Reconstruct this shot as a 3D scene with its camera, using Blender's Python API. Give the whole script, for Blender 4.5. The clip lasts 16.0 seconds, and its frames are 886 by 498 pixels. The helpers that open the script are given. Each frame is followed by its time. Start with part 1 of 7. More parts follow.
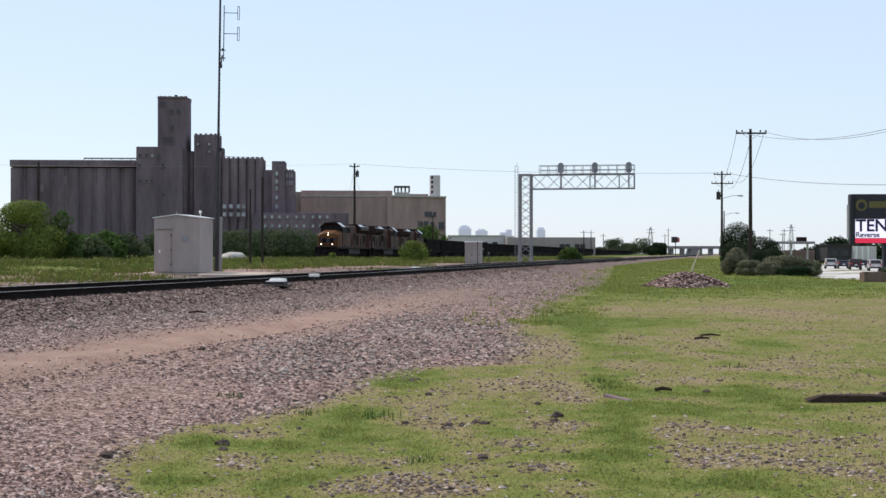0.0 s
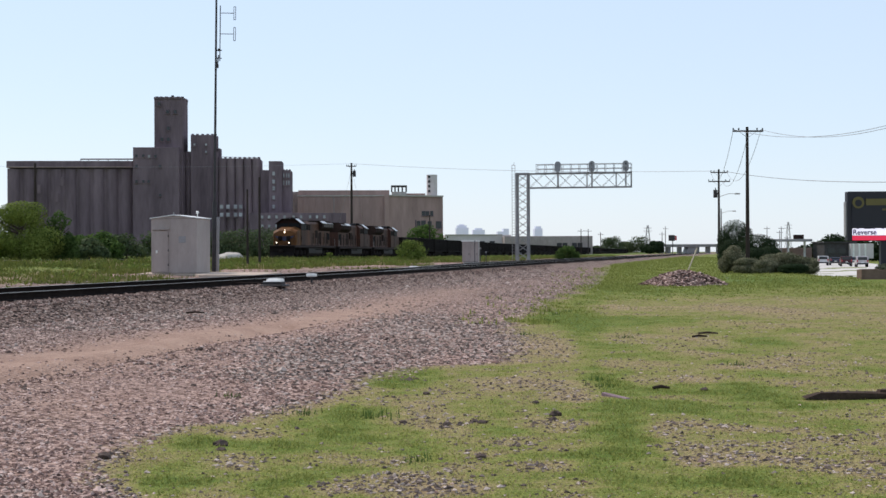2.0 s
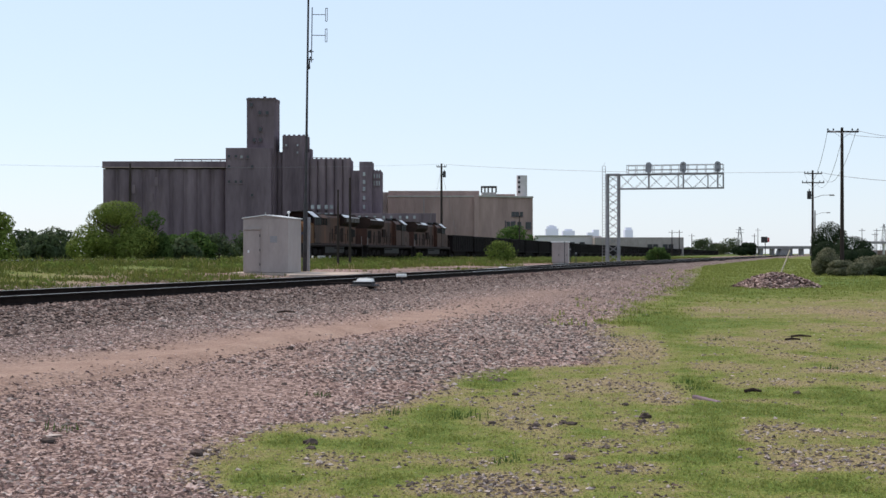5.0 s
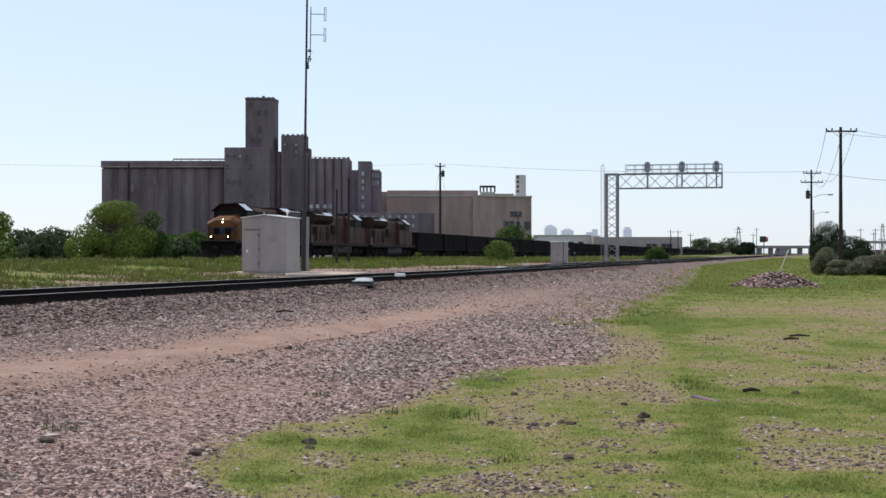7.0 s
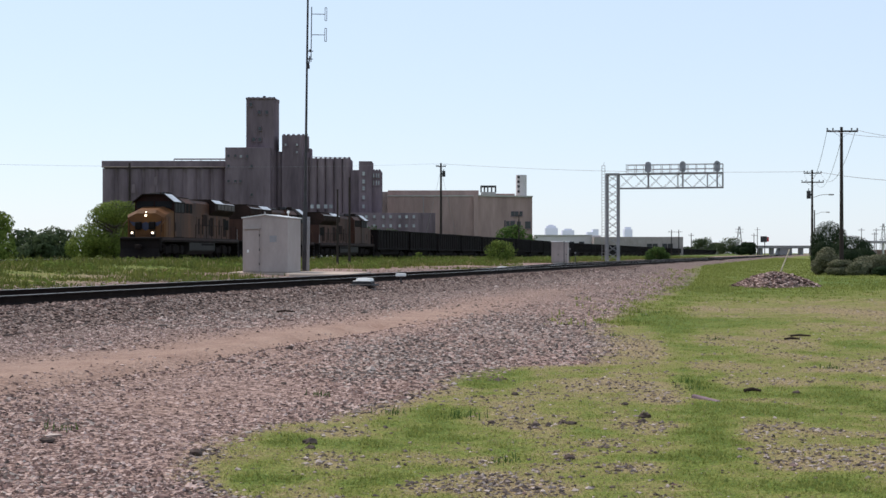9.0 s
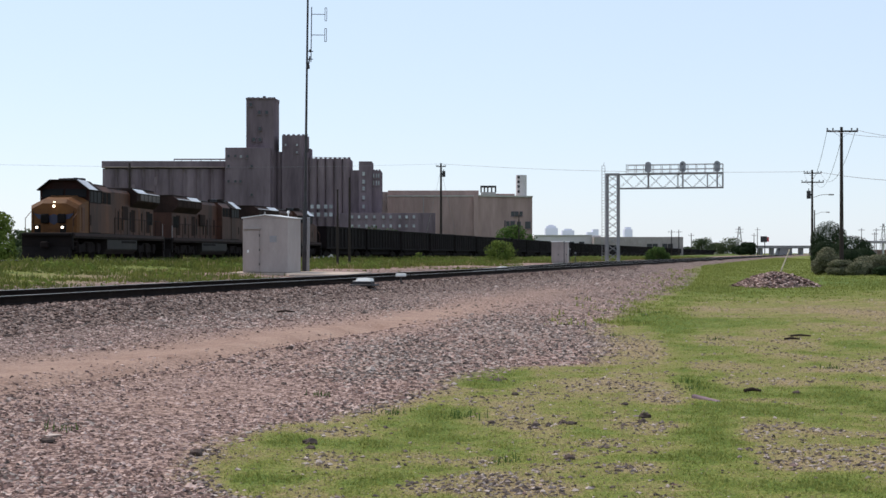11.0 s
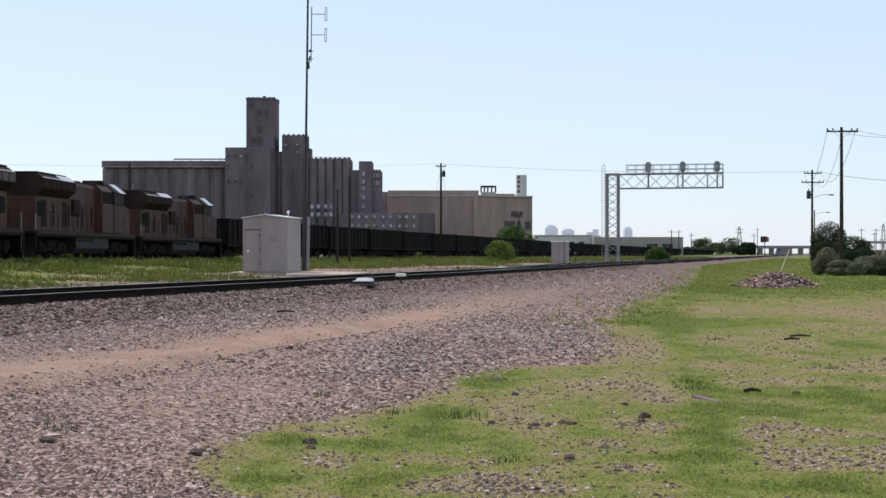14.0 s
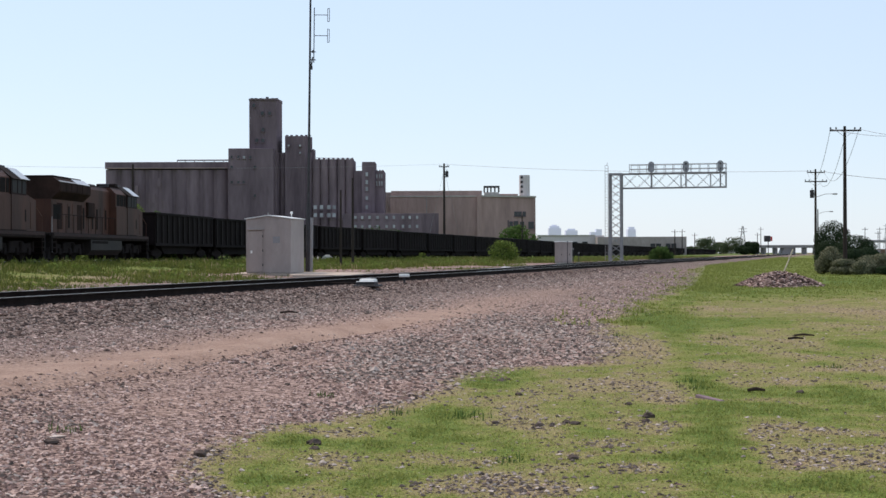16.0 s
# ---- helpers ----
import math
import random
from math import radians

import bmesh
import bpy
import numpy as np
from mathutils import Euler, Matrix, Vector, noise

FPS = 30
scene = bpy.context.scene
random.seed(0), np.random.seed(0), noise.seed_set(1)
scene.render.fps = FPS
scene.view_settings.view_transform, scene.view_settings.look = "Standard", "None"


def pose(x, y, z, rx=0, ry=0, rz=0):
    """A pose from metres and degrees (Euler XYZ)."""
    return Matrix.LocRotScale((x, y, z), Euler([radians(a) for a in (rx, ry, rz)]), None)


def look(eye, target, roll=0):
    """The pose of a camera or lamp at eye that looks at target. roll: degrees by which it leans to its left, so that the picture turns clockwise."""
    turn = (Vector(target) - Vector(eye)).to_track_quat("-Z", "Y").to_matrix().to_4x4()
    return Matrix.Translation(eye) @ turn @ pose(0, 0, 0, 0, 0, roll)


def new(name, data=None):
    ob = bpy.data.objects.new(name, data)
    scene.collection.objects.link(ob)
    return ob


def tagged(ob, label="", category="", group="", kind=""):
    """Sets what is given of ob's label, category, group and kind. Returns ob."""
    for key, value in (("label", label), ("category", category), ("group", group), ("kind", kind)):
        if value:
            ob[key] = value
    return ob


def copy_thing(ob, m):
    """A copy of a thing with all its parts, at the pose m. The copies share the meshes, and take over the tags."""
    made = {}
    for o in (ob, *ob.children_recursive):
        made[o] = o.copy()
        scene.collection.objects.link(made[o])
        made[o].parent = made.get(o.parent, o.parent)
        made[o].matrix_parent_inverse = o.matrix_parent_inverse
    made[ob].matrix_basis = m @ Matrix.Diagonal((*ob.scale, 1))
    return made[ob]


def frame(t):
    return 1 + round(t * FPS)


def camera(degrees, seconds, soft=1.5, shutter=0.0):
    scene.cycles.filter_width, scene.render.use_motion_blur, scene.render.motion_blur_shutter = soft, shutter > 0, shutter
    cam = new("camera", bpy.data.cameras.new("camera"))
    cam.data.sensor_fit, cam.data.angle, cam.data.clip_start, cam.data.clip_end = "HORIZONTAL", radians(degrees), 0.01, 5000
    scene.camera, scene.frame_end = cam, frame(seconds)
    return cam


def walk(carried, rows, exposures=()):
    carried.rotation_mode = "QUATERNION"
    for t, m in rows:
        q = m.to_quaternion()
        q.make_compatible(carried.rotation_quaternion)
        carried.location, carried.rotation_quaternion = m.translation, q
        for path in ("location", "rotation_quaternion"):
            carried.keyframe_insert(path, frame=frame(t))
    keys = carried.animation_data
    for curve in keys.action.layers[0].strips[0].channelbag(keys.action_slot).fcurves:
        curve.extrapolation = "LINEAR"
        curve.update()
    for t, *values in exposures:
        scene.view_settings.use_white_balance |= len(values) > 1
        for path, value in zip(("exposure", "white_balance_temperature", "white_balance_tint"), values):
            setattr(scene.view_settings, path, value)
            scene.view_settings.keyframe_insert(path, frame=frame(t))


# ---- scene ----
import itertools

# ---------------------------------------------------------------- camera
EYE = (0.0, 0.0, 1.65)
cam = camera(32.5, 16.0, soft=1.5)
TURNS = [
    (0.0, 90.16, -0.007, -3.227), (0.5, 90.14, -0.056, -3.297), (1.0, 90.11, -0.037, -3.337),
    (1.5, 90.105, -0.04, -3.341), (2.0, 90.133, 0.256, -3.328), (2.5, 90.226, 0.219, -3.443),
    (3.0, 90.297, 0.246, -3.404), (3.5, 90.273, 0.247, -2.201), (4.0, 90.24, 0.214, -0.105),
    (4.5, 90.196, 0.012, 0.096), (5.2, 90.16, 0.0, 0.03), (7.0, 90.149, 0.0, 0.0), (8.0, 90.149, -0.006, 0.027),
    (9.0, 90.148, 0.003, 0.029), (11.5, 90.157, 0.026, 0.026), (12.5, 90.171, 0.024, 0.003),
    (13.0, 90.151, -0.011, 0.014), (14.5, 90.149, -0.005, 0.034), (15.5, 90.142, 0.094, 0.033),
    (16.0, 90.164, 0.164, 0.155)]
walk(cam, [(t, pose(*EYE, rx, ry, rz)) for t, rx, ry, rz in TURNS],
     exposures=[(0.0, 0.0, 6550, 19), (16.0, 0.0, 6550, 19)])

# ---------------------------------------------------------------- daylight
SUN_EL, SUN_AZ = 52.0, -48.0          # degrees; azimuth from +y towards +x
world = bpy.data.worlds.new("sky")
scene.world = world
world.use_nodes = True
wn, wl = world.node_tree.nodes, world.node_tree.links
sky = wn.new("ShaderNodeTexSky")
sky.sky_type = "NISHITA"
sky.sun_disc = False
sky.sun_elevation, sky.sun_rotation = radians(SUN_EL), radians(SUN_AZ)
sky.air_density, sky.dust_density, sky.ozone_density = 1.0, 0.25, 1.0
wn["Background"].inputs["Strength"].default_value = 0.125
veil = wn.new("ShaderNodeMix")          # thin summer haze over the whole sky
veil.data_type = "RGBA"
veil.inputs[0].default_value = 0.65
veil.inputs[7].default_value = (5.6, 7.3, 8.5, 1)
wl.new(sky.outputs[0], veil.inputs[6])
wl.new(veil.outputs[2], wn["Background"].inputs["Color"])
lamp = bpy.data.lights.new("sun", "SUN")
lamp.energy, lamp.angle, lamp.color = 3.5, radians(0.5), (1.0, 0.93, 0.80)
sun = new("sun", lamp)
_az, _el = radians(SUN_AZ), radians(SUN_EL)
sun.matrix_world = look((0, 0, 0), (-math.sin(_az) * math.cos(_el), -math.cos(_az) * math.cos(_el), -math.sin(_el)))

# ---------------------------------------------------------------- materials


def mat(name, base, other=None, scale=1.0, fine=20.0, rough=0.8, metal=0.0, bump=0.15, spread=0.25,
        streak=0.0, random_value=0.0, emit=0.0, translucent=0.0):
    """A surface with variation at two scales: broad stains between base and other, fine grain and relief."""
    m = bpy.data.materials.new(name)
    m.use_nodes = True
    n, l = m.node_tree.nodes, m.node_tree.links
    b = n["Principled BSDF"]
    other = other or tuple(c * (1 - spread) for c in base)
    tc = n.new("ShaderNodeTexCoord")
    mp = n.new("ShaderNodeMapping")
    mp.inputs["Scale"].default_value = (1, 1, 1 - streak)
    l.new(tc.outputs["Object"], mp.inputs[0])
    n1 = n.new("ShaderNodeTexNoise")
    n1.inputs["Scale"].default_value, n1.inputs["Detail"].default_value = scale, 6
    n1.inputs["Roughness"].default_value = 0.65
    n2 = n.new("ShaderNodeTexNoise")
    n2.inputs["Scale"].default_value, n2.inputs["Detail"].default_value = fine, 4
    l.new(mp.outputs[0], n1.inputs["Vector"])
    l.new(mp.outputs[0], n2.inputs["Vector"])
    r1 = n.new("ShaderNodeValToRGB")
    r1.color_ramp.elements[0].position, r1.color_ramp.elements[1].position = 0.35, 0.68
    r1.color_ramp.elements[0].color = (*other, 1)
    r1.color_ramp.elements[1].color = (*base, 1)
    l.new(n1.outputs["Fac"], r1.inputs[0])
    hsv = n.new("ShaderNodeHueSaturation")
    mr = n.new("ShaderNodeMapRange")
    mr.inputs[3].default_value, mr.inputs[4].default_value = 1 - spread, 1 + spread
    l.new(n2.outputs["Fac"], mr.inputs[0])
    val = mr.outputs[0]
    if random_value:
        oi = n.new("ShaderNodeObjectInfo")
        mr2 = n.new("ShaderNodeMapRange")
        mr2.inputs[3].default_value, mr2.inputs[4].default_value = 1 - random_value, 1 + random_value
        l.new(oi.outputs["Random"], mr2.inputs[0])
        mu = n.new("ShaderNodeMath")
        mu.operation = "MULTIPLY"
        l.new(val, mu.inputs[0])
        l.new(mr2.outputs[0], mu.inputs[1])
        val = mu.outputs[0]
    l.new(val, hsv.inputs["Value"])
    l.new(r1.outputs[0], hsv.inputs["Color"])
    l.new(hsv.outputs[0], b.inputs["Base Color"])
    b.inputs["Roughness"].default_value, b.inputs["Metallic"].default_value = rough, metal
    b.inputs["Specular IOR Level"].default_value = 0.05 if rough >= 0.7 else 0.12 if rough >= 0.55 else 0.4
    if bump:
        bp = n.new("ShaderNodeBump")
        bp.inputs["Strength"].default_value = bump
        bp.inputs["Distance"].default_value = 1.0 / fine
        l.new(n2.outputs["Fac"], bp.inputs["Height"])
        l.new(bp.outputs[0], b.inputs["Normal"])
    if emit:
        b.inputs["Emission Color"].default_value = (*base, 1)
        b.inputs["Emission Strength"].default_value = emit
    if translucent:
        tr = n.new("ShaderNodeBsdfTranslucent")
        mx = n.new("ShaderNodeMixShader")
        mx.inputs[0].default_value = translucent
        l.new(hsv.outputs[0], tr.inputs["Color"])
        l.new(b.outputs[0], mx.inputs[1])
        l.new(tr.outputs[0], mx.inputs[2])
        l.new(mx.outputs[0], n["Material Output"].inputs[0])
    return m


def island_leaf(name, dark, light, translucent=0.45):
    """Foliage whose pieces differ one from another."""
    m = bpy.data.materials.new(name)
    m.use_nodes = True
    n, l = m.node_tree.nodes, m.node_tree.links
    b = n["Principled BSDF"]
    g = n.new("ShaderNodeNewGeometry")
    r = n.new("ShaderNodeValToRGB")
    r.color_ramp.elements[0].color, r.color_ramp.elements[1].color = (*dark, 1), (*light, 1)
    l.new(g.outputs["Random Per Island"], r.inputs[0])
    l.new(r.outputs[0], b.inputs["Base Color"])
    b.inputs["Roughness"].default_value = 0.75
    b.inputs["Specular IOR Level"].default_value = 0.06
    tr = n.new("ShaderNodeBsdfTranslucent")
    mx = n.new("ShaderNodeMixShader")
    mx.inputs[0].default_value = translucent
    l.new(r.outputs[0], tr.inputs["Color"])
    l.new(b.outputs[0], mx.inputs[1])
    l.new(tr.outputs[0], mx.inputs[2])
    l.new(mx.outputs[0], n["Material Output"].inputs[0])
    return m


M_steel = mat("rail_steel", (0.022, 0.0155, 0.0135), (0.012, 0.0085, 0.0075), 3, 30, 0.85, 0.0, 0.1)
M_railhead = mat("polished_rail_head", (0.55, 0.54, 0.52), None, 3, 30, 0.28, 1.0, 0.03, 0.1)
M_tie = mat("creosoted_timber", (0.066, 0.046, 0.036), (0.034, 0.024, 0.02), 2, 18, 0.9, 0, 0.4, 0.3, random_value=0.25)
M_galv = mat("galvanised_steel", (0.30, 0.285, 0.29), (0.22, 0.21, 0.212), 1.2, 14, 0.5, 0.25, 0.05, 0.12)
M_hut = mat("hut_paint", (0.375, 0.317, 0.298), (0.285, 0.238, 0.222), 0.9, 9, 0.5, 0.1, 0.05, 0.08, streak=0.6)
M_hutroof = mat("hut_roof_metal", (0.78, 0.78, 0.77), (0.66, 0.66, 0.65), 1, 8, 0.45, 0.2, 0.04, 0.08)
M_dark = mat("dark_metal", (0.07, 0.07, 0.075), (0.045, 0.04, 0.04), 1.5, 15, 0.6, 0.2, 0.08)
M_black = mat("black_metal", (0.014, 0.0112, 0.011), (0.009, 0.0075, 0.0072), 1.5, 15, 0.75, 0.0, 0.08)
M_white = mat("white_paint", (0.82, 0.82, 0.80), (0.7, 0.7, 0.68), 2, 20, 0.5, 0, 0.05, 0.08)
M_concrete = mat("concrete", (0.50, 0.47, 0.43), (0.38, 0.35, 0.32), 0.8, 12, 0.9, 0, 0.2, 0.12)
M_pad = mat("pale_sandy_concrete", (0.50, 0.41, 0.345), (0.36, 0.29, 0.24), 0.8, 10, 0.9, 0, 0.15, 0.12)
M_silo = mat("weathered_silo_concrete", (0.232, 0.172, 0.195), (0.118, 0.087, 0.101), 0.13, 1.2, 0.95, 0, 0.2, 0.24, streak=0.82)
M_silo_lt = mat("paler_silo_concrete", (0.27, 0.198, 0.216), (0.135, 0.1, 0.113), 0.14, 1.4, 0.95, 0, 0.2, 0.2, streak=0.82)
M_beige = mat("stained_beige_concrete", (0.44, 0.305, 0.275), (0.27, 0.186, 0.17), 0.12, 1.1, 0.95, 0, 0.1, 0.16, streak=0.8)
M_shed = mat("pale_shed_wall", (0.61, 0.555, 0.55), (0.52, 0.475, 0.47), 0.05, 0.8, 0.8, 0, 0, 0.06)
M_pole = mat("weathered_pole_wood", (0.06, 0.046, 0.04), (0.035, 0.028, 0.025), 1.2, 20, 0.9, 0, 0.3, 0.25, streak=0.9)
M_wire = mat("wire", (0.30, 0.31, 0.33), None, 2, 10, 0.6, 0.3, 0, 0.05)
M_head = mat("weathered_signal_grey", (0.36, 0.36, 0.38), (0.26, 0.26, 0.28), 2, 14, 0.7, 0, 0.04, 0.15)
M_glass = mat("dark_window_glass", (0.03, 0.035, 0.04), None, 1, 8, 0.12, 0, 0, 0.1)
M_pane_lt = mat("pale_window_glass", (0.42, 0.42, 0.44), (0.28, 0.28, 0.30), 0.6, 5, 0.25, 0, 0, 0.12, random_value=0.25)
# Nose yellow: cleaner paint, and lightened for the brighter light it catches.
M_nose = mat("front_lit_clean_yellow", (0.155, 0.066, 0.022), (0.10, 0.042, 0.018), 0.8, 8, 0.6, 0, 0.03, 0.1)
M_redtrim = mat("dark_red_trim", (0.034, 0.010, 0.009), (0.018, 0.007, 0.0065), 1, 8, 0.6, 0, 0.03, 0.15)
M_grille = mat("grey_radiator_screen", (0.115, 0.095, 0.088), (0.07, 0.057, 0.053), 0.8, 12, 0.6, 0.1, 0.1, 0.2)
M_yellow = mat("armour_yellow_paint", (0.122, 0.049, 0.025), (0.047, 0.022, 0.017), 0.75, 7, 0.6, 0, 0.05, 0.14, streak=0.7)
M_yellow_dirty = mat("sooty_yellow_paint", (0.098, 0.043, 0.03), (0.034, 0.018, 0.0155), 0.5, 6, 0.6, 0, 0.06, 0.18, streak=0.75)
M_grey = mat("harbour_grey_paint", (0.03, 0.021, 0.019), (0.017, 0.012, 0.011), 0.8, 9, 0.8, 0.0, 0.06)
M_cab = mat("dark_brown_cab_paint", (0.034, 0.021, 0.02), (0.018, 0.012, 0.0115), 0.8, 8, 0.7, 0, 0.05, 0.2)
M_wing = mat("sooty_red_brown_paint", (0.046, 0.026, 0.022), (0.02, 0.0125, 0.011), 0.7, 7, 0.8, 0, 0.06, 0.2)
# Far paler than the roofs themselves: the glint of sunlit slopes as colour.
M_roof_glint = mat("roof_sun_glint_grey", (0.60, 0.60, 0.62), (0.48, 0.48, 0.48), 0.8, 9, 0.35, 0.3, 0.04)
M_under = mat("grimy_running_gear", (0.024, 0.0185, 0.0175), (0.012, 0.0095, 0.009), 1.2, 12, 0.9, 0.1, 0.15)
M_tank = mat("fuel_tank_grey", (0.03, 0.024, 0.021), (0.016, 0.013, 0.012), 1, 9, 0.6, 0.1, 0.06)
M_cabglass = mat("tinted_cab_glass", (0.009, 0.008, 0.009), None, 2, 12, 0.56, 0, 0.02, 0.1)
M_lightglow = mat("lit_headlamp", (1.0, 0.86, 0.62), None, 1, 5, 0.3, 0, 0, 0.02, emit=5)
M_car = mat("black_hopper_paint", (0.0145, 0.0102, 0.0105), (0.0085, 0.006, 0.0062), 0.5, 6, 0.75, 0.0, 0.08, 0.2, random_value=0.25)
M_rib = mat("worn_rib_steel", (0.022, 0.0165, 0.0165), (0.012, 0.009, 0.009), 0.8, 8, 0.65, 0.1, 0.06, 0.2, random_value=0.3)
M_blue = mat("blue_crest_paint", (0.024, 0.026, 0.06), None, 2, 10, 0.5, 0, 0, 0.1)
M_red = mat("red_paint", (0.45, 0.03, 0.04), None, 2, 10, 0.5, 0, 0, 0.1)
M_bark = mat("bark", (0.11, 0.08, 0.06), (0.06, 0.045, 0.035), 2, 16, 0.95, 0, 0.5, 0.3)
M_leaf_bright = island_leaf("bright_leaf", (0.085, 0.122, 0.026), (0.19, 0.245, 0.06), 0.38)
M_leaf_mid = island_leaf("mid_leaf", (0.04, 0.075, 0.02), (0.10, 0.16, 0.045))
M_leaf_dark = island_leaf("dark_leaf", (0.013, 0.024, 0.011), (0.028, 0.046, 0.02), 0.15)
M_leaf_tree = island_leaf("glossy_tree_leaf", (0.085, 0.118, 0.024), (0.20, 0.25, 0.055), 0.14)
M_leaf_far = island_leaf("far_leaf", (0.05, 0.07, 0.035), (0.095, 0.125, 0.06), 0.3)
M_leaf_grey = island_leaf("greyish_leaf", (0.06, 0.07, 0.038), (0.24, 0.235, 0.15), 0.25)
M_grass = island_leaf("grass_blade", (0.165, 0.185, 0.045), (0.37, 0.385, 0.12), 0.5)
M_grass_green = island_leaf("fresh_grass_blade", (0.13, 0.16, 0.036), (0.30, 0.325, 0.1), 0.5)
M_grass_mid = island_leaf("meadow_grass_blade", (0.095, 0.113, 0.028), (0.18, 0.195, 0.052), 0.4)
M_grass_lush = island_leaf("lush_grass_blade", (0.062, 0.08, 0.02), (0.135, 0.155, 0.042), 0.4)
M_straw = island_leaf("dry_grass_blade", (0.22, 0.17, 0.09), (0.42, 0.34, 0.2), 0.3)


def stone_material(name, lo, mid, hi):
    """Stones that differ one from another."""
    m = bpy.data.materials.new(name)
    m.use_nodes = True
    n, l = m.node_tree.nodes, m.node_tree.links
    b = n["Principled BSDF"]
    g = n.new("ShaderNodeNewGeometry")
    r = n.new("ShaderNodeValToRGB")
    e = r.color_ramp.elements
    e[0].color, e[1].color = (*lo, 1), (*hi, 1)
    k = e.new(0.55)
    k.color = (*mid, 1)
    l.new(g.outputs["Random Per Island"], r.inputs[0])
    l.new(r.outputs[0], b.inputs["Base Color"])
    b.inputs["Roughness"].default_value = 0.85
    b.inputs["Specular IOR Level"].default_value = 0.15
    return m


M_stone = stone_material("ballast_stone", (0.065, 0.042, 0.036), (0.21, 0.13, 0.113), (0.58, 0.435, 0.385))
# Grimy track ballast, and the painted shade of the wheel rut.
M_stone_dark = stone_material("grimy_and_shade_stone", (0.05, 0.037, 0.033), (0.125, 0.08, 0.067), (0.33, 0.243, 0.208))
M_stone_grey = stone_material("coarse_grey_stone", (0.05, 0.039, 0.035), (0.155, 0.118, 0.104), (0.48, 0.4, 0.355))


def ground_material():
    m = bpy.data.materials.new("grass_gravel_and_dirt_ground")
    m.use_nodes = True
    n, l = m.node_tree.nodes, m.node_tree.links
    b = n["Principled BSDF"]
    b.inputs["Roughness"].default_value = 0.95
    b.inputs["Specular IOR Level"].default_value = 0.1
    tc = n.new("ShaderNodeTexCoord")

    def noise_tex(scale, detail=5, rough=0.6):
        t = n.new("ShaderNodeTexNoise")
        t.inputs["Scale"].default_value, t.inputs["Detail"].default_value = scale, detail
        t.inputs["Roughness"].default_value = rough
        l.new(tc.outputs["Object"], t.inputs["Vector"])
        return t.outputs["Fac"]

    def ramp(fac, *stops):
        r = n.new("ShaderNodeValToRGB")
        e = r.color_ramp.elements
        e[0].position, e[0].color = stops[0][0], (*stops[0][1], 1)
        e[1].position, e[1].color = stops[-1][0], (*stops[-1][1], 1)
        for p, c in stops[1:-1]:
            e.new(p).color = (*c, 1)
        l.new(fac, r.inputs[0])
        return r.outputs[0]

    def mixed(fac, a, c):
        x = n.new("ShaderNodeMix")
        x.data_type = "RGBA"
        if isinstance(fac, float):
            x.inputs[0].default_value = fac
        else:
            l.new(fac, x.inputs[0])
        l.new(a, x.inputs[6])
        l.new(c, x.inputs[7])
        return x.outputs[2]

    def calc(op, a, c):
        x = n.new("ShaderNodeMath")
        x.operation = op
        x.use_clamp = op != "ADD"
        for i, v in enumerate((a, c)):
            if isinstance(v, (int, float)):
                x.inputs[i].default_value = v
            else:
                l.new(v, x.inputs[i])
        return x.outputs[0]

    vor = n.new("ShaderNodeTexVoronoi")
    vor.inputs["Scale"].default_value = 24
    l.new(tc.outputs["Object"], vor.inputs["Vector"])
    grav = ramp(vor.outputs["Color"], (0.25, (0.06, 0.039, 0.033)), (0.5, (0.20, 0.134, 0.113)), (0.78, (0.49, 0.355, 0.305)))
    gn = noise_tex(0.5)
    grav = mixed(calc("MULTIPLY", gn, 0.55), grav, ramp(noise_tex(8), (0.3, (0.25, 0.152, 0.122)), (0.7, (0.39, 0.25, 0.205))))
    dirt = ramp(noise_tex(1.1), (0.3, (0.30, 0.19, 0.145)), (0.7, (0.43, 0.295, 0.228)))
    at = n.new("ShaderNodeAttribute")
    at.attribute_name = "cover"
    sep = n.new("ShaderNodeSeparateColor")
    l.new(at.outputs["Color"], sep.inputs[0])
    edge = noise_tex(2.6, 6, 0.7)
    def mask_of(ch, sharp):
        x = n.new("ShaderNodeMapRange")
        x.clamp = True
        l.new(calc("ADD", sep.outputs[ch], calc("MULTIPLY", edge, 0.8)), x.inputs[0])
        x.inputs[1].default_value, x.inputs[2].default_value = 0.9 - sharp, 0.9 + sharp
        return x.outputs[0]
    col = mixed(mask_of(1, 0.35), grav, dirt)
    grime = ramp(vor.outputs["Color"], (0.25, (0.05, 0.036, 0.032)), (0.5, (0.135, 0.098, 0.085)), (0.8, (0.27, 0.21, 0.185)))
    col = mixed(calc("MULTIPLY", at.outputs["Alpha"], 1.0), col, grime)
    # the lawn, from lush to worn: green, yellow-green, straw, stony soil
    wear = calc("ADD", calc("ADD", sep.outputs[2], calc("MULTIPLY", noise_tex(5.0, 7, 0.72), 1.0)), -0.5)
    wear = calc("ADD", wear, calc("ADD", calc("MULTIPLY", noise_tex(34, 4, 0.8), 1.1), -0.55))
    soil = ramp(noise_tex(26, 4, 0.7), (0.3, (0.11, 0.08, 0.045)), (0.5, (0.235, 0.175, 0.10)), (0.72, (0.42, 0.34, 0.23)))
    green = ramp(wear, (0.0, (0.078, 0.12, 0.021)), (0.2, (0.122, 0.16, 0.034)), (0.4, (0.168, 0.172, 0.05)), (0.6, (0.218, 0.188, 0.086)))
    worn = n.new("ShaderNodeMapRange")
    worn.clamp = True
    l.new(wear, worn.inputs[0])
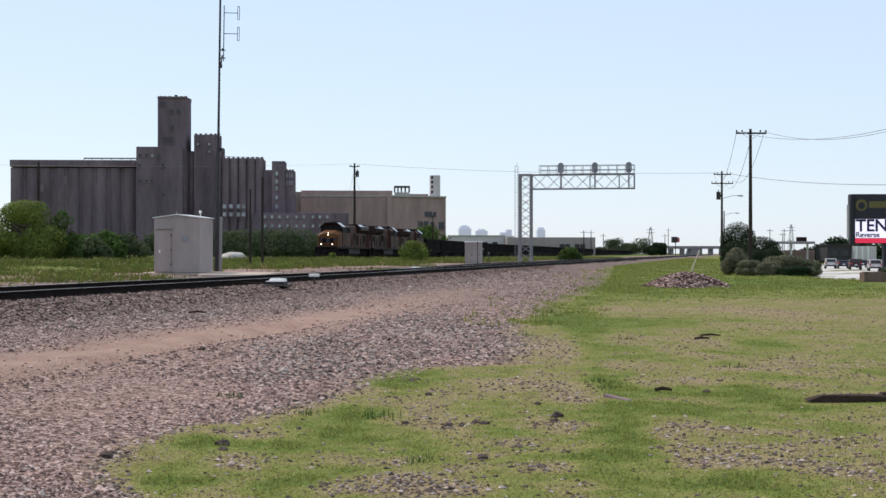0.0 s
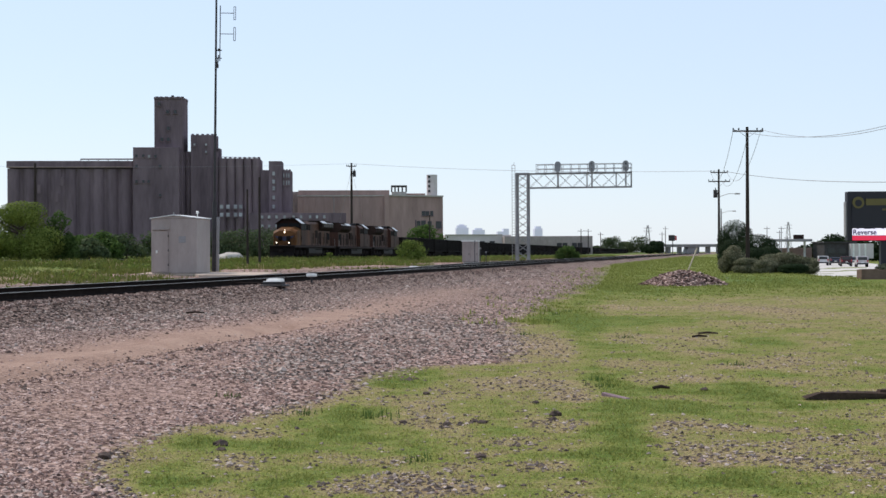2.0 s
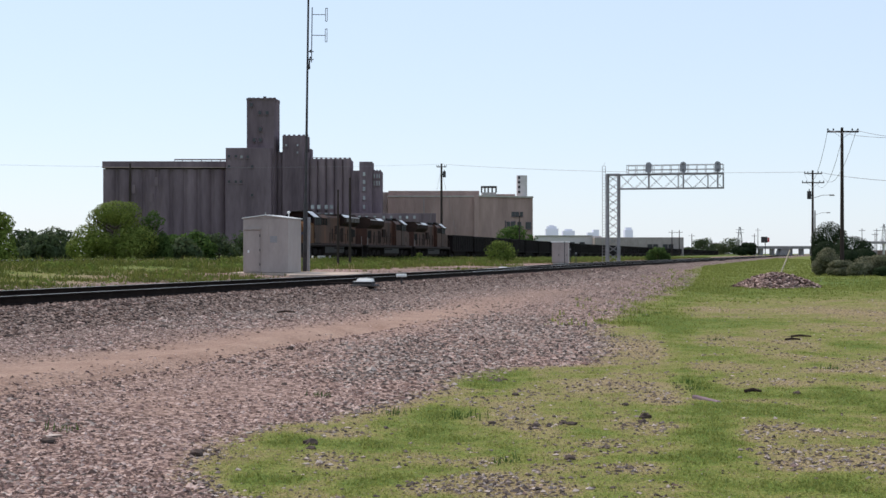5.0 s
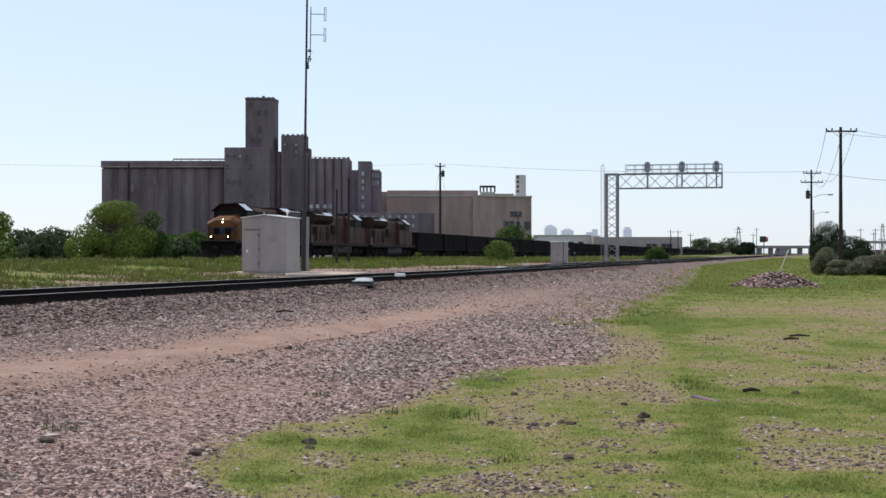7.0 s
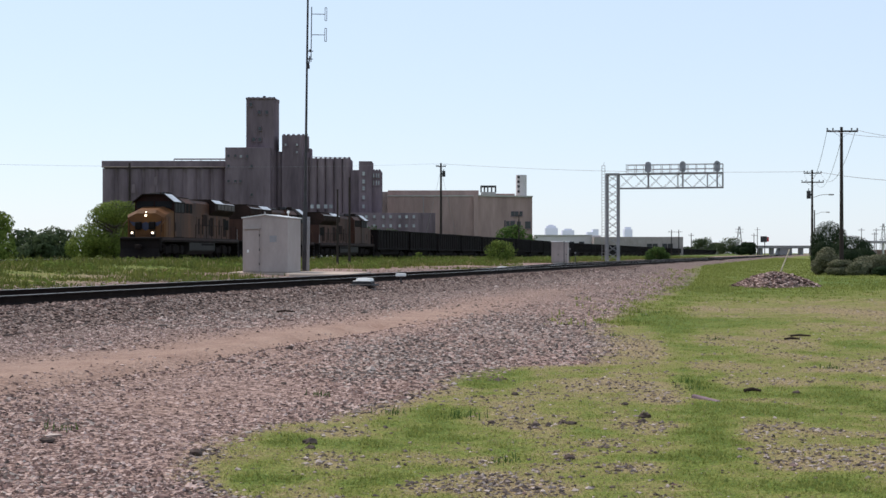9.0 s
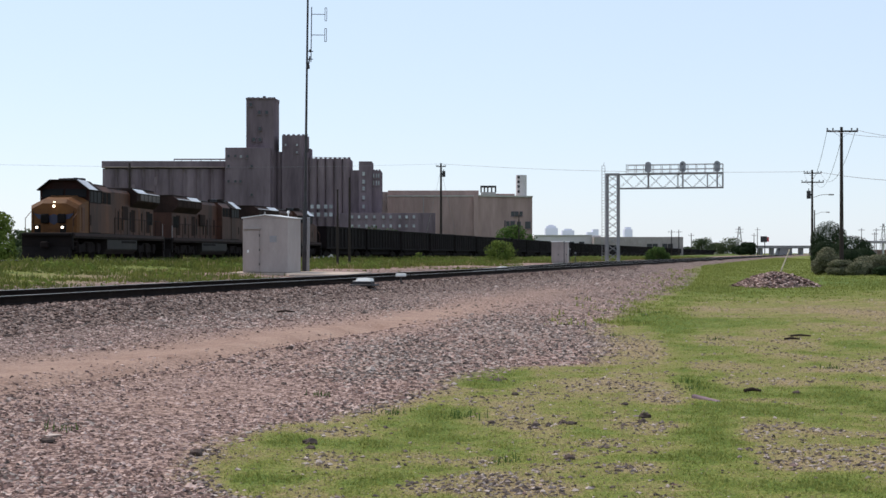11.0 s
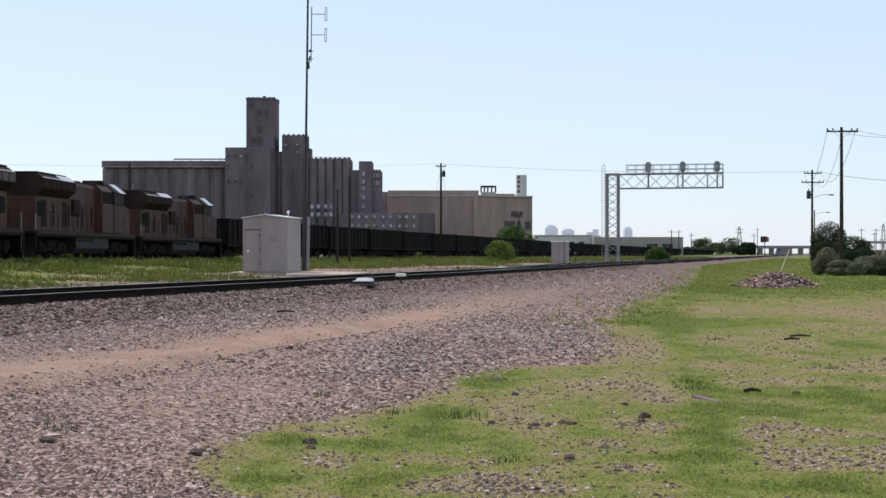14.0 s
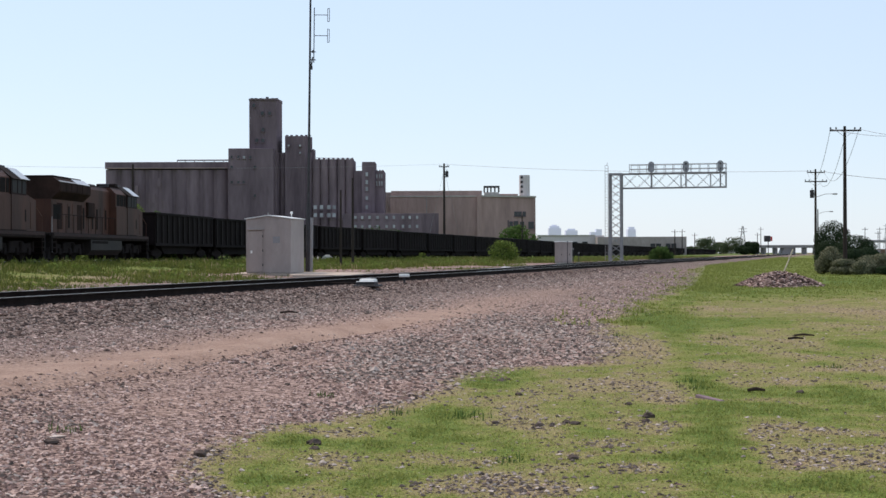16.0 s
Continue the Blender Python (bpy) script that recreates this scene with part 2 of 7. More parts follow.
    worn.inputs[1].default_value, worn.inputs[2].default_value = 0.55, 1.0
    lawn = mixed(calc("MULTIPLY", worn.outputs[0], 0.9), green, soil)
    fleck = n.new("ShaderNodeMix")
    fleck.data_type, fleck.blend_type = "RGBA", "MULTIPLY"
    fleck.inputs[0].default_value = 1.0
    l.new(lawn, fleck.inputs[6])
    l.new(ramp(noise_tex(48, 4, 0.8), (0.34, (0.45, 0.45, 0.45)), (0.5, (0.98, 0.98, 0.98)), (0.66, (1.8, 1.7, 1.55))), fleck.inputs[7])
    lawn = fleck.outputs[2]
    col = mixed(mask_of(0, 0.24), col, lawn)
    l.new(col, b.inputs["Base Color"])
    bp = n.new("ShaderNodeBump")
    bp.inputs["Strength"].default_value, bp.inputs["Distance"].default_value = 0.7, 0.05
    h = calc("ADD", calc("MULTIPLY", vor.outputs["Distance"], 0.6), calc("MULTIPLY", noise_tex(9, 5), 0.8))
    l.new(h, bp.inputs["Height"])
    l.new(bp.outputs[0], b.inputs["Normal"])
    return m


M_ground = ground_material()

# ---------------------------------------------------------------- mesh helpers


def link_mesh(name, bm, material, parent=None, label=""):
    me = bpy.data.meshes.new(name)
    bm.to_mesh(me)
    bm.free()
    me.materials.append(material)
    ob = new(name, me)
    if parent is not None:
        ob.parent = parent
    if label:
        ob["label"] = label
    return ob


part = link_mesh


def thing(name, label, category, m=None, group="", kind=""):
    ob = new(name)
    ob.empty_display_size = 0.2
    if m is not None:
        ob.matrix_basis = m
    return tagged(ob, label, category, group, kind)


def box(bm, lo, hi, bevel=0.0, m=None):
    """A box from corner lo to corner hi, with its edges taken off by bevel."""
    c = [(a + b) / 2 for a, b in zip(lo, hi)]
    s = [abs(b - a) for a, b in zip(lo, hi)]
    mm = Matrix.Translation(c) @ Matrix.Diagonal((*s, 1))
    if m is not None:
        mm = m @ mm
    r = bmesh.ops.create_cube(bm, size=1, matrix=mm)
    if bevel:
        es = {e for v in r["verts"] for e in v.link_edges}
        bmesh.ops.bevel(bm, geom=list(es), offset=bevel, segments=1, affect="EDGES")
    return bm


def rod(bm, a, b, r1, r2=None, seg=8):
    """A round bar from a to b."""
    a, b = Vector(a), Vector(b)
    d = b - a
    q = d.to_track_quat("Z", "Y").to_matrix().to_4x4()
    bmesh.ops.create_cone(bm, cap_ends=True, segments=seg, radius1=r1, radius2=r1 if r2 is None else r2,
                          depth=d.length, matrix=Matrix.Translation((a + b) / 2) @ q)
    return bm


def bar(bm, a, b, w, h):
    """A square bar from a to b."""
    a, b = Vector(a), Vector(b)
    d = b - a
    q = d.to_track_quat("Z", "Y").to_matrix().to_4x4()
    bmesh.ops.create_cube(bm, size=1, matrix=Matrix.Translation((a + b) / 2) @ q @ Matrix.Diagonal((w, h, d.length, 1)))
    return bm


def extrude(bm, outline, x0, x1, axis="x"):
    """A prism: the outline, in the two other axes, from x0 to x1 along axis."""
    def v(p, t):
        return {"x": (t, p[0], p[1]), "y": (p[0], t, p[1]), "z": (p[0], p[1], t)}[axis]
    a = [bm.verts.new(v(p, x0)) for p in outline]
    b = [bm.verts.new(v(p, x1)) for p in outline]
    fs = [bm.faces.new(a), bm.faces.new(b[::-1])]
    k = len(a)
    for i in range(k):
        fs.append(bm.faces.new((a[i], b[i], b[(i + 1) % k], a[(i + 1) % k])))
    bmesh.ops.recalc_face_normals(bm, faces=fs)
    return bm


def B():
    return bmesh.new()


def boxed(name, lo, hi, material, parent, label="", bevel=0.0):
    return part(name, box(B(), lo, hi, bevel), material, parent, label)


def raw_mesh(name, verts, faces, material, parent=None):
    me = bpy.data.meshes.new(name)
    me.from_pydata(verts, [], faces)
    me.materials.append(material)
    ob = new(name, me)
    if parent is not None:
        ob.parent = parent
    return ob


def smoothstep(a, b, x):
    t = np.clip((x - a) / (b - a), 0, 1)
    return t * t * (3 - 2 * t)

# ---------------------------------------------------------------- plan of the tracks and the land


MAIN_P, MAIN_D = Vector((-8.70, 30.0)), Vector((0.245, 0.9695))     # near rail of the main track
MAIN_N = Vector((-0.9695, 0.245))                                  # away from the camera
MAIN_RAIL = 0.80


def main_xy(s, n):
    p = MAIN_P + MAIN_D * s + MAIN_N * n
    return p.x, p.y


# The line of the train: straight far off, easing round towards the camera's left.
YG = np.arange(-60, 1700, 0.5)
SL = 0.035 + (0.218 - 0.035) * np.clip((YG - 90) / 60, 0, 1)
XG = np.concatenate([[0], np.cumsum((SL[1:] + SL[:-1]) / 2 * 0.5)])
XG = XG - np.interp(100, YG, XG) - 22.25
SG = np.concatenate([[0], np.cumsum(np.hypot(np.diff(XG), 0.5))])
SG = SG - np.interp(20, YG, SG)


def branch_xy(s):
    return float(np.interp(s, SG, XG)), float(np.interp(s, SG, YG))


def branch_rail(y):
    """Height of the branch's rail heads, which fall away with the distance."""
    return np.interp(y, [90, 200, 375, 1000], [1.28, 0.98, 0.55, 0.35])


RUT_LINE = [(-5.1, 14.2), (-4.72, 16.2), (-4.06, 18.7), (-3.61, 20.0), (-3.06, 22.6), (-2.32, 25.6), (-1.2, 30.5)]


def line_distance(x, y, line):
    best = np.full(np.shape(x), 1e9)
    for (ax, ay), (bx, by) in zip(line, line[1:]):
        t = np.clip(((x - ax) * (bx - ax) + (y - ay) * (by - ay)) / ((bx - ax) ** 2 + (by - ay) ** 2), 0, 1)
        best = np.minimum(best, np.hypot(x - ax - t * (bx - ax), y - ay - t * (by - ay)))
    return best


def land(x, y):
    """Height of the ground at arrays x, y."""
    x, y = np.asarray(x, float), np.asarray(y, float)
    n = (x - MAIN_P.x) * MAIN_N.x + (y - MAIN_P.y) * MAIN_N.y
    s = (x - MAIN_P.x) * MAIN_D.x + (y - MAIN_P.y) * MAIN_D.y
    z = 0.30 * smoothstep(-13, -2.6, n)
    z = z + 0.22 * smoothstep(1.5, 5, n) + 0.14 * smoothstep(5, 14, n)
    bx = np.interp(y, YG, XG)
    m = np.abs(x - bx) * 0.985
    z = z + (branch_rail(y) - 0.2 - z) * smoothstep(9, 2.6, m) * (n > 0)
    z = z + 0.20 * smoothstep(8, 20, n) * smoothstep(0, -6, x - bx)
    z = np.where(n > 3.2, z, z + 0.30 * smoothstep(-2.5, -1.15, n) * smoothstep(3.2, 2.3, n) * 1.0)
    wave = 0.022 * np.sin(x * 0.37 + 1.3) * np.sin(y * 0.29 + 0.7) + 0.014 * np.sin(x * 0.83 + y * 0.41) + 0.008 * np.sin(x * 1.9 - y * 1.1)
    z = z + wave * np.where(np.abs(n - 0.75) < 2.2, 0.15, 1.0)
    z = z - 1.0 * smoothstep(-4.0, 0.0, x - 8.0 - 0.253 * y) * smoothstep(92, 132, y)
    rut = line_distance(x, y, RUT_LINE)
    z = z - 0.07 * np.exp(-(rut / 0.25) ** 2) + 0.04 * np.exp(-((rut - 0.5) / 0.25) ** 2)
    far = smoothstep(500, 1500, np.hypot(x, y))
    return z * (1 - far) + 0.3 * far


def land1(x, y):
    return float(land(np.array([x]), np.array([y]))[0])

# ---------------------------------------------------------------- ground


# where the gravel ends and the grass begins, near to far
EDGE = [(-1.3, 8.0), (-1.4, 10.3), (-1.9, 11.1), (-2.0, 12.4), (-1.88, 13.2), (-1.65, 14.5), (-1.03, 15.1), (-0.86, 16.1),
        (-0.29, 17.5), (0.04, 18.8), (0.35, 20.3), (0.7, 21.6), (1.8, 22.4), (2.56, 23.7), (2.9, 26.0), (3.2, 30.9), (3.7, 36.1),
        (4.5, 39.6), (6.06, 47.8), (8.1, 56.6), (11.4, 72.9), (15.3, 94.0), (22.9, 137.5), (27.3, 162.5), (62.3, 300.0), (214.0, 900.0)]
EDGE_X, EDGE_Y = [e[0] for e in EDGE], [e[1] for e in EDGE]
DIRT_LINE = [(-6.3, 15.0), (-5.37, 18.4), (-4.73, 20.1), (-3.99, 22.2), (-3.11, 25.0), (-2.02, 29.6), (-1.03, 32.9), (1.63, 45.8), (4.8, 59.8)]
LUSH_LINE = [(8.6, 56.0), (5.83, 39.1), (3.55, 23.0), (3.17, 19.3), (2.84, 16.4), (2.46, 13.8), (2.05, 10.7), (1.9, 9.0)]

# centre, half widths and strength: lush spots (-) and worn ones (+) of the lawn, coarse (+) and fine (-) drifts of the gravel
LUSH_NEAR = [(0.5, 19.8, 0.44, 1.78, -0.45), (1.0, 20.7, 0.54, 1.08, -0.4), (-0.2, 15.0, 0.39, 1.38, -0.4), (-1.4, 13.4, 0.4, 0.62, -0.4),
             (-0.7, 13.2, 0.49, 0.42, -0.3), (0.2, 15.5, 0.35, 1.2, -0.3), (-0.4, 11.4, 0.42, 0.68, -0.25), (3.5, 15.5, 0.46, 0.99, -0.35),
             (4.6, 16.5, 0.37, 2.69, -0.35), (2.3, 14.0, 0.29, 1.56, -0.3), (1.9, 11.7, 0.26, 1.01, -0.3), (2.8, 10.8, 0.32, 0.47, -0.3),
             (1.1, 10.7, 0.24, 0.34, -0.3), (-1.3, 11.1, 0.29, 0.27, -0.3)]
LUSH_FAR = [(5.1, 34.9, 1.43, 4.1, -0.4), (5.1, 39.5, 0.73, 4.3, -0.4), (7.3, 35.8, 2.0, 3.3, -0.3), (4.5, 22.9, 0.51, 2.0, -0.2),
            (7.4, 27.7, 0.82, 1.2, -0.3), (11.4, 65.9, 1.72, 11.3, -0.4), (23.1, 86.8, 3.9, 13.2, -0.5), (14.2, 61.9, 3.45, 5.0, -0.15)]
BARE_NEAR = [(-1.3, 14.0, 0.47, 0.43, 0.3), (-0.6, 16.3, 0.3, 0.56, 0.3), (0.7, 16.2, 0.48, 1.05, 0.32), (1.5, 17.5, 0.39, 0.91, 0.3),
             (2.3, 18.4, 0.61, 1.47, 0.42), (2.6, 17.4, 0.39, 0.69, 0.45), (2.0, 14.5, 0.38, 0.68, 0.45), (0.9, 14.8, 0.33, 0.54, 0.32),
             (2.8, 13.8, 0.26, 0.49, 0.5), (3.3, 14.2, 0.32, 0.31, 0.42), (2.7, 11.9, 0.22, 0.37, 0.45), (2.2, 11.7, 0.17, 0.57, 0.35),
             (3.4, 12.8, 0.38, 0.23, 0.4), (0.6, 10.7, 0.28, 0.31, 0.55), (0.3, 11.2, 0.25, 0.3, 0.38), (1.0, 12.6, 0.28, 0.29, 0.3),
             (0.0, 10.9, 0.24, 0.29, 0.3), (1.5, 11.7, 0.26, 0.26, 0.28)]
BARE_FAR = [(3.3, 24.9, 0.56, 1.9, 0.42), (3.3, 27.7, 0.41, 1.6, 0.4), (3.8, 22.4, 0.5, 1.26, 0.3), (7.5, 45.1, 0.84, 2.3, 0.5),
            (11.0, 44.6, 1.32, 3.3, 0.45), (11.5, 41.0, 0.91, 3.0, 0.45), (8.6, 33.7, 0.75, 1.3, 0.4), (6.6, 28.0, 0.52, 1.1, 0.5),
            (5.6, 21.3, 0.55, 0.6, 0.6), (4.4, 19.7, 0.44, 0.6, 0.4), (5.2, 29.9, 0.67, 1.0, 0.3)]
DRIFTS = [(1.8, 29.9, 2.1, 8.3, 0.7), (-0.7, 23.5, 1.05, 4.4, 0.5), (-1.2, 19.4, 0.58, 1.9, 0.4), (-2.3, 10.8, 1.1, 0.9, 0.08), (-6.0, 33.5, 4.0, 3.6, 0.4),
          (0.0, 18.8, 0.35, 1.4, 0.5), (-2.8, 15.3, 1.4, 1.3, -0.5), (-2.3, 17.8, 1.06, 1.4, -0.5), (2.3, 52.7, 3.9, 10.4, -0.5), (-1.8, 21.4, 0.5, 1.3, -0.4)]


def spots(x, y, *lists):
    out = np.zeros_like(x)
    for cx, cy, rx, ry, k in itertools.chain(*lists):
        out = out + k * np.exp(-((x - cx) / rx) ** 2 - ((y - cy) / ry) ** 2)
    return out


def covers(x, y):
    """How much grass, sand and bareness the ground carries at x, y."""
    n = (x - MAIN_P.x) * MAIN_N.x + (y - MAIN_P.y) * MAIN_N.y
    side = x - np.interp(y, EDGE_Y, EDGE_X)
    wide = 0.45 + 0.014 * np.abs(y)
    ragged = np.hypot(x, y) < 95
    if np.any(ragged):
        side[ragged] += np.array([(0.16 + 0.006 * b + 0.03 * max(0.0, b - 50)) * noise.noise((a * 1.6, b * 0.9, 21.0)) + (0.14 + 0.005 * b) * noise.noise((a * 0.5, b * 0.3, 17.0))
                                  for a, b in zip(x[ragged], y[ragged])])
    grass = smoothstep(-wide, wide, side)
    grass = np.where(y < 4, 1.0, grass)
    grass = np.where(n > -3.2, 0.0, grass)
    grass = np.maximum(grass, 0.75 * smoothstep(11.0, 19.0, n + 5.5 * smoothstep(70, 54, y)))
    m = np.abs(x - np.interp(y, YG, XG))
    grass = np.where((m < 2.6) & (n > 0), 0.1, grass)
    sand = np.exp(-(line_distance(x, y, DIRT_LINE) / (1.3 + 0.5 * smoothstep(24, 17, y))) ** 2) * (0.6 + 0.4 * smoothstep(50, 30, y))
    sand = np.maximum(0.95 * sand, 0.4 * np.exp(-((x - 2.6) / 3.4) ** 2 - ((y - 52) / 9) ** 2))
    sand = np.maximum(sand, 0.35 * np.exp(-((x + 2.0) / 1.3) ** 2 - ((y - 21) / 1.6) ** 2))
    sand = np.maximum(sand, 0.3 * np.exp(-((x + 3.0) / 1.4) ** 2 - ((y - 16) / 2.0) ** 2))
    sand = np.maximum(sand, 0.22 * smoothstep(2.8, 4, n) * smoothstep(14, 9, n))
    sand = np.where((n > -3) & (n < 2.6), 0.0, sand)
    bare = np.zeros_like(x) + 0.42
    near = np.hypot(x, y) < 95
    if np.any(near):
        bare[near] += np.array([0.18 * noise.noise((a * 0.28, b * 0.2, 7.0)) + 0.34 * noise.noise((a * 1.0, b * 0.7, 3.0))
                                + 0.34 * noise.noise((a * 2.6, b * 1.9, 5.0)) for a, b in zip(x[near], y[near])])
    bare = bare + 0.95 * spots(x, y, LUSH_NEAR, LUSH_FAR) + 0.8 * spots(x, y, BARE_NEAR, BARE_FAR)
    bare = bare + 0.28 * np.exp(-(side / (0.35 + 0.01 * np.abs(y))) ** 2) * (y < 40)
    bare = bare - 0.3 * np.exp(-(line_distance(x, y, LUSH_LINE) / (0.16 + 0.007 * np.abs(y))) ** 2)
    bare = bare + 0.12 * np.exp(-((y - 40) / 14) ** 2)
    bare = np.where(n > 2.5, bare + 0.14 - 0.3 * smoothstep(10, 18, n), bare)
    bare = np.where(n < 0, bare - 0.16 * smoothstep(52, 72, y), bare)
    bare = np.where(n > 2.5, bare - 0.25 * smoothstep(80, 100, y), bare)
    bare = np.clip(bare, 0, 1)
    return grass, sand, bare


def build_ground():
    ang = np.radians(np.arange(0, 360, 0.6))
    rad = [0.3]
    while rad[-1] < 4800:
        r = rad[-1]
        rad.append(r * (1.08 if r < 6 else 1.011 if r < 140 else 1.035 if r < 500 else 1.15))
    rad = np.array(rad)
    A, R = np.meshgrid(ang, rad)
    x, y = (R * np.sin(A)).ravel(), (R * np.cos(A)).ravel()
    z = land(x, y)
    verts = [(0.0, 0.0, 0.0)] + list(zip(x.tolist(), y.tolist(), z.tolist()))
    k = len(ang)
    faces = [(0, 1 + (i + 1) % k, 1 + i) for i in range(k)]
    for j in range(len(rad) - 1):
        a = 1 + j * k
        faces += [(a + i, a + (i + 1) % k, a + k + (i + 1) % k, a + k + i) for i in range(k)]
    ob = raw_mesh("ground", verts, faces, M_ground)
    me = ob.data
    g, s, b = covers(np.concatenate([[0], x]), np.concatenate([[0], y]))
    nn = (np.concatenate([[0], x]) - MAIN_P.x) * MAIN_N.x + (np.concatenate([[0], y]) - MAIN_P.y) * MAIN_N.y
    grime = (0.65 * smoothstep(-7.0, -2.5, nn) + 0.25 * smoothstep(-14.0, -6.0, nn)) * (0.3 * smoothstep(4.0, 2.4, nn) + 0.7 * smoothstep(13.0, 8.0, nn))
    ss = (np.concatenate([[0], x]) - MAIN_P.x) * MAIN_D.x + (np.concatenate([[0], y]) - MAIN_P.y) * MAIN_D.y
    grime = np.maximum(grime, 0.9 * smoothstep(45, 75, ss) * smoothstep(1.0, 2.0, nn) * smoothstep(8.5, 7.0, nn))
    grime = np.maximum(grime, 0.5 * smoothstep(34, 55, np.concatenate([[0], y])) * (nn < -2))
    ca = me.color_attributes.new("cover", "FLOAT_COLOR", "POINT")
    ca.data.foreach_set("color", np.stack([g, s, np.clip(b, -1, 1) + 0.0, grime], 1).ravel())
    me.polygons.foreach_set("use_smooth", [True] * len(me.polygons))
    tagged(ob, "open ground of patchy grass, pale dirt and grey ballast gravel", "ground", kind="structure")


build_ground()

# ---------------------------------------------------------------- main track


def rail_profile():
    return [(-0.07, 0), (0.07, 0), (0.07, 0.015), (0.012, 0.035), (0.012, 0.13), (0.037, 0.14), (0.037, 0.172),
            (0.028, 0.178), (-0.028, 0.178), (-0.037, 0.172), (-0.037, 0.14), (-0.012, 0.13), (-0.012, 0.035), (-0.07, 0.015)]


def sweep(line, top, side, profile):
    """Sweep a profile along a list of x, y points; side: metres to the left of the line; top: the rail's height there."""
    verts, faces, k = [], [], len(profile)
    for i, (x, y) in enumerate(line):
        a, b = line[max(i - 1, 0)], line[min(i + 1, len(line) - 1)]
        d = Vector((b[0] - a[0], b[1] - a[1])).normalized()
        nx, ny = -d.y, d.x
        for p, h in profile:
            verts.append((x + nx * (side + p), y + ny * (side + p), (branch_rail(y) if top is None else top) - 0.178 + h))
    for i in range(len(line) - 1):
        for j in range(k):
            a, b = i * k + j, i * k + (j + 1) % k
            faces.append((a, b, b + k, a + k))
    return verts, faces


def rail_pair(parent, line, heights):
    for side, top in zip((-0.755, 0.755), heights or (None, None)):
        v, f = sweep(line, top, side, rail_profile())
        ob = raw_mesh("rail", v, f, M_steel, parent)
        head = [(-0.033, 0.1765), (0.033, 0.1765), (0.033, 0.1805), (-0.033, 0.1805)]
        v, f = sweep(line, top, side, head)
        raw_mesh("rail_head", v, f, M_railhead, ob)["label"] = "shiny worn running surface"


def sleepers(parent, spots, z, near_count):
    """Sleepers at (x, y, heading): the nearest as pieces, the rest in one mesh."""
    bm = box(B(), (-1.3, -0.115, -0.17), (1.3, 0.115, 0.0), 0.012)
    me = bpy.data.meshes.new("sleeper")
    bm.to_mesh(me)
    bm.free()
    me.materials.append(M_tie)
    plate = box(B(), (-0.16, -0.09, 0.0), (0.16, 0.09, 0.022))
    pm = bpy.data.meshes.new("tie_plate")
    plate.to_mesh(pm)
    plate.free()
    pm.materials.append(M_steel)
    verts, faces = [], []
    corners = [(-1.3, -0.115, -0.17), (1.3, -0.115, -0.17), (1.3, 0.115, -0.17), (-1.3, 0.115, -0.17),
               (-1.3, -0.115, 0), (1.3, -0.115, 0), (1.3, 0.115, 0), (-1.3, 0.115, 0)]
    quads = [(0, 3, 2, 1), (4, 5, 6, 7), (0, 1, 5, 4), (1, 2, 6, 5), (2, 3, 7, 6), (3, 0, 4, 7)]
    for i, (x, y, h) in enumerate(spots):
        m = Matrix.Translation((x, y, branch_rail(y) - 0.2 if z is None else z)) @ Matrix.Rotation(h + random.uniform(-0.015, 0.015), 4, "Z")
        if i < near_count:
            ob = new("sleeper", me)
            ob.parent = parent
            ob.matrix_basis = m
            for side in (-0.755, 0.755):
                p = new("tie_plate", pm)
                p.parent = ob
                p.location = (side, 0, 0)
        else:
            k = len(verts)
            verts += [tuple(m @ Vector(c)) for c in corners]
            faces += [tuple(k + q for q in qd) for qd in quads]
    if verts:
        tagged(raw_mesh("far_sleepers", verts, faces, M_tie, parent), kind="stuff")


def build_main_track():
    tr = thing("railway_track", "main railway track with dark steel rails on timber sleepers and ballast", "railway track", kind="structure")
    line = [main_xy(s, 0.755) for s in list(range(-40, 120, 10)) + [120, 200, 400, 900]]
    rail_pair(tr, line, (MAIN_RAIL + 0.045, MAIN_RAIL)[::-1])
    h = math.atan2(MAIN_D.y, MAIN_D.x) - math.pi / 2
    spots = [(*main_xy(-14 + i * 0.53, 0.755), h) for i in range(420)]
    sleepers(tr, spots, MAIN_RAIL - 0.2, 150)
    # the turnout's second track, on the far side
    tr2 = thing("railway_track", "second railway track diverging from the main one past the switch", "railway track", kind="structure")
    pts = []
    for s in list(np.arange(30, 121, 4.0)) + [160, 250, 500, 900]:
        pts.append(main_xy(s, 0.755 + 4.4 * float(smoothstep(30, 112, np.array(s)))))
    rail_pair(tr2, pts[3:], (MAIN_RAIL + 0.003, MAIN_RAIL + 0.003))
    sp = []
    for i in range(330):
        s = 62 + i * 0.53
        sp.append((*main_xy(s, 0.755 + 4.4 * float(smoothstep(30, 112, np.array(s)))), h))
    sleepers(tr2, sp, MAIN_RAIL - 0.205, 60)
    # the branch on which the train runs
    br = thing("railway_track", "raised branch railway track behind the tall grass", "railway track", kind="structure")
    line = [branch_xy(s) for s in list(np.arange(-50, 180, 6.0)) + [200, 260, 320, 385, 500, 900, 1500]]
    rail_pair(br, line, None)
    sp = []
    for i in range(420):
        x, y = branch_xy(30 + i * 0.6)
        x2, y2 = branch_xy(30.5 + i * 0.6)
        sp.append((x, y, math.atan2(y2 - y, x2 - x) - math.pi / 2))
    sleepers(br, sp, None, 60)


build_main_track()

# ---------------------------------------------------------------- train

TRAIN_S0, TRAIN_V, TRAIN_A = 183.3, 10.44, -0.006


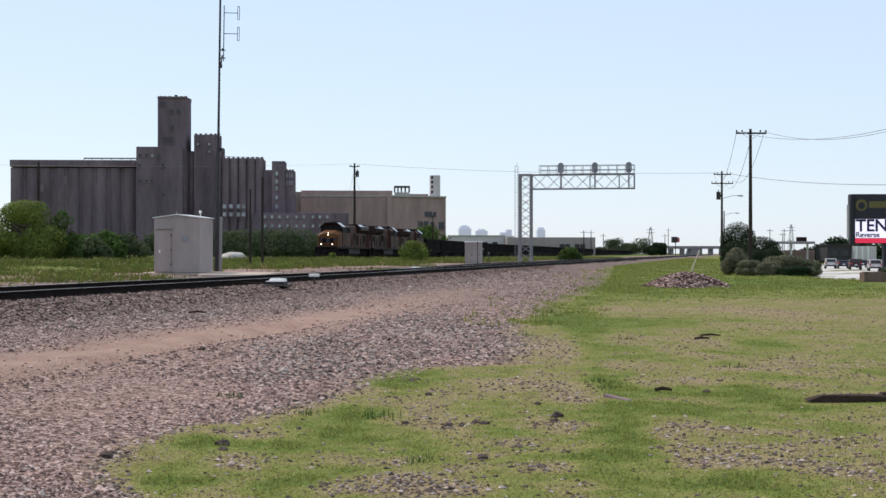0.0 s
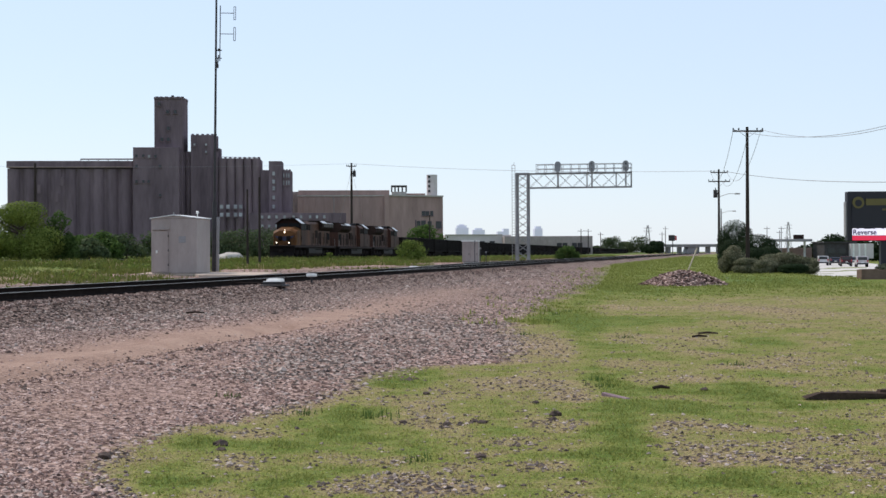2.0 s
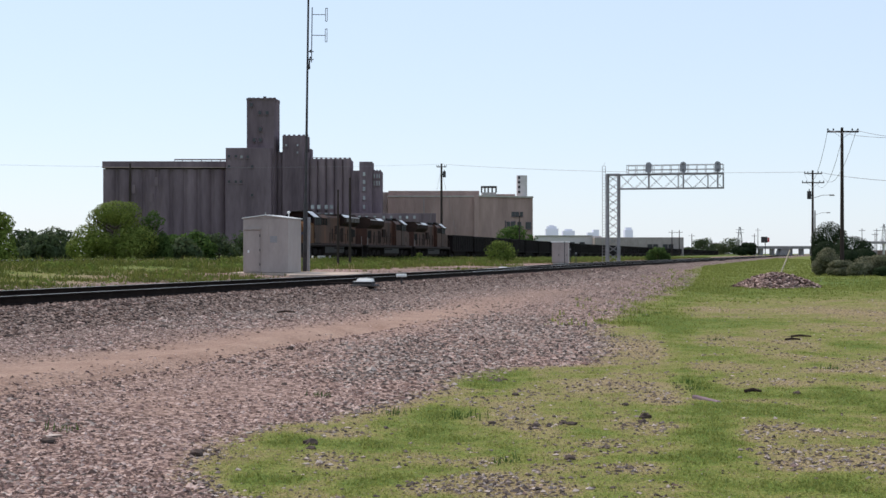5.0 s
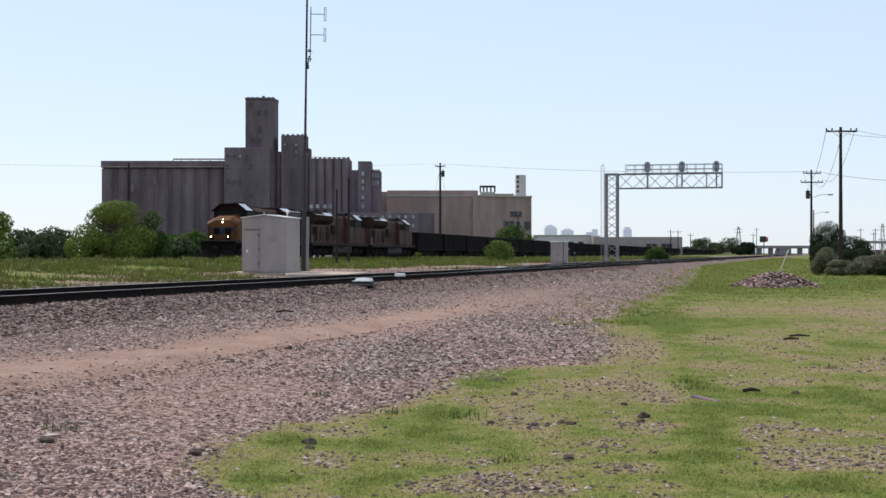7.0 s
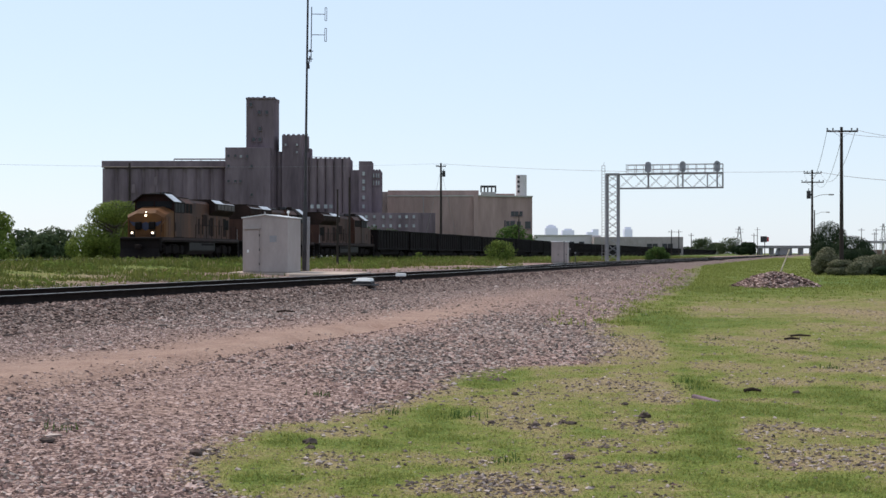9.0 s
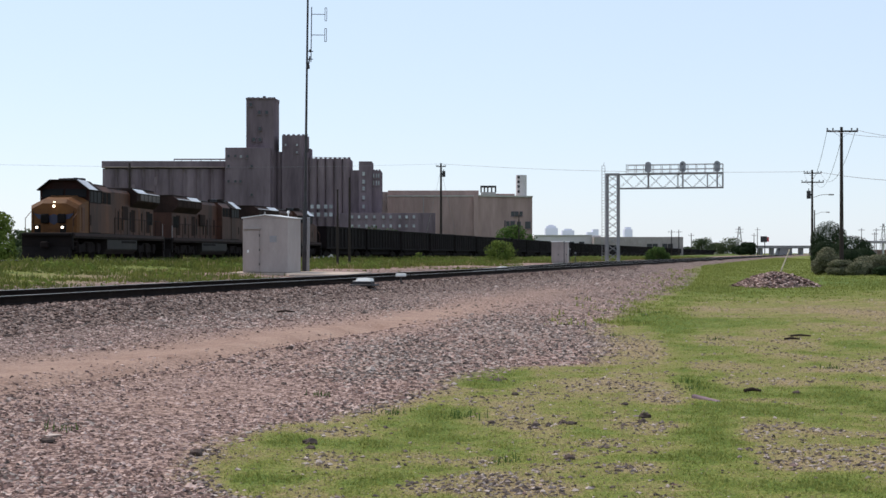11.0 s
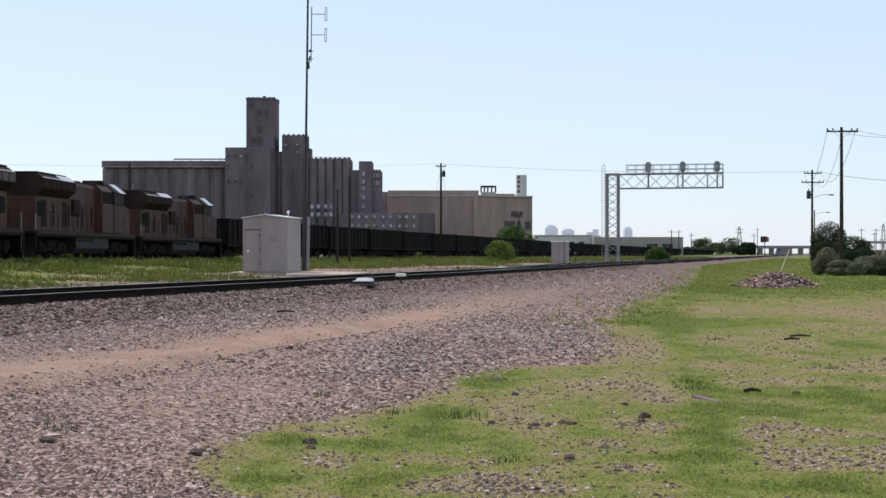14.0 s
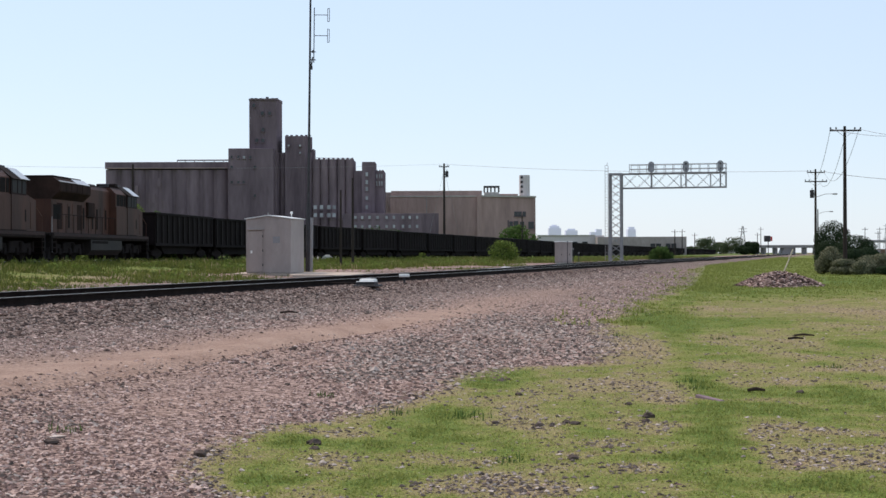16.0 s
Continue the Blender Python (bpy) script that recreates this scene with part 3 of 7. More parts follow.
def wheelset(parent, y, gauge=1.5, r=0.5, z=0.5):
    for sx in (-1, 1):
        w = B()
        rod(w, (sx * (gauge / 2 - 0.02), y, z), (sx * (gauge / 2 + 0.11), y, z), r, seg=20)
        rod(w, (sx * (gauge / 2 - 0.05), y, z), (sx * (gauge / 2 - 0.02), y, z), r + 0.025, seg=20)
        rod(w, (sx * (gauge / 2 + 0.11), y, z), (sx * (gauge / 2 + 0.2), y, z), 0.13, seg=10)
        part("wheel", w, M_under, parent)


def loco_truck(parent, y):
    t = B()
    for sx in (-1, 1):
        extrude(t, [(y - 2.6, 0.62), (y - 2.3, 0.45), (y + 2.3, 0.45), (y + 2.6, 0.62), (y + 2.5, 0.98), (y + 1.3, 0.88),
                    (y + 0.7, 1.05), (y - 0.7, 1.05), (y - 1.3, 0.88), (y - 2.5, 0.98)], sx * 1.02, sx * 1.22)
        for d in (-1.9, 0, 1.9):
            box(t, (sx * 1.2 - 0.1, y + d - 0.2, 0.35), (sx * 1.2 + 0.1, y + d + 0.2, 0.72), 0.03)
            rod(t, (sx * 1.27, y + d + 0.45, 0.5), (sx * 1.27, y + d + 0.45, 1.0), 0.1)
    box(t, (-1.0, y - 2.0, 0.5), (1.0, y + 2.0, 0.85))
    tr = part("truck", t, M_under, parent)
    for d in (-2.0, 0, 2.0):
        wheelset(tr, y + d, r=0.53, z=0.53)


def locomotive(name, label, dirty):
    """A six-axle diesel; it faces +y, and its middle stands at the origin, on the rail heads."""
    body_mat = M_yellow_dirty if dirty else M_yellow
    L = thing(name, label, "locomotive", group="locomotives of the train")
    f = B()
    box(f, (-1.52, -10.6, 1.22), (1.52, 10.4, 1.55), 0.03)
    frame_ob = part("underframe", f, M_grey, L, "dark walkway frame")
    for sx in (-1, 1):
        boxed("sill_stripe", (sx * 1.53 - 0.012, -10.4, 1.36), (sx * 1.53 + 0.012, 10.2, 1.52), M_redtrim, frame_ob, "dark red sill band")
    # pilots, couplers and plough
    for sy, y in ((1, 10.4), (-1, -10.6)):
        p = B()
        box(p, (-1.5, y - 0.12, 0.55), (1.5, y + 0.12, 1.52), 0.03)
        extrude(p, [(y, 0.12), (y + sy * 0.55, 0.12), (y + sy * 0.2, 0.75), (y, 0.75)], -1.4, 1.4)
        box(p, (-1.45, y, 1.35), (1.45, y + sy * 0.32, 1.52), 0.03)
        part("pilot", p, M_black, L)
        c = B()
        box(c, (-0.14, y, 0.72), (0.14, y + sy * 0.55, 1.0), 0.03)
        box(c, (-0.2, y + sy * 0.5, 0.68), (0.2, y + sy * 0.78, 1.04), 0.06)
        part("coupler", c, M_under, L)
        for sx in (-1, 1):
            s = B()
            for k in range(4):
                box(s, (sx * 1.0, y - sy * 0.55, 0.42 + k * 0.3), (sx * 1.52, y - sy * 0.05, 0.46 + k * 0.3))
            box(s, (sx * 1.5, y - sy * 0.6, 0.4), (sx * 1.54, y - sy * 0.55, 1.4))
            part("step_ladder", s, M_grey, L)
    # nose: a blunt box with chamfered shoulders whose top rises to the windshield
    def ring(bm, y, half, low, side, top, flat):
        return [bm.verts.new(p) for p in ((-half, y, low), (half, y, low), (half, y, side), (flat, y, top), (-flat, y, top), (-half, y, side))]
    nose = B()
    a, b, c = ring(nose, 9.3, 1.36, 1.55, 2.9, 3.22, 0.7), ring(nose, 9.05, 1.44, 1.55, 3.12, 3.46, 0.72), ring(nose, 7.2, 1.46, 1.55, 3.42, 3.78, 0.78)
    for p, q in ((a, b), (b, c)):
        for i in range(6):
            nose.faces.new((p[i], p[(i + 1) % 6], q[(i + 1) % 6], q[i]))
    nose.faces.new(a[::-1])
    nose.faces.new(c)
    bmesh.ops.recalc_face_normals(nose, faces=nose.faces)
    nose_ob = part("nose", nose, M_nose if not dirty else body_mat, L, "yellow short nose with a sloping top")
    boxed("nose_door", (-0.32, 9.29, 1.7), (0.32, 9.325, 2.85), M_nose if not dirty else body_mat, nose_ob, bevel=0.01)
    wing = B()
    extrude(wing, [(-1.2, 2.66), (-0.3, 2.5), (0.0, 2.62), (0.3, 2.5), (1.2, 2.66), (0.95, 2.36), (0.35, 2.2), (0.0, 2.0), (-0.35, 2.2), (-0.95, 2.36)], 9.33, 9.35, "y")
    part("crest", wing, M_blue, nose_ob, "blue winged emblem shape")
    for sx in (-1, 1):
        boxed("nose_grille_box", (sx * 0.5 - 0.22, 9.3, 2.08), (sx * 0.5 + 0.22, 9.6, 2.62), M_black, nose_ob, bevel=0.05)
        st = B()
        for z in (2.0, 2.35, 2.7):
            rod(st, (sx * 1.2, 9.32, z), (sx * 1.2, 9.4, z), 0.02, seg=5)
        rod(st, (sx * 1.2, 9.4, 1.9), (sx * 1.2, 9.4, 2.8), 0.02, seg=5)
        part("grab_iron", st, M_grey, nose_ob)
    # cab with a flat-topped roof that slopes down at both sides
    section = [(-1.5, 1.55), (1.5, 1.55), (1.5, 4.08), (0.76, 4.6), (-0.76, 4.6), (-1.5, 4.08)]
    cab = B()
    extrude(cab, section, 4.95, 7.3, "y")
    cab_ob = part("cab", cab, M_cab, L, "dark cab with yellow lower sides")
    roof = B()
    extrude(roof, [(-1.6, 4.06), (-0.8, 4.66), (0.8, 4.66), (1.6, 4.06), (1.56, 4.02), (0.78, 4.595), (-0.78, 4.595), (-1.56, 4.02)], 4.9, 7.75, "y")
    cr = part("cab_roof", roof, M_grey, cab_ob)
    # Pale plates paint the sun's glint onto the dark roof's slopes.
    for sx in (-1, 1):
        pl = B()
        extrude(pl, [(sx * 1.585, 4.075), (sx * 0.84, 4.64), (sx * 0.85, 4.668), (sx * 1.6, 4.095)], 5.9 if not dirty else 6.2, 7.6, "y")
        part("roof_shoulder", pl, M_roof_glint, cr, "roof slope painted pale for the sun glint")
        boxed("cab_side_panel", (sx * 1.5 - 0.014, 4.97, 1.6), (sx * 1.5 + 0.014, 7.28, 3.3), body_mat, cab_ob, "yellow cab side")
        boxed("cab_door", (sx * 1.46 - 0.012, 8.1, 1.65), (sx * 1.46 + 0.012, 8.65, 3.0), body_mat, nose_ob, bevel=0.008)
        boxed("door_recess", (sx * 1.5 - 0.022, 7.02, 2.0), (sx * 1.5 + 0.022, 7.2, 2.6), M_black, cab_ob)
        for ya, yb in ((5.05, 5.75), (5.9, 6.45), (6.6, 7.15)):
            boxed("cab_window", (sx * 1.5 - 0.02, ya, 3.38), (sx * 1.5 + 0.02, yb, 4.02), M_cabglass, cab_ob, bevel=0.01)
        boxed("window_sunshade", (sx * 1.5 - 0.03, 5.0, 4.03), (sx * 1.5 + 0.12, 6.5, 4.06), M_grey, cab_ob)
        w = B()
        box(w, (-0.64, -0.02, 0), (0.64, 0.02, 0.5), 0.01, Matrix.Translation((sx * 0.7, 7.46, 3.64)) @ Matrix.Rotation(radians(14), 4, "X"))
        part("windshield", w, M_cabglass, cab_ob)
    ws = B()
    extrude(ws, [(-1.5, 3.42), (-0.78, 3.74), (0.78, 3.74), (1.5, 3.42), (1.5, 4.06), (0.76, 4.58), (-0.76, 4.58), (-1.5, 4.06)], 7.28, 7.34, "y")
    part("windshield_frame", ws, M_redtrim, cab_ob, "dark red trim round the windshields")
    r = B()
    rod(r, (-0.4, 6.5, 4.64), (-0.4, 6.5, 4.82), 0.16, seg=12)
    part("antenna_dome", r, M_dark, cab_ob)
    boxed("roof_vent", (0.1, 5.9, 4.64), (0.6, 6.7, 4.78), M_dark, cab_ob, bevel=0.03)
    boxed("air_conditioner", (-0.6, 5.1, 4.64), (0.65, 5.75, 4.84), M_grey, cab_ob, bevel=0.04)
    r = B()
    for hx in (-0.24, -0.08, 0.08, 0.24):
        rod(r, (hx, 4.6, 4.78), (hx, 5.0, 4.78), 0.035, 0.06, seg=8)
    box(r, (-0.3, 4.72, 4.6), (0.3, 4.8, 4.78))
    part("horn", r, M_dark, cab_ob)
    # lamps
    for z in (3.06, 3.27):
        h = B()
        rod(h, (0.0, 9.0, z), (0.0, 9.36 - (z - 3.06) * 0.6, z), 0.068, seg=14)
        part("headlight", h, M_lightglow if not dirty else M_glass, nose_ob)
    for sx in (-1, 1):
        d = B()
        rod(d, (sx * 0.76, 9.98, 1.84), (sx * 0.76, 10.16, 1.84), 0.066, seg=14)
        part("ditch_light", d, M_lightglow if not dirty else M_glass, L)
        boxed("ditch_light_housing", (sx * 0.76 - 0.15, 9.85, 1.52), (sx * 0.76 + 0.15, 10.08, 2.0), M_black, L, bevel=0.02)
    # dark equipment cabinet behind the cab, as wide as the cab
    boxed("equipment_cabinet", (-1.48, 2.4, 1.56), (1.48, 4.945, 3.3), body_mat, L, bevel=0.02)
    ic = B()
    extrude(ic, [(-1.42, 3.3), (1.42, 3.3), (1.42, 4.1), (1.05, 4.46), (-1.05, 4.46), (-1.42, 4.1)], 2.42, 4.94, "y")
    inv = part("inverter_cabinet", ic, body_mat if not dirty else M_yellow_dirty, L, "louvred cabinet behind the cab")
    for sx in (-1, 1):
        for ya, yb in ((2.65, 3.35), (3.5, 4.25), (4.4, 4.8)):
            boxed("louvre_panel", (sx * 1.42 - 0.02, ya, 3.36), (sx * 1.42 + 0.02, yb, 4.05), M_black, inv, "black louvred opening", 0.01)
    boxed("cabinet_roof", (-1.06, 2.45, 4.461), (1.06, 4.9, 4.52), M_grey, inv, bevel=0.02)
    # long hood
    hood = B()
    extrude(hood, [(-1.02, 1.55), (1.02, 1.55), (1.02, 4.2), (0.82, 4.42), (-0.82, 4.42), (-1.02, 4.2)], -3.4, 2.41, "y")
    hood_ob = part("hood", hood, body_mat, L, "engine hood, yellow sides streaked with soot")
    boxed("hood_roof", (-0.84, -3.28, 4.421), (0.84, 2.38, 4.47), M_grey, hood_ob, bevel=0.015)
    ex = B()
    box(ex, (-0.45, 0.2, 4.44), (0.45, 1.3, 4.6), 0.04)
    rod(ex, (0, 1.9, 4.44), (0, 1.9, 4.55), 0.4, seg=18)
    part("exhaust_stack", ex, M_dark, hood_ob)
    # radiator end: a narrow lower body under long overhanging wings
    rad = B()
    extrude(rad, [(-1.02, 1.55), (1.02, 1.55), (1.02, 3.5), (-1.02, 3.5)], -9.3, -3.39, "y")
    rad_ob = part("radiator_section", rad, body_mat, L, "rear radiator section with overhanging dark wings")
    for sx in (-1, 1):
        for i in range(12):
            y = -9.2 + i * 0.95
            boxed("hood_door", (sx * 1.02 - 0.018, y, 1.75), (sx * 1.02 + 0.018, y + 0.86, 3.2), M_wing if i in (1, 5) else body_mat, rad_ob if i < 7 else hood_ob, bevel=0.008)
            if i in (3, 6, 8, 9, 11):
                boxed("door_slot", (sx * 1.02 - 0.03, y + 0.1, 1.85), (sx * 1.02 + 0.03, y + 0.36, 3.05), M_black, rad_ob if i < 7 else hood_ob, "dark tall vent slot")
        boxed("blower_duct", (sx * 1.02 - 0.05, -2.7, 2.5), (sx * 1.02 + 0.16, -1.3, 3.4), M_wing, hood_ob, bevel=0.05)
        boxed("rear_screen", (sx * 1.02 - 0.025, -9.0, 2.3), (sx * 1.02 + 0.025, -7.7, 3.1), M_black, rad_ob)
    wg = B()
    extrude(wg, [(-1.03, 3.38), (1.03, 3.38), (1.5, 3.78), (1.5, 4.28), (1.12, 4.56), (-1.12, 4.56), (-1.5, 4.28), (-1.5, 3.78)], -9.31, -3.3, "y")
    wing_ob = part("radiator_wing", wg, M_wing, rad_ob, "sooty red-brown overhanging radiator wings")
    boxed("radiator_roof", (-1.1, -9.2, 4.561), (1.1, -3.9, 4.66), M_grey, rad_ob, "dark radiator top", bevel=0.03)
    # Pale sheets and a bright edge paint the glint along the wing shoulders.
    for sx in (-1, 1):
        pl = B()
        extrude(pl, [(sx * 1.505, 4.285), (sx * 1.12, 4.567), (sx * 1.13, 4.59), (sx * 1.53, 4.305)], -6.0, -3.5, "y")
        part("radiator_shoulder", pl, M_roof_glint, wing_ob, "shoulder sheet painted pale for the sun glint")
        pl = B()
        extrude(pl, [(sx * 1.505, 4.285), (sx * 1.4, 4.365), (sx * 1.41, 4.385), (sx * 1.53, 4.305)], -9.25, -6.1, "y")
        part("shoulder_edge", pl, M_galv, wing_ob, "thin bright edge")
        boxed("radiator_grille", (sx * 1.5 - 0.02, -9.2, 3.84), (sx * 1.5 + 0.02, -4.2, 4.24), M_grille if not dirty else M_wing, wing_ob, "grey radiator grille", 0.01)
        for i in range(4):
            boxed("grille_bar", (sx * 1.515 - 0.02, -8.2 + i * 1.05, 3.82), (sx * 1.515 + 0.02, -8.13 + i * 1.05, 4.26), M_grey, wing_ob)
    # tank, trucks, handrails
    tk = B()
    extrude(tk, [(-1.5, 0.62), (-1.2, 0.32), (1.2, 0.32), (1.5, 0.62), (1.5, 1.2), (-1.5, 1.2)], -3.3, 3.6, "y")
    tank_ob = part("fuel_tank", tk, M_tank, L, "dark grey fuel tank")
    for sx in (-1, 1):
        t = B()
        rod(t, (sx * 1.36, -3.0, 1.08), (sx * 1.36, 0.4, 1.08), 0.16, seg=12)
        part("air_reservoir", t, M_under, tank_ob)
        hr = B()
        for i in range(9):
            y = -9.6 + i * 1.45
            rod(hr, (sx * 1.5, y, 1.55), (sx * 1.5, y, 2.55), 0.018, seg=6)
        rod(hr, (sx * 1.5, -9.6, 2.55), (sx * 1.5, 2.0, 2.55), 0.018, seg=6)
        part("handrail", hr, M_grey, L)
        hf = B()
        rod(hf, (sx * 1.4, 10.2, 1.5), (sx * 1.4, 10.2, 2.35), 0.02, seg=6)
        rod(hf, (sx * 1.4, 10.2, 2.35), (sx * 1.42, 9.2, 2.75), 0.02, seg=6)
        part("front_handrail", hf, M_yellow, L)
        cb = B()
        rod(cb, (sx * 1.42, -10.4, 0.5), (sx * 1.42, -10.4, 2.4), 0.022, seg=6)
        part("rear_grab_rail", cb, M_galv, L)
    L.scale = (1, 1.025, 1.03)
    loco_truck(L, 6.6)
    loco_truck(L, -6.6)
    return L


def hopper_car(rib_parts):
    """An open-top coal car, its middle at the origin, on the rail heads; 16.2 m over couplers."""
    C = thing("coal_hopper_car", "black open-top coal car with ribbed steel sides", "railway wagon", group="coal cars of the train")
    s = B()
    hl, w = 7.7, 1.55
    for sx in (-1, 1):
        extrude(s, [(-hl, 1.15), (hl, 1.15), (hl, 3.22), (-hl, 3.22)], sx * w, sx * (w - 0.05))
    for sy in (-1, 1):
        extrude(s, [(-w, 1.15), (w, 1.15), (w, 3.22), (-w, 3.22)], sy * hl, sy * (hl - 0.05), "y")
    box(s, (-w, -hl, 1.1), (w, hl, 1.18))
    extrude(s, [(-5.0, 1.12), (5.0, 1.12), (4.0, 0.45), (-4.0, 0.45)], -1.1, 1.1)
    body = part("body", s, M_car, C)
    tc = B()
    for sx in (-1, 1):
        box(tc, (sx * w - 0.1, -hl - 0.02, 3.2), (sx * w + 0.1, hl + 0.02, 3.36), 0.02)
        box(tc, (sx * w - 0.06, -hl, 1.0), (sx * w + 0.06, hl, 1.2), 0.02)
    for sy in (-1, 1):
        box(tc, (-w, sy * hl - 0.1, 3.2), (w, sy * hl + 0.1, 3.357), 0.02)
    part("top_chord", tc, M_car, C)
    me = bpy.data.meshes.new("rib")
    bm = box(B(), (-0.05, -0.07, 1.2), (0.05, 0.07, 3.2), 0.02)
    bm.to_mesh(me)
    bm.free()
    me.materials.append(M_rib)
    joined = B()
    for sx in (-1, 1):
        for i in range(12):
            y = -hl + 0.35 + i * (2 * hl - 0.7) / 11
            if rib_parts:
                ob = new("rib", me)
                ob.parent, ob.location = body, (sx * (w + 0.05), y, 0)
            else:
                box(joined, (sx * (w + 0.05) - 0.05, y - 0.07, 1.2), (sx * (w + 0.05) + 0.05, y + 0.07, 3.2))
    if rib_parts:
        joined.free()
    else:
        part("ribs", joined, M_rib, body)
    load = B()
    bmesh.ops.create_grid(load, x_segments=6, y_segments=30, size=1, matrix=Matrix.Translation((0, 0, 3.05)) @ Matrix.Diagonal((1.49, 7.6, 1, 1)))
    for v in load.verts:
        v.co.z += 0.28 * (1 - (v.co.x / 1.5) ** 2) * (1 - (v.co.y / 7.7) ** 4) + random.uniform(-0.04, 0.04) - 0.12
    part("coal_load", load, M_black, C, "heaped black coal")
    for y in (-5.9, 5.9):
        t = B()
        for sx in (-1, 1):
            extrude(t, [(y - 1.25, 0.4), (y - 1.25, 0.62), (y - 0.45, 0.78), (y + 0.45, 0.78), (y + 1.25, 0.62), (y + 1.25, 0.4), (y + 0.5, 0.25), (y - 0.5, 0.25)],
                    sx * 0.98, sx * 1.14)
        box(t, (-1.0, y - 0.25, 0.4), (1.0, y + 0.25, 1.1))
        tr = part("truck", t, M_under, C)
        for d in (-0.9, 0.9):
            wheelset(tr, y + d, r=0.46, z=0.46)
    for sy in (-1, 1):
        c = B()
        box(c, (-0.14, sy * 7.5, 0.74), (0.14, sy * 8.08, 1.02), 0.03)
        part("coupler", c, M_under, C)
    return C


def build_train():
    """The vehicles in running order, with the distance of each middle behind the train's head."""
    out = []
    first = locomotive("locomotive", "leading yellow and grey diesel locomotive with lit headlights, facing forward", False)
    second = locomotive("locomotive", "dirty yellow diesel locomotive running backwards, coupled behind the leader", True)
    third = copy_thing(second, pose(0, 0, 0))
    third["label"] = "sooty yellow diesel locomotive running backwards ahead of the coal cars"
    out += [(first, 9.9, False), (second, 33.8, True), (third, 56.9, True)]
    near, far = hopper_car(True), hopper_car(False)
    for i in range(64):
        src = near if i < 14 else far
        c = src if i in (0, 14) else copy_thing(src, pose(0, 0, 0))
        out.append((c, 68.4 + 8.1 + i * 16.2, False))
    return out


TRAIN = build_train()


def train_pose(behind, t, reverse):
    s = TRAIN_S0 - TRAIN_V * t - TRAIN_A * t * t / 2 + behind
    (xa, ya), (xb, yb) = branch_xy(s - 6), branch_xy(s + 6)
    h = math.atan2(ya - yb, xa - xb) - math.pi / 2
    return Matrix.Translation(((xa + xb) / 2, (ya + yb) / 2, branch_rail((ya + yb) / 2))) @ Matrix.Rotation(h + (math.pi if reverse else 0), 4, "Z")


# ---------------------------------------------------------------- plants


def leaf_mesh(name, blobs, count, size, material, parent, seed, drop=0.35, fuzz=0.08):
    """Small leaf clumps on and in a set of blobs (x, y, z, rx, ry, rz)."""
    rg = np.random.default_rng(seed)
    blobs = np.array(blobs, float)
    vol = blobs[:, 3] * blobs[:, 4] * blobs[:, 5]
    pick = rg.choice(len(blobs), count, p=vol / vol.sum())
    d = rg.normal(size=(count, 3))
    d /= np.linalg.norm(d, axis=1)[:, None]
    r = 1 - drop * rg.random(count) ** 1.6 + fuzz * rg.normal(size=count)
    c = blobs[pick, :3] + d * r[:, None] * blobs[pick, 3:]
    nrm = d + 0.34 * rg.normal(size=(count, 3))
    nrm /= np.linalg.norm(nrm, axis=1)[:, None]
    u = np.cross(nrm, rg.normal(size=(count, 3)))
    u /= np.linalg.norm(u, axis=1)[:, None]
    v = np.cross(nrm, u)
    s = size * (0.55 + 0.9 * rg.random(count))[:, None]
    quad = np.stack([c - u * s, c - v * s * 0.55, c + u * s, c + v * s * 0.55], 1).reshape(-1, 3)
    faces = np.arange(count * 4).reshape(-1, 4)
    return raw_mesh(name, quad.tolist(), faces.tolist(), material, parent)


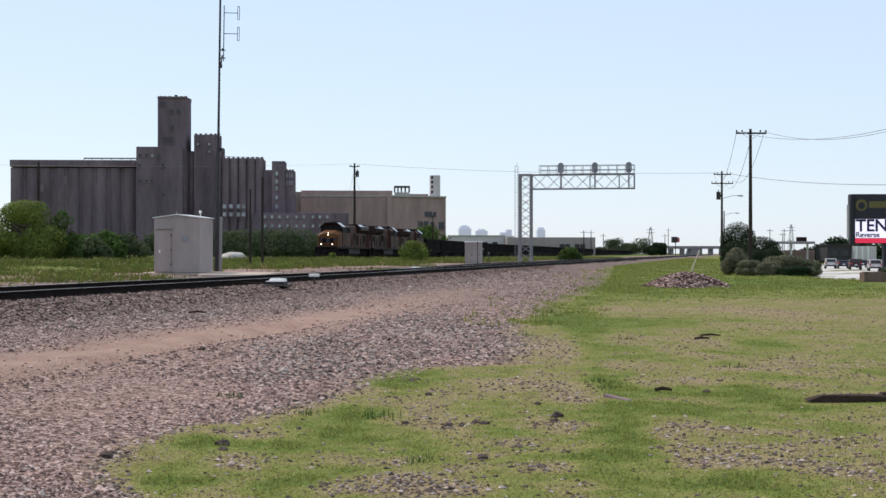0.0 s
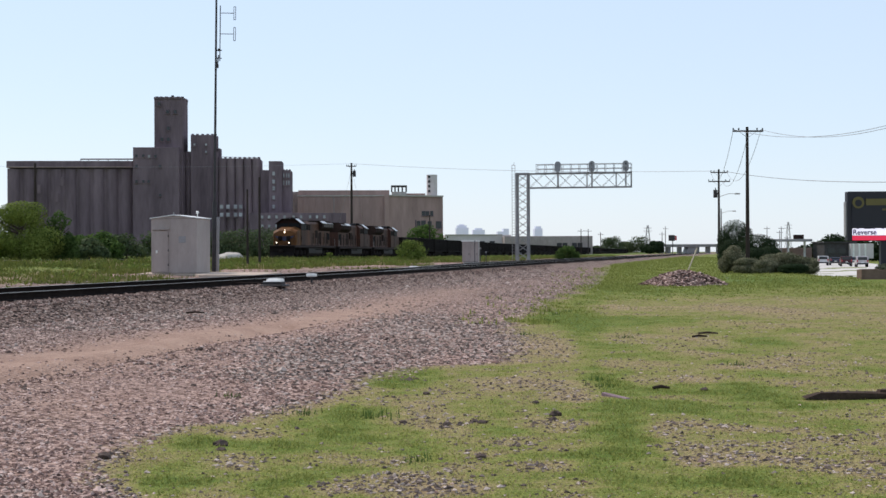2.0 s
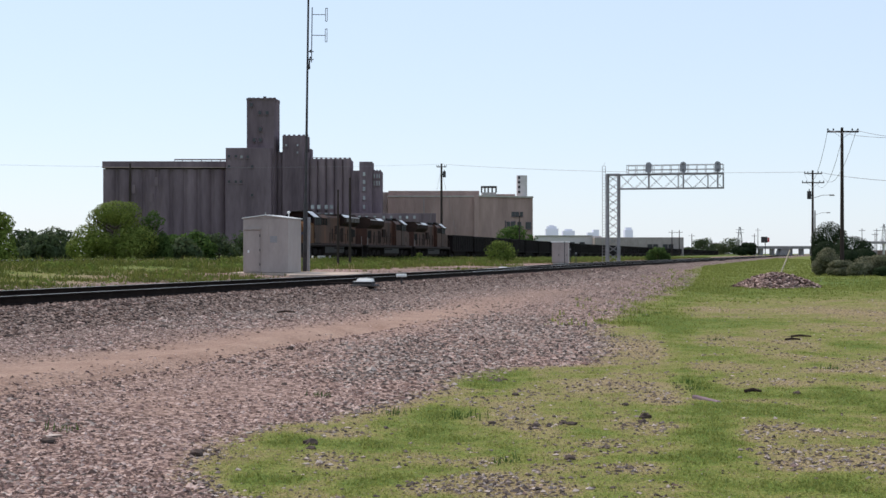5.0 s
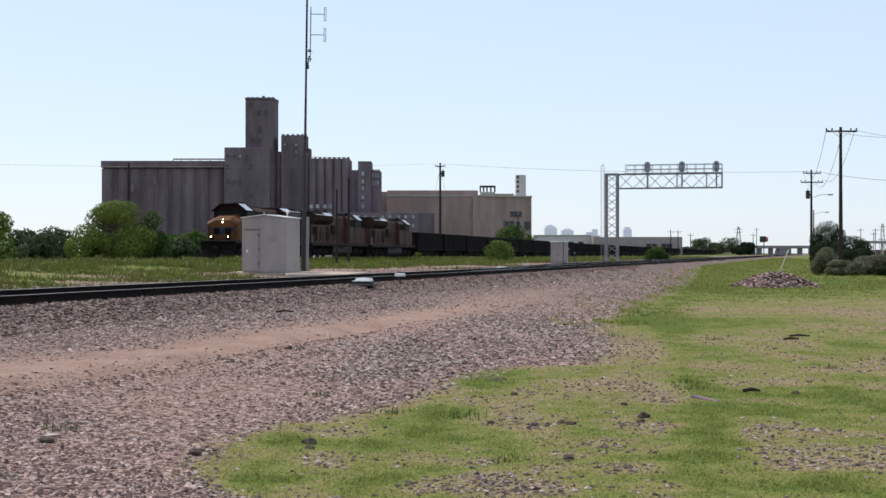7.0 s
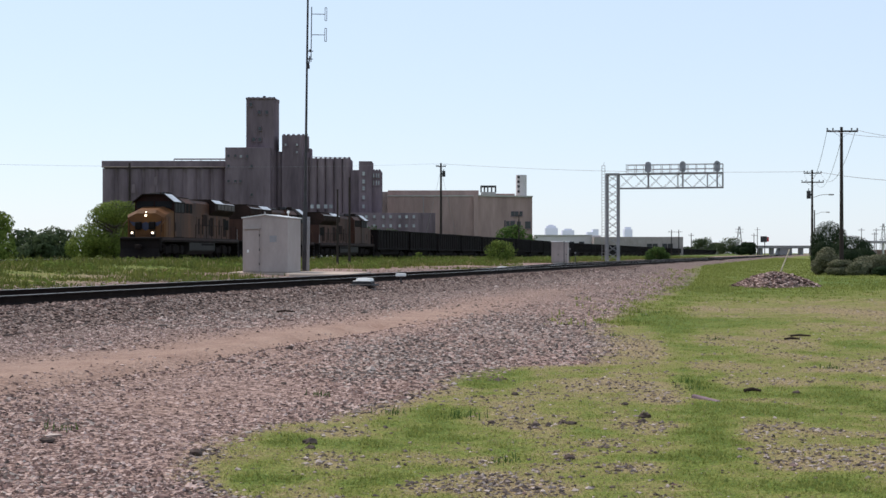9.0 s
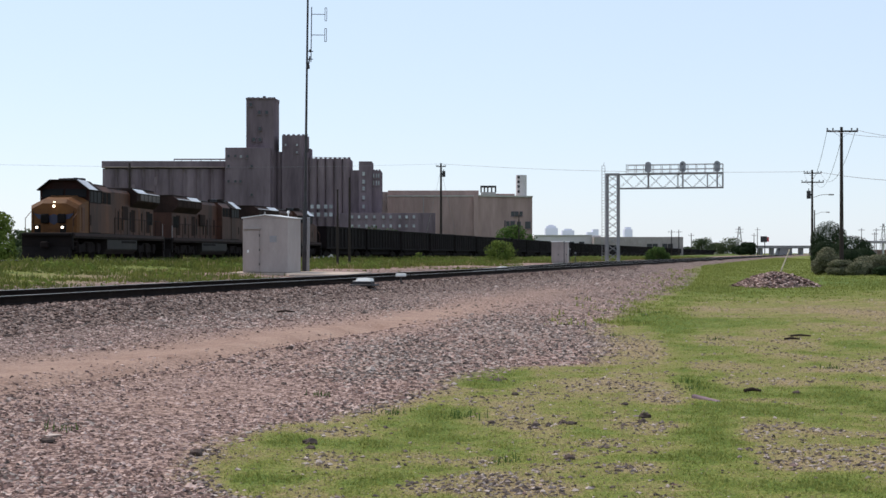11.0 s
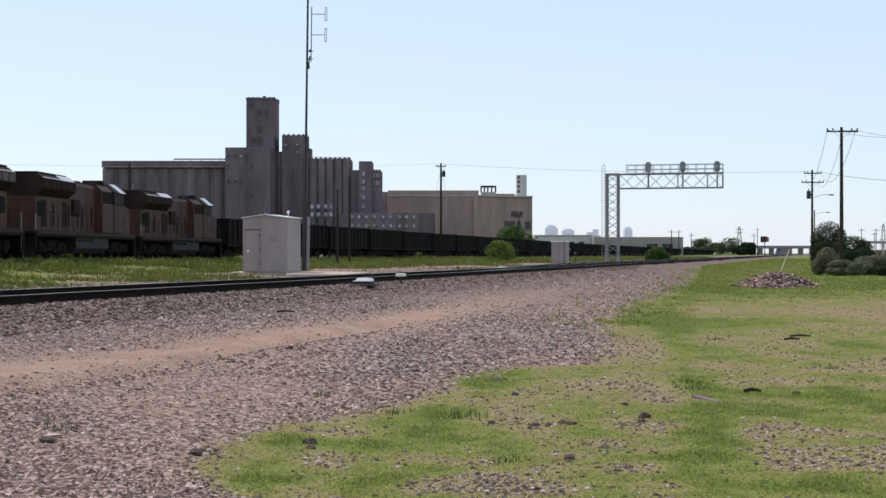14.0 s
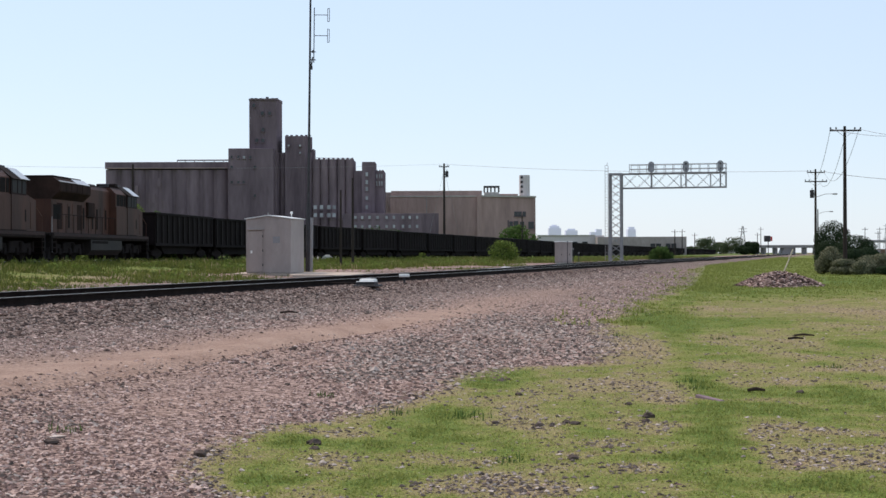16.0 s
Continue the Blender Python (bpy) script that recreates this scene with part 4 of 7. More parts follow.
def plant(name, label, category, x, y, w, h, material, seed, trunk=0.0, count=2600, leaf=0.16, blobs=9, group="", spread_y=0.8, fuzz=0.08, dome=False, lump=1.0):
    """A tree or bush whose crown is w wide and h high over the ground at x, y."""
    rg = random.Random(seed)
    z0 = land1(x, y) - 0.05
    T = thing(name, label, category, pose(x, y, z0), group)
    t = B()
    base = max(0.04, 0.018 * h + 0.03)
    lean = rg.uniform(-0.05, 0.05) * h
    rod(t, (0, 0, 0), (lean, 0, max(trunk, 0.45 * h)), base * 1.3, base * 0.75)
    for i in range(6):
        a = rg.uniform(0, 6.28)
        z1 = rg.uniform(0.3, 0.55) * h
        rod(t, (lean * z1 / h, 0, z1), (math.cos(a) * w * 0.3, math.sin(a) * w * 0.25, z1 + h * rg.uniform(0.15, 0.32)), base * 0.55, base * 0.2, 6)
    part("trunk", t, M_bark, T)
    bl = []
    for i in range(blobs):
        a = 6.28 * i / blobs + rg.uniform(-0.4, 0.4)
        lvl = rg.uniform(0.2, 0.78)
        q = rg.uniform(0.2, 0.36) * math.sqrt(max(0.15, 1 - ((lvl - 0.42) / 0.5) ** 2))
        hz = trunk + (h - trunk) * lvl
        f = rg.uniform(0.16, 0.27) * lump
        bl.append((math.cos(a) * q * w, math.sin(a) * q * w * spread_y, hz, f * w, f * w * spread_y, min(f * w, (h - trunk) * 0.27)))
    bl.append((0, 0, h * 0.8, w * 0.22, w * 0.2, h * 0.2))
    bl.append((-w * 0.27, 0, trunk + (h - trunk) * 0.3, w * 0.22, w * 0.2, (h - trunk) * 0.3))
    bl.append((w * 0.27, 0, trunk + (h - trunk) * 0.28, w * 0.22, w * 0.2, (h - trunk) * 0.28))
    if lump < 1 and not dome:
        bl += [(w * (0.36 * k - 0.36) + rg.uniform(-0.2, 0.2), rg.uniform(-0.2, 0.2) * w, h * 0.2, w * 0.19, w * 0.19, h * 0.2) for k in (0, 0.5, 1, 1.5, 2)]
    if dome:        # a clipped-looking crown: one broad cap over a few side lobes
        bl = [(0, 0, h * 0.66, w * 0.46, w * 0.42, h * 0.34), (-w * 0.2, 0, h * 0.4, w * 0.33, w * 0.33, h * 0.3), (w * 0.24, 0.1, h * 0.45, w * 0.3, w * 0.33, h * 0.3),
              (w * 0.3, 0, h * 0.7, w * 0.2, w * 0.3, h * 0.17), (-w * 0.3, 0, h * 0.62, w * 0.2, w * 0.3, h * 0.2), (0, 0, h * 0.25, w * 0.4, w * 0.4, h * 0.25)]
    leaf_mesh("crown", bl, count, leaf, material, T, seed, 0.35 if lump == 1 else 0.18, fuzz)
    return T


def build_plants():
    g = "trees behind the train"
    plant("tree", "bright green leafy tree beside the branch track", "tree", -25.1, 116, 6.9, 4.6, M_leaf_tree, 11, 0.3, 26000, 0.08, 20, g, 0.8, 0.03, False, 0.55)
    plant("tree", "leafy green tree with a bare grey stem beside it", "tree", -22.3, 116.5, 2.6, 4.0, M_leaf_mid, 12, 0.3, 6000, 0.09, 14, g, 0.8, 0.04, False, 0.75)
    plant("tree", "large bright green tree at the edge of the field", "tree", -33.08, 110, 4.2, 4.3, M_leaf_tree, 13, 0.5, 8000, 0.11, 16, g, 0.8, 0.05, False, 0.7)
    for i, (px, top, w, d, mt) in enumerate([(45, 405, 4.5, 150, 0), (95, 400, 5.0, 155, 1), (70, 415, 4.0, 140, 1), (300, 415, 5.0, 150, 0),
                                             (345, 408, 4.5, 158, 0), (322, 420, 4.0, 145, 1), (385, 412, 5.5, 190, 1), (440, 410, 6.0, 200, 1)]):
        plant("bush", "dull green roadside bush behind the tracks", "bush", (px - 784) / 2690 * d, d, w, (448 - top) / 2690 * d + 0.85,
              M_leaf_far if i not in (3, 4) else M_leaf_mid, 20 + i, 0.1, 1800, 0.2, 8, "bushes behind the tracks")
    for i, (px, top, w, d) in enumerate([(555, 408, 8, 245), (590, 403, 8, 250), (625, 404, 8, 255), (660, 400, 7, 250), (690, 405, 7, 255),
                                         (715, 412, 6, 262), (520, 410, 8, 242), (480, 408, 8, 240)]):
        plant("bush", "dull green scrub tree between branch track and elevator", "bush", (px - 784) / 2690 * d, d, w, (448 - top) / 2690 * d + 0.85,
              M_leaf_far, 40 + i, 0.2, 2600, 0.2, 12, "bushes behind the tracks", 0.8, 0.14, False, 0.8)
    plant("tree", "green tree crown behind the coal cars", "tree", 18.89, 420, 13, 8.4, M_leaf_mid, 60, 0.5, 2600, 0.42, 10)
    plant("bush", "bright green sapling in front of the coal cars", "bush", 6.13, 165, 3.3, 2.4, M_leaf_bright, 63, 0.1, 1500, 0.12, 9)
    plant("bush", "low green bush beside the branch track", "bush", -3.03, 185, 1.8, 1.0, M_leaf_bright, 64, 0.0, 500, 0.13, 5)
    plant("bush", "rounded green bush near the cantilever signal", "bush", 30.21, 215, 3.8, 2.0, M_leaf_mid, 62, 0.0, 1800, 0.17, 8)
    for i, (px, top, w, d) in enumerate([(1243, 421, 21, 1250), (1287, 420, 24, 1300), (1266, 430, 18, 1320), (1318, 430, 9, 640), (1310, 434, 16, 1200), (1213, 437, 16, 1280)]):
        plant("tree", "distant dark green tree by the tracks", "tree", (px - 784) / 2690 * d, d, w, (448 - top) / 2690 * d + 1.3,
              M_leaf_dark if i in (3, 4) else M_leaf_far, 70 + i, 0.3, 3000, 0.6, 12, "distant trees")
    # dark trees and bushes by the street
    for i, (px, top, w, d, mt) in enumerate([(1306, 390, 3.1, 128, "d"), (1300, 425, 2.2, 124, "d"), (1346, 416, 3.4, 122, "d"), (1338, 440, 2.6, 118, "d"), (1365, 438, 2.2, 119, "d"),
                                             (1304, 436, 2.5, 114, "g"), (1330, 460, 2.4, 111, "g"), (1358, 462, 2.0, 110, "g"), (1390, 450, 3.0, 112, "g"), (1425, 455, 2.6, 112, "g"), (1408, 470, 2.2, 109, "d")]):
        a = radians(3.227)
        u = (px - 784) / 2690
        x = (u * math.cos(a) + math.sin(a)) / (math.cos(a) - u * math.sin(a)) * d
        plant("bush" if mt == "g" else "tree", "grey-green flowering bush under dark trees" if mt == "g" else "dense dark green tree by the street",
              "bush" if mt == "g" else "tree", x, d, w, max(0.7, (448 - top) / 2690 * d + 1.65), M_leaf_grey if mt == "g" else M_leaf_dark, 90 + i, 0.05, 15000, 0.06, 12,
              "trees and bushes by the street", 0.8, 0.025 if mt == "d" else 0.09, mt == "d")
    for i, (px, top, w, d) in enumerate([(1478, 412, 14, 420), (1500, 415, 14, 430), (1455, 432, 12, 400), (1425, 432, 10, 380), (1530, 418, 10, 400), (1560, 420, 10, 380), (1452, 424, 9, 300), (1475, 430, 8, 305), (1500, 438, 7, 300), (1525, 434, 7, 310), (1550, 438, 7, 300), (1440, 431, 8, 270), (1463, 428, 8, 265), (1488, 445, 5, 270), (1512, 447, 5, 262), (1536, 446, 5, 268), (1562, 445, 5, 265)]):
        a = radians(3.227)
        u = (px - 784) / 2690
        d = d if d > 365 else 365 + 0.4 * (d - 262)
        x = (u * math.cos(a) + math.sin(a)) / (math.cos(a) - u * math.sin(a)) * d
        plant("tree", "distant green tree along the street", "tree", x, d, w, (448 - top) / 2690 * d + 1.6, M_leaf_dark, 120 + i, 0.4, 2200, 0.4, 9, "distant trees")


build_plants()

# ---------------------------------------------------------------- signal hut and antenna


def build_hut():
    x, y = -8.48, 75.0
    z = land1(x, y) + 0.03
    H = thing("signal_hut", "pale grey metal signal hut with a low gable roof", "equipment hut", pose(x, y, z, 0, 0, -13.5))
    w, d, h = 1.155, 0.98, 2.7
    body = B()
    box(body, (-w, -d, 0.06), (w, d, h), 0.015)
    body_ob = part("body", body, M_hut, H)
    g = B()
    extrude(g, [(-w, h), (w, h), (0, h + 0.14)], -d, d, "y")
    part("gable", g, M_hut, body_ob)
    r = B()
    for sx in (-1, 1):
        extrude(r, [(0, h + 0.15), (sx * (w + 0.06), h - 0.005), (sx * (w + 0.06), h + 0.035), (0, h + 0.19)], -d - 0.06, d + 0.06, "y")
    part("roof", r, M_hutroof, H, "sunlit white metal roof")
    door = boxed("door", (-1.02, -d - 0.03, 0.12), (-0.28, -d + 0.01, 2.12), M_hut, H, bevel=0.01)
    boxed("door_hood", (-1.08, -d - 0.1, 2.16), (-0.22, -d, 2.2), M_hut, H)
    boxed("door_handle", (-0.9, -d - 0.08, 1.02), (-0.82, -d - 0.03, 1.16), M_white, door)
    for k in (0.4, 1.1, 1.8):
        boxed("hinge", (-0.3, -d - 0.045, k), (-0.26, -d - 0.03, k + 0.12), M_dark, door)
    pl = boxed("sign_plate", (0.24, -d - 0.012, 1.52), (0.6, -d, 1.84), M_galv, H, "small weathered notice with unreadable dark lines")
    for i, k in enumerate((1.78, 1.7, 1.62, 1.55)):
        boxed("text_bar", (0.25, -d - 0.016, k), (0.58 - 0.07 * (i % 2), -d - 0.011, k + 0.035), M_head, pl)
    for sx in (-0.2, 0.14, 0.7):
        boxed("wall_seam", (sx, -d - 0.006, 0.1), (sx + 0.02, -d + 0.002, h - 0.02), M_hut, body_ob)
    boxed("base_skid", (-w + 0.03, -d + 0.03, -0.08), (w - 0.03, d - 0.03, 0.06), M_dark, H)
    v = B()
    rod(v, (-0.55, 0.5, h), (-0.55, 0.5, h + 0.35), 0.035)
    part("vent_pipe", v, M_galv, H)
    v = B()
    rod(v, (w - 0.2, -0.3, h - 0.1), (w - 0.2, -0.3, h + 0.26), 0.022)
    bmesh.ops.create_uvsphere(v, u_segments=12, v_segments=8, radius=0.075, matrix=Matrix.Translation((w - 0.2, -0.3, h + 0.3)))
    part("sensor_ball", v, M_white, H, "small white ball on a thin pipe")
    # pad
    P = B()
    extrude(P, [(-1.9, -1.3), (1.0, -1.5), (1.7, -3.4), (4.4, -3.6), (5.0, 0.0), (2.0, 1.4), (-1.9, 1.2)], -0.3, 0.06, "z")
    pad = part("concrete_pad", P, M_pad)
    pad.matrix_basis = pose(x, y, z, 1.0, 0, -8)
    tagged(pad, "pale concrete pad under the signal hut", "pad", kind="structure")
    # antenna mast
    mx, my = -7.07, 77.0
    mz = land1(mx, my)
    A = thing("antenna_mast", "tall thin dark antenna mast with two folded dipoles beside the hut", "antenna mast", pose(mx, my, mz, 0, 0.75, 0))
    m = B()
    rod(m, (0, 0, 0), (0, 0, 3.6), 0.115, 0.11, 12)
    part("base_section", m, M_dark, A)
    m = B()
    rod(m, (0, 0, 3.5), (0, 0, 10.0), 0.075, 0.055, 10)
    rod(m, (0, 0, 10.0), (0, 0, 17.5), 0.055, 0.048, 10)
    part("pole", m, M_dark, A)
    b = B()
    box(b, (0.1, -0.08, 0.1), (0.25, 0.1, 2.85), 0.02)
    part("cable_duct", b, M_galv, A, "pale grey cable duct")
    for z in (12.08, 13.13):
        f = B()
        rod(f, (0.2, 0, z), (0.9, 0, z), 0.018, seg=6)
        for dx in (0.88, 0.97):
            rod(f, (dx, 0, z - 0.33), (dx, 0, z + 0.33), 0.016, seg=6)
        for dz in (-0.33, 0.33):
            rod(f, (0.88, 0, z + dz), (0.97, 0, z + dz), 0.016, seg=6)
        part("dipole", f, M_dark, A)
    f = B()
    rod(f, (0.2, 0, 10.7), (0.2, 0, 13.5), 0.026, seg=6)
    for z in (10.85, 11.25):
        rod(f, (-0.04, 0, z), (0.3, 0, z), 0.025, seg=6)
    part("feed_pole", f, M_dark, A)
    f = B()
    box(f, (0.1, -0.06, 11.2), (0.22, 0.06, 11.34), 0.02)
    rod(f, (0.14, 0, 11.0), (0.06, 0, 10.4), 0.035, seg=6)
    box(f, (0.0, -0.06, 10.35), (0.14, 0.06, 10.55), 0.02)
    part("mount_bracket", f, M_dark, A)


build_hut()

# ---------------------------------------------------------------- switch machines and trackside boxes


def switch_machine(x, y, turn, scale=1.0):
    z = land1(x, y)
    S = thing("switch_machine", "electric switch machine beside the rails, tops whitened as if sunlit", "switch machine", pose(x, y, z, 0, 0, turn), "switch machines")
    boxed("base", (-0.75 * scale, -0.3, 0.0), (0.75 * scale, 0.3, 0.1), M_dark, S, bevel=0.02)
    # White lids over a dark case paint the sun's glint on the tops.
    c = B()
    box(c, (-0.6 * scale, -0.26, 0.1), (0.2 * scale, 0.24, 0.25), 0.02)
    part("gear_case", c, M_dark, S)
    boxed("case_lid", (-0.58 * scale, -0.24, 0.25), (0.16 * scale, 0.22, 0.28), M_white, S, "lid painted white as a sunlit top", 0.01)
    c = B()
    box(c, (-0.15 * scale, -0.2, 0.24), (0.42 * scale, 0.2, 0.38), 0.02)
    part("motor_cover", c, M_white, S, "white motor cover")
    boxed("cover_lid", (-0.1 * scale, -0.18, 0.38), (0.38 * scale, 0.17, 0.41), M_white, S, "lid painted white as a sunlit top", 0.01)
    c = B()
    rod(c, (0.5 * scale, 0.05, 0.2), (0.5 * scale, 0.05, 0.45), 0.06)
    box(c, (0.42 * scale, -0.15, 0.12), (0.75 * scale, 0.2, 0.26), 0.02)
    part("junction_box", c, M_galv, S)
    c = B()
    rod(c, (-0.3, 0.2, 0.16), (-0.3, 1.3, 0.2), 0.03)
    rod(c, (0.1, 0.2, 0.16), (0.1, 1.3, 0.2), 0.03)
    part("operating_rod", c, M_steel, S)
    S.scale = (0.8, 1.25, 0.62)
    return S


def build_trackside():
    p = main_xy(19.9, -1.3)
    switch_machine(p[0], p[1], 76, 0.75)
    p = main_xy(24.6, -1.2)
    J = thing("junction_box", "small white junction box on a short stake by the track", "junction box", pose(p[0], p[1], land1(*p), 0, 0, -10))
    boxed("box", (-0.17, -0.12, 0.22), (0.17, 0.12, 0.33), M_white, J, bevel=0.02)
    s = B()
    rod(s, (0, 0, -0.1), (0, 0, 0.24), 0.04)
    part("stake", s, M_dark, J)
    p = main_xy(71.0, 5.0)
    switch_machine(p[0], p[1], 76, 1.0)
    # grey cabinet near the signal
    x, y = 11.54, 150.0
    C = thing("relay_cabinet", "pale grey metal relay cabinet on the far side of the tracks", "cabinet", pose(x, y, land1(x, y), 0, 0, -12))
    boxed("body", (-0.85, -0.5, 0.1), (0.75, 0.5, 2.1), M_hut, C, bevel=0.02)
    boxed("top_cover", (-0.92, -0.56, 2.1), (0.82, 0.56, 2.2), M_hutroof, C, bevel=0.02)
    boxed("plinth", (-0.8, -0.45, -0.1), (0.7, 0.45, 0.1), M_concrete, C)
    for a in (-0.82, -0.03):
        d = boxed("cabinet_door", (a, -0.53, 0.16), (a + 0.76, -0.5, 2.05), M_hut, C, bevel=0.01)
        boxed("handle", (a + 0.62, -0.56, 0.8), (a + 0.67, -0.53, 0.95), M_dark, d)
    for px, top, d in ((997, 428, 146), (1007, 440, 140), (1017, 447, 138)):
        xx = (px - 784) / 2690 * d
        S = thing("marker_post", "thin dark trackside marker post", "post", pose(xx, d, land1(xx, d)), "marker posts")
        r = B()
        hh = 1.65 - (top - 448) / 2690 * d - land1(xx, d)
        rod(r, (0, 0, -0.1), (0, 0, hh), 0.035)
        part("stake", r, M_dark, S)
        boxed("cap", (-0.07, -0.03, hh - 0.12), (0.07, 0.03, hh + 0.04), M_galv, S)


build_trackside()

# ---------------------------------------------------------------- cantilever signal


def build_cantilever():
    x, y = 18.67, 168.0
    z0 = land1(x, y)
    S = thing("cantilever_signal", "galvanised lattice cantilever signal bridge with three grey signal heads", "signal gantry",
              pose(x, y, z0, 0, 0, math.degrees(math.atan2(-0.245, 0.9695))))
    top, w, d = 10.4 - z0, 0.62, 0.5
    boxed("footing", (-1.0, -0.9, -0.4), (1.0, 0.9, 0.12), M_concrete, S, "concrete footing", 0.03)
    tower = boxed("tower_base", (-0.8, -0.65, 0.12), (0.8, 0.65, 0.2), M_galv, S)
    for sx in (-1, 1):
        for sy in (-1, 1):
            p = B()
            box(p, (sx * w - 0.11, sy * d - 0.09, 0.2), (sx * w + 0.11, sy * d + 0.09, top), 0.01)
            part("tower_leg", p, M_galv, tower)
    nb = 11
    for sy in (-1, 1):
        for i in range(nb):
            za, zb = 0.3 + (top - 0.4) * i / nb, 0.3 + (top - 0.4) * (i + 1) / nb
            for s in (-1, 1):
                b = B()
                bar(b, (-s * w, sy * d, za), (s * w, sy * d, zb), 0.16, 0.03)
                part("lacing_bar", b, M_galv, tower)
    for sx in (-1, 1):
        b = B()
        for i in range(6):
            za, zb = 0.3 + (top - 0.4) * i / 6, 0.3 + (top - 0.4) * (i + 1) / 6
            bar(b, (sx * w, -d, za), (sx * w, d, zb), 0.06, 0.03)
        part("side_lacing", b, M_galv, tower)
    # arm
    L, zb, zt = 12.05, 8.76 - z0, 10.32 - z0
    arm = boxed("arm_collar", (-0.7, -0.6, zt - 0.1), (0.75, 0.6, zt + 0.12), M_galv, S)
    for sy in (-1, 1):
        for z in (zb, zt):
            boxed("chord", (0.6, sy * d - 0.06, z - 0.07), (L, sy * d + 0.06, z + 0.07), M_galv, arm)
        n = 7
        for i in range(n):
            xa, xb = 0.75 + (L - 0.85) * i / n, 0.75 + (L - 0.85) * (i + 1) / n
            for p, q in (((xa, zb), (xb, zt)), ((xa, zt), (xb, zb))):
                b = B()
                bar(b, (p[0], sy * d, p[1]), (q[0], sy * d, q[1]), 0.055, 0.03)
                part("brace", b, M_galv, arm)
            if i % 2:
                b = B()
                bar(b, (xb, sy * d, zb), (xb, sy * d, zt), 0.06, 0.06)
                part("vertical_strut", b, M_galv, arm)
        boxed("end_post", (L - 0.1, sy * d - 0.055, zb), (L, sy * d + 0.055, zt), M_galv, arm)
    b = B()
    for i in range(9):
        xx = 0.8 + (L - 0.9) * i / 8
        bar(b, (xx, -d, zb), (xx, d, zb), 0.05, 0.05)
    part("cross_ties", b, M_galv, arm)
    wk = boxed("walkway", (1.6, -0.42, zt + 0.07), (L, 0.42, zt + 0.11), M_galv, S)
    for sy in (-1, 1):
        for i in range(12):
            xx = 1.6 + (L - 1.65) * i / 11
            b = B()
            rod(b, (xx, sy * 0.75, zt), (xx, sy * 0.75, zt + 1.0), 0.03, seg=6)
            part("rail_post", b, M_galv, wk)
        for h in (0.5, 1.0):
            b = B()
            rod(b, (1.55, sy * 0.75, zt + h), (L, sy * 0.75, zt + h), 0.032, seg=6)
            part("hand_rail", b, M_galv, wk)
    # ladder with safety hoops
    ld = B()
    for sx in (-1, 1):
        rod(ld, (-1.0 + sx * 0.17, -0.2, 0.3), (-1.0 + sx * 0.17, -0.2, top + 0.9), 0.028, seg=6)
    for i in range(32):
        rod(ld, (-1.17, -0.2, 0.5 + i * 0.32), (-0.83, -0.2, 0.5 + i * 0.32), 0.018, seg=5)
    part("ladder", ld, M_galv, S)
    b = B()
    rod(b, (-1.0, -0.2, top + 0.9), (-0.9, -0.2, top + 1.25), 0.02, seg=5)
    rod(b, (-1.17, -0.2, top + 0.9), (-0.83, -0.2, top + 0.9), 0.025, seg=5)
    part("ladder_top", b, M_galv, S)
    for xx in (4.0, 7.75, 11.45):
        sg = boxed("signal_bracket", (xx - 0.08, -d - 0.22, zb - 0.05), (xx + 0.08, -d - 0.08, zt + 0.6), M_galv, S)
        h = B()
        ring = [(0.33 * math.cos(a), 0.33 * math.sin(a)) for a in [i * math.pi / 8 for i in range(0, 9)]]
        outline = [(px + xx, pz + zt + 0.98) for px, pz in ring] + [(-px + xx, -pz + zt + 0.42) for px, pz in ring]
        extrude(h, outline, -d - 0.3, -d - 0.24, "y")
        part("signal_backboard", h, M_head, sg, "grey oval signal backboard")
        for dz in (0.42, 0.98):
            c = B()
            rod(c, (xx, -d - 0.3, zt + dz), (xx, -d - 0.24 + 0.5, zt + dz), 0.14, seg=12)
            part("lamp_unit", c, M_head, sg)


build_cantilever()

# ---------------------------------------------------------------- poles and wires


def wire(name, a, b, sag, label, r=0.02):
    cu = bpy.data.curves.new(name, "CURVE")
    cu.dimensions, cu.bevel_depth, cu.bevel_resolution = "3D", r, 1
    sp = cu.splines.new("POLY")
    k = 24
    sp.points.add(k)
    for i in range(k + 1):
        t = i / k
        p = Vector(a).lerp(Vector(b), t)
        sp.points[i].co = (p.x, p.y, p.z - sag * 4 * t * (1 - t), 1)
    cu.materials.append(M_wire)
    return tagged(new(name, cu), label, "wire", "overhead wires")


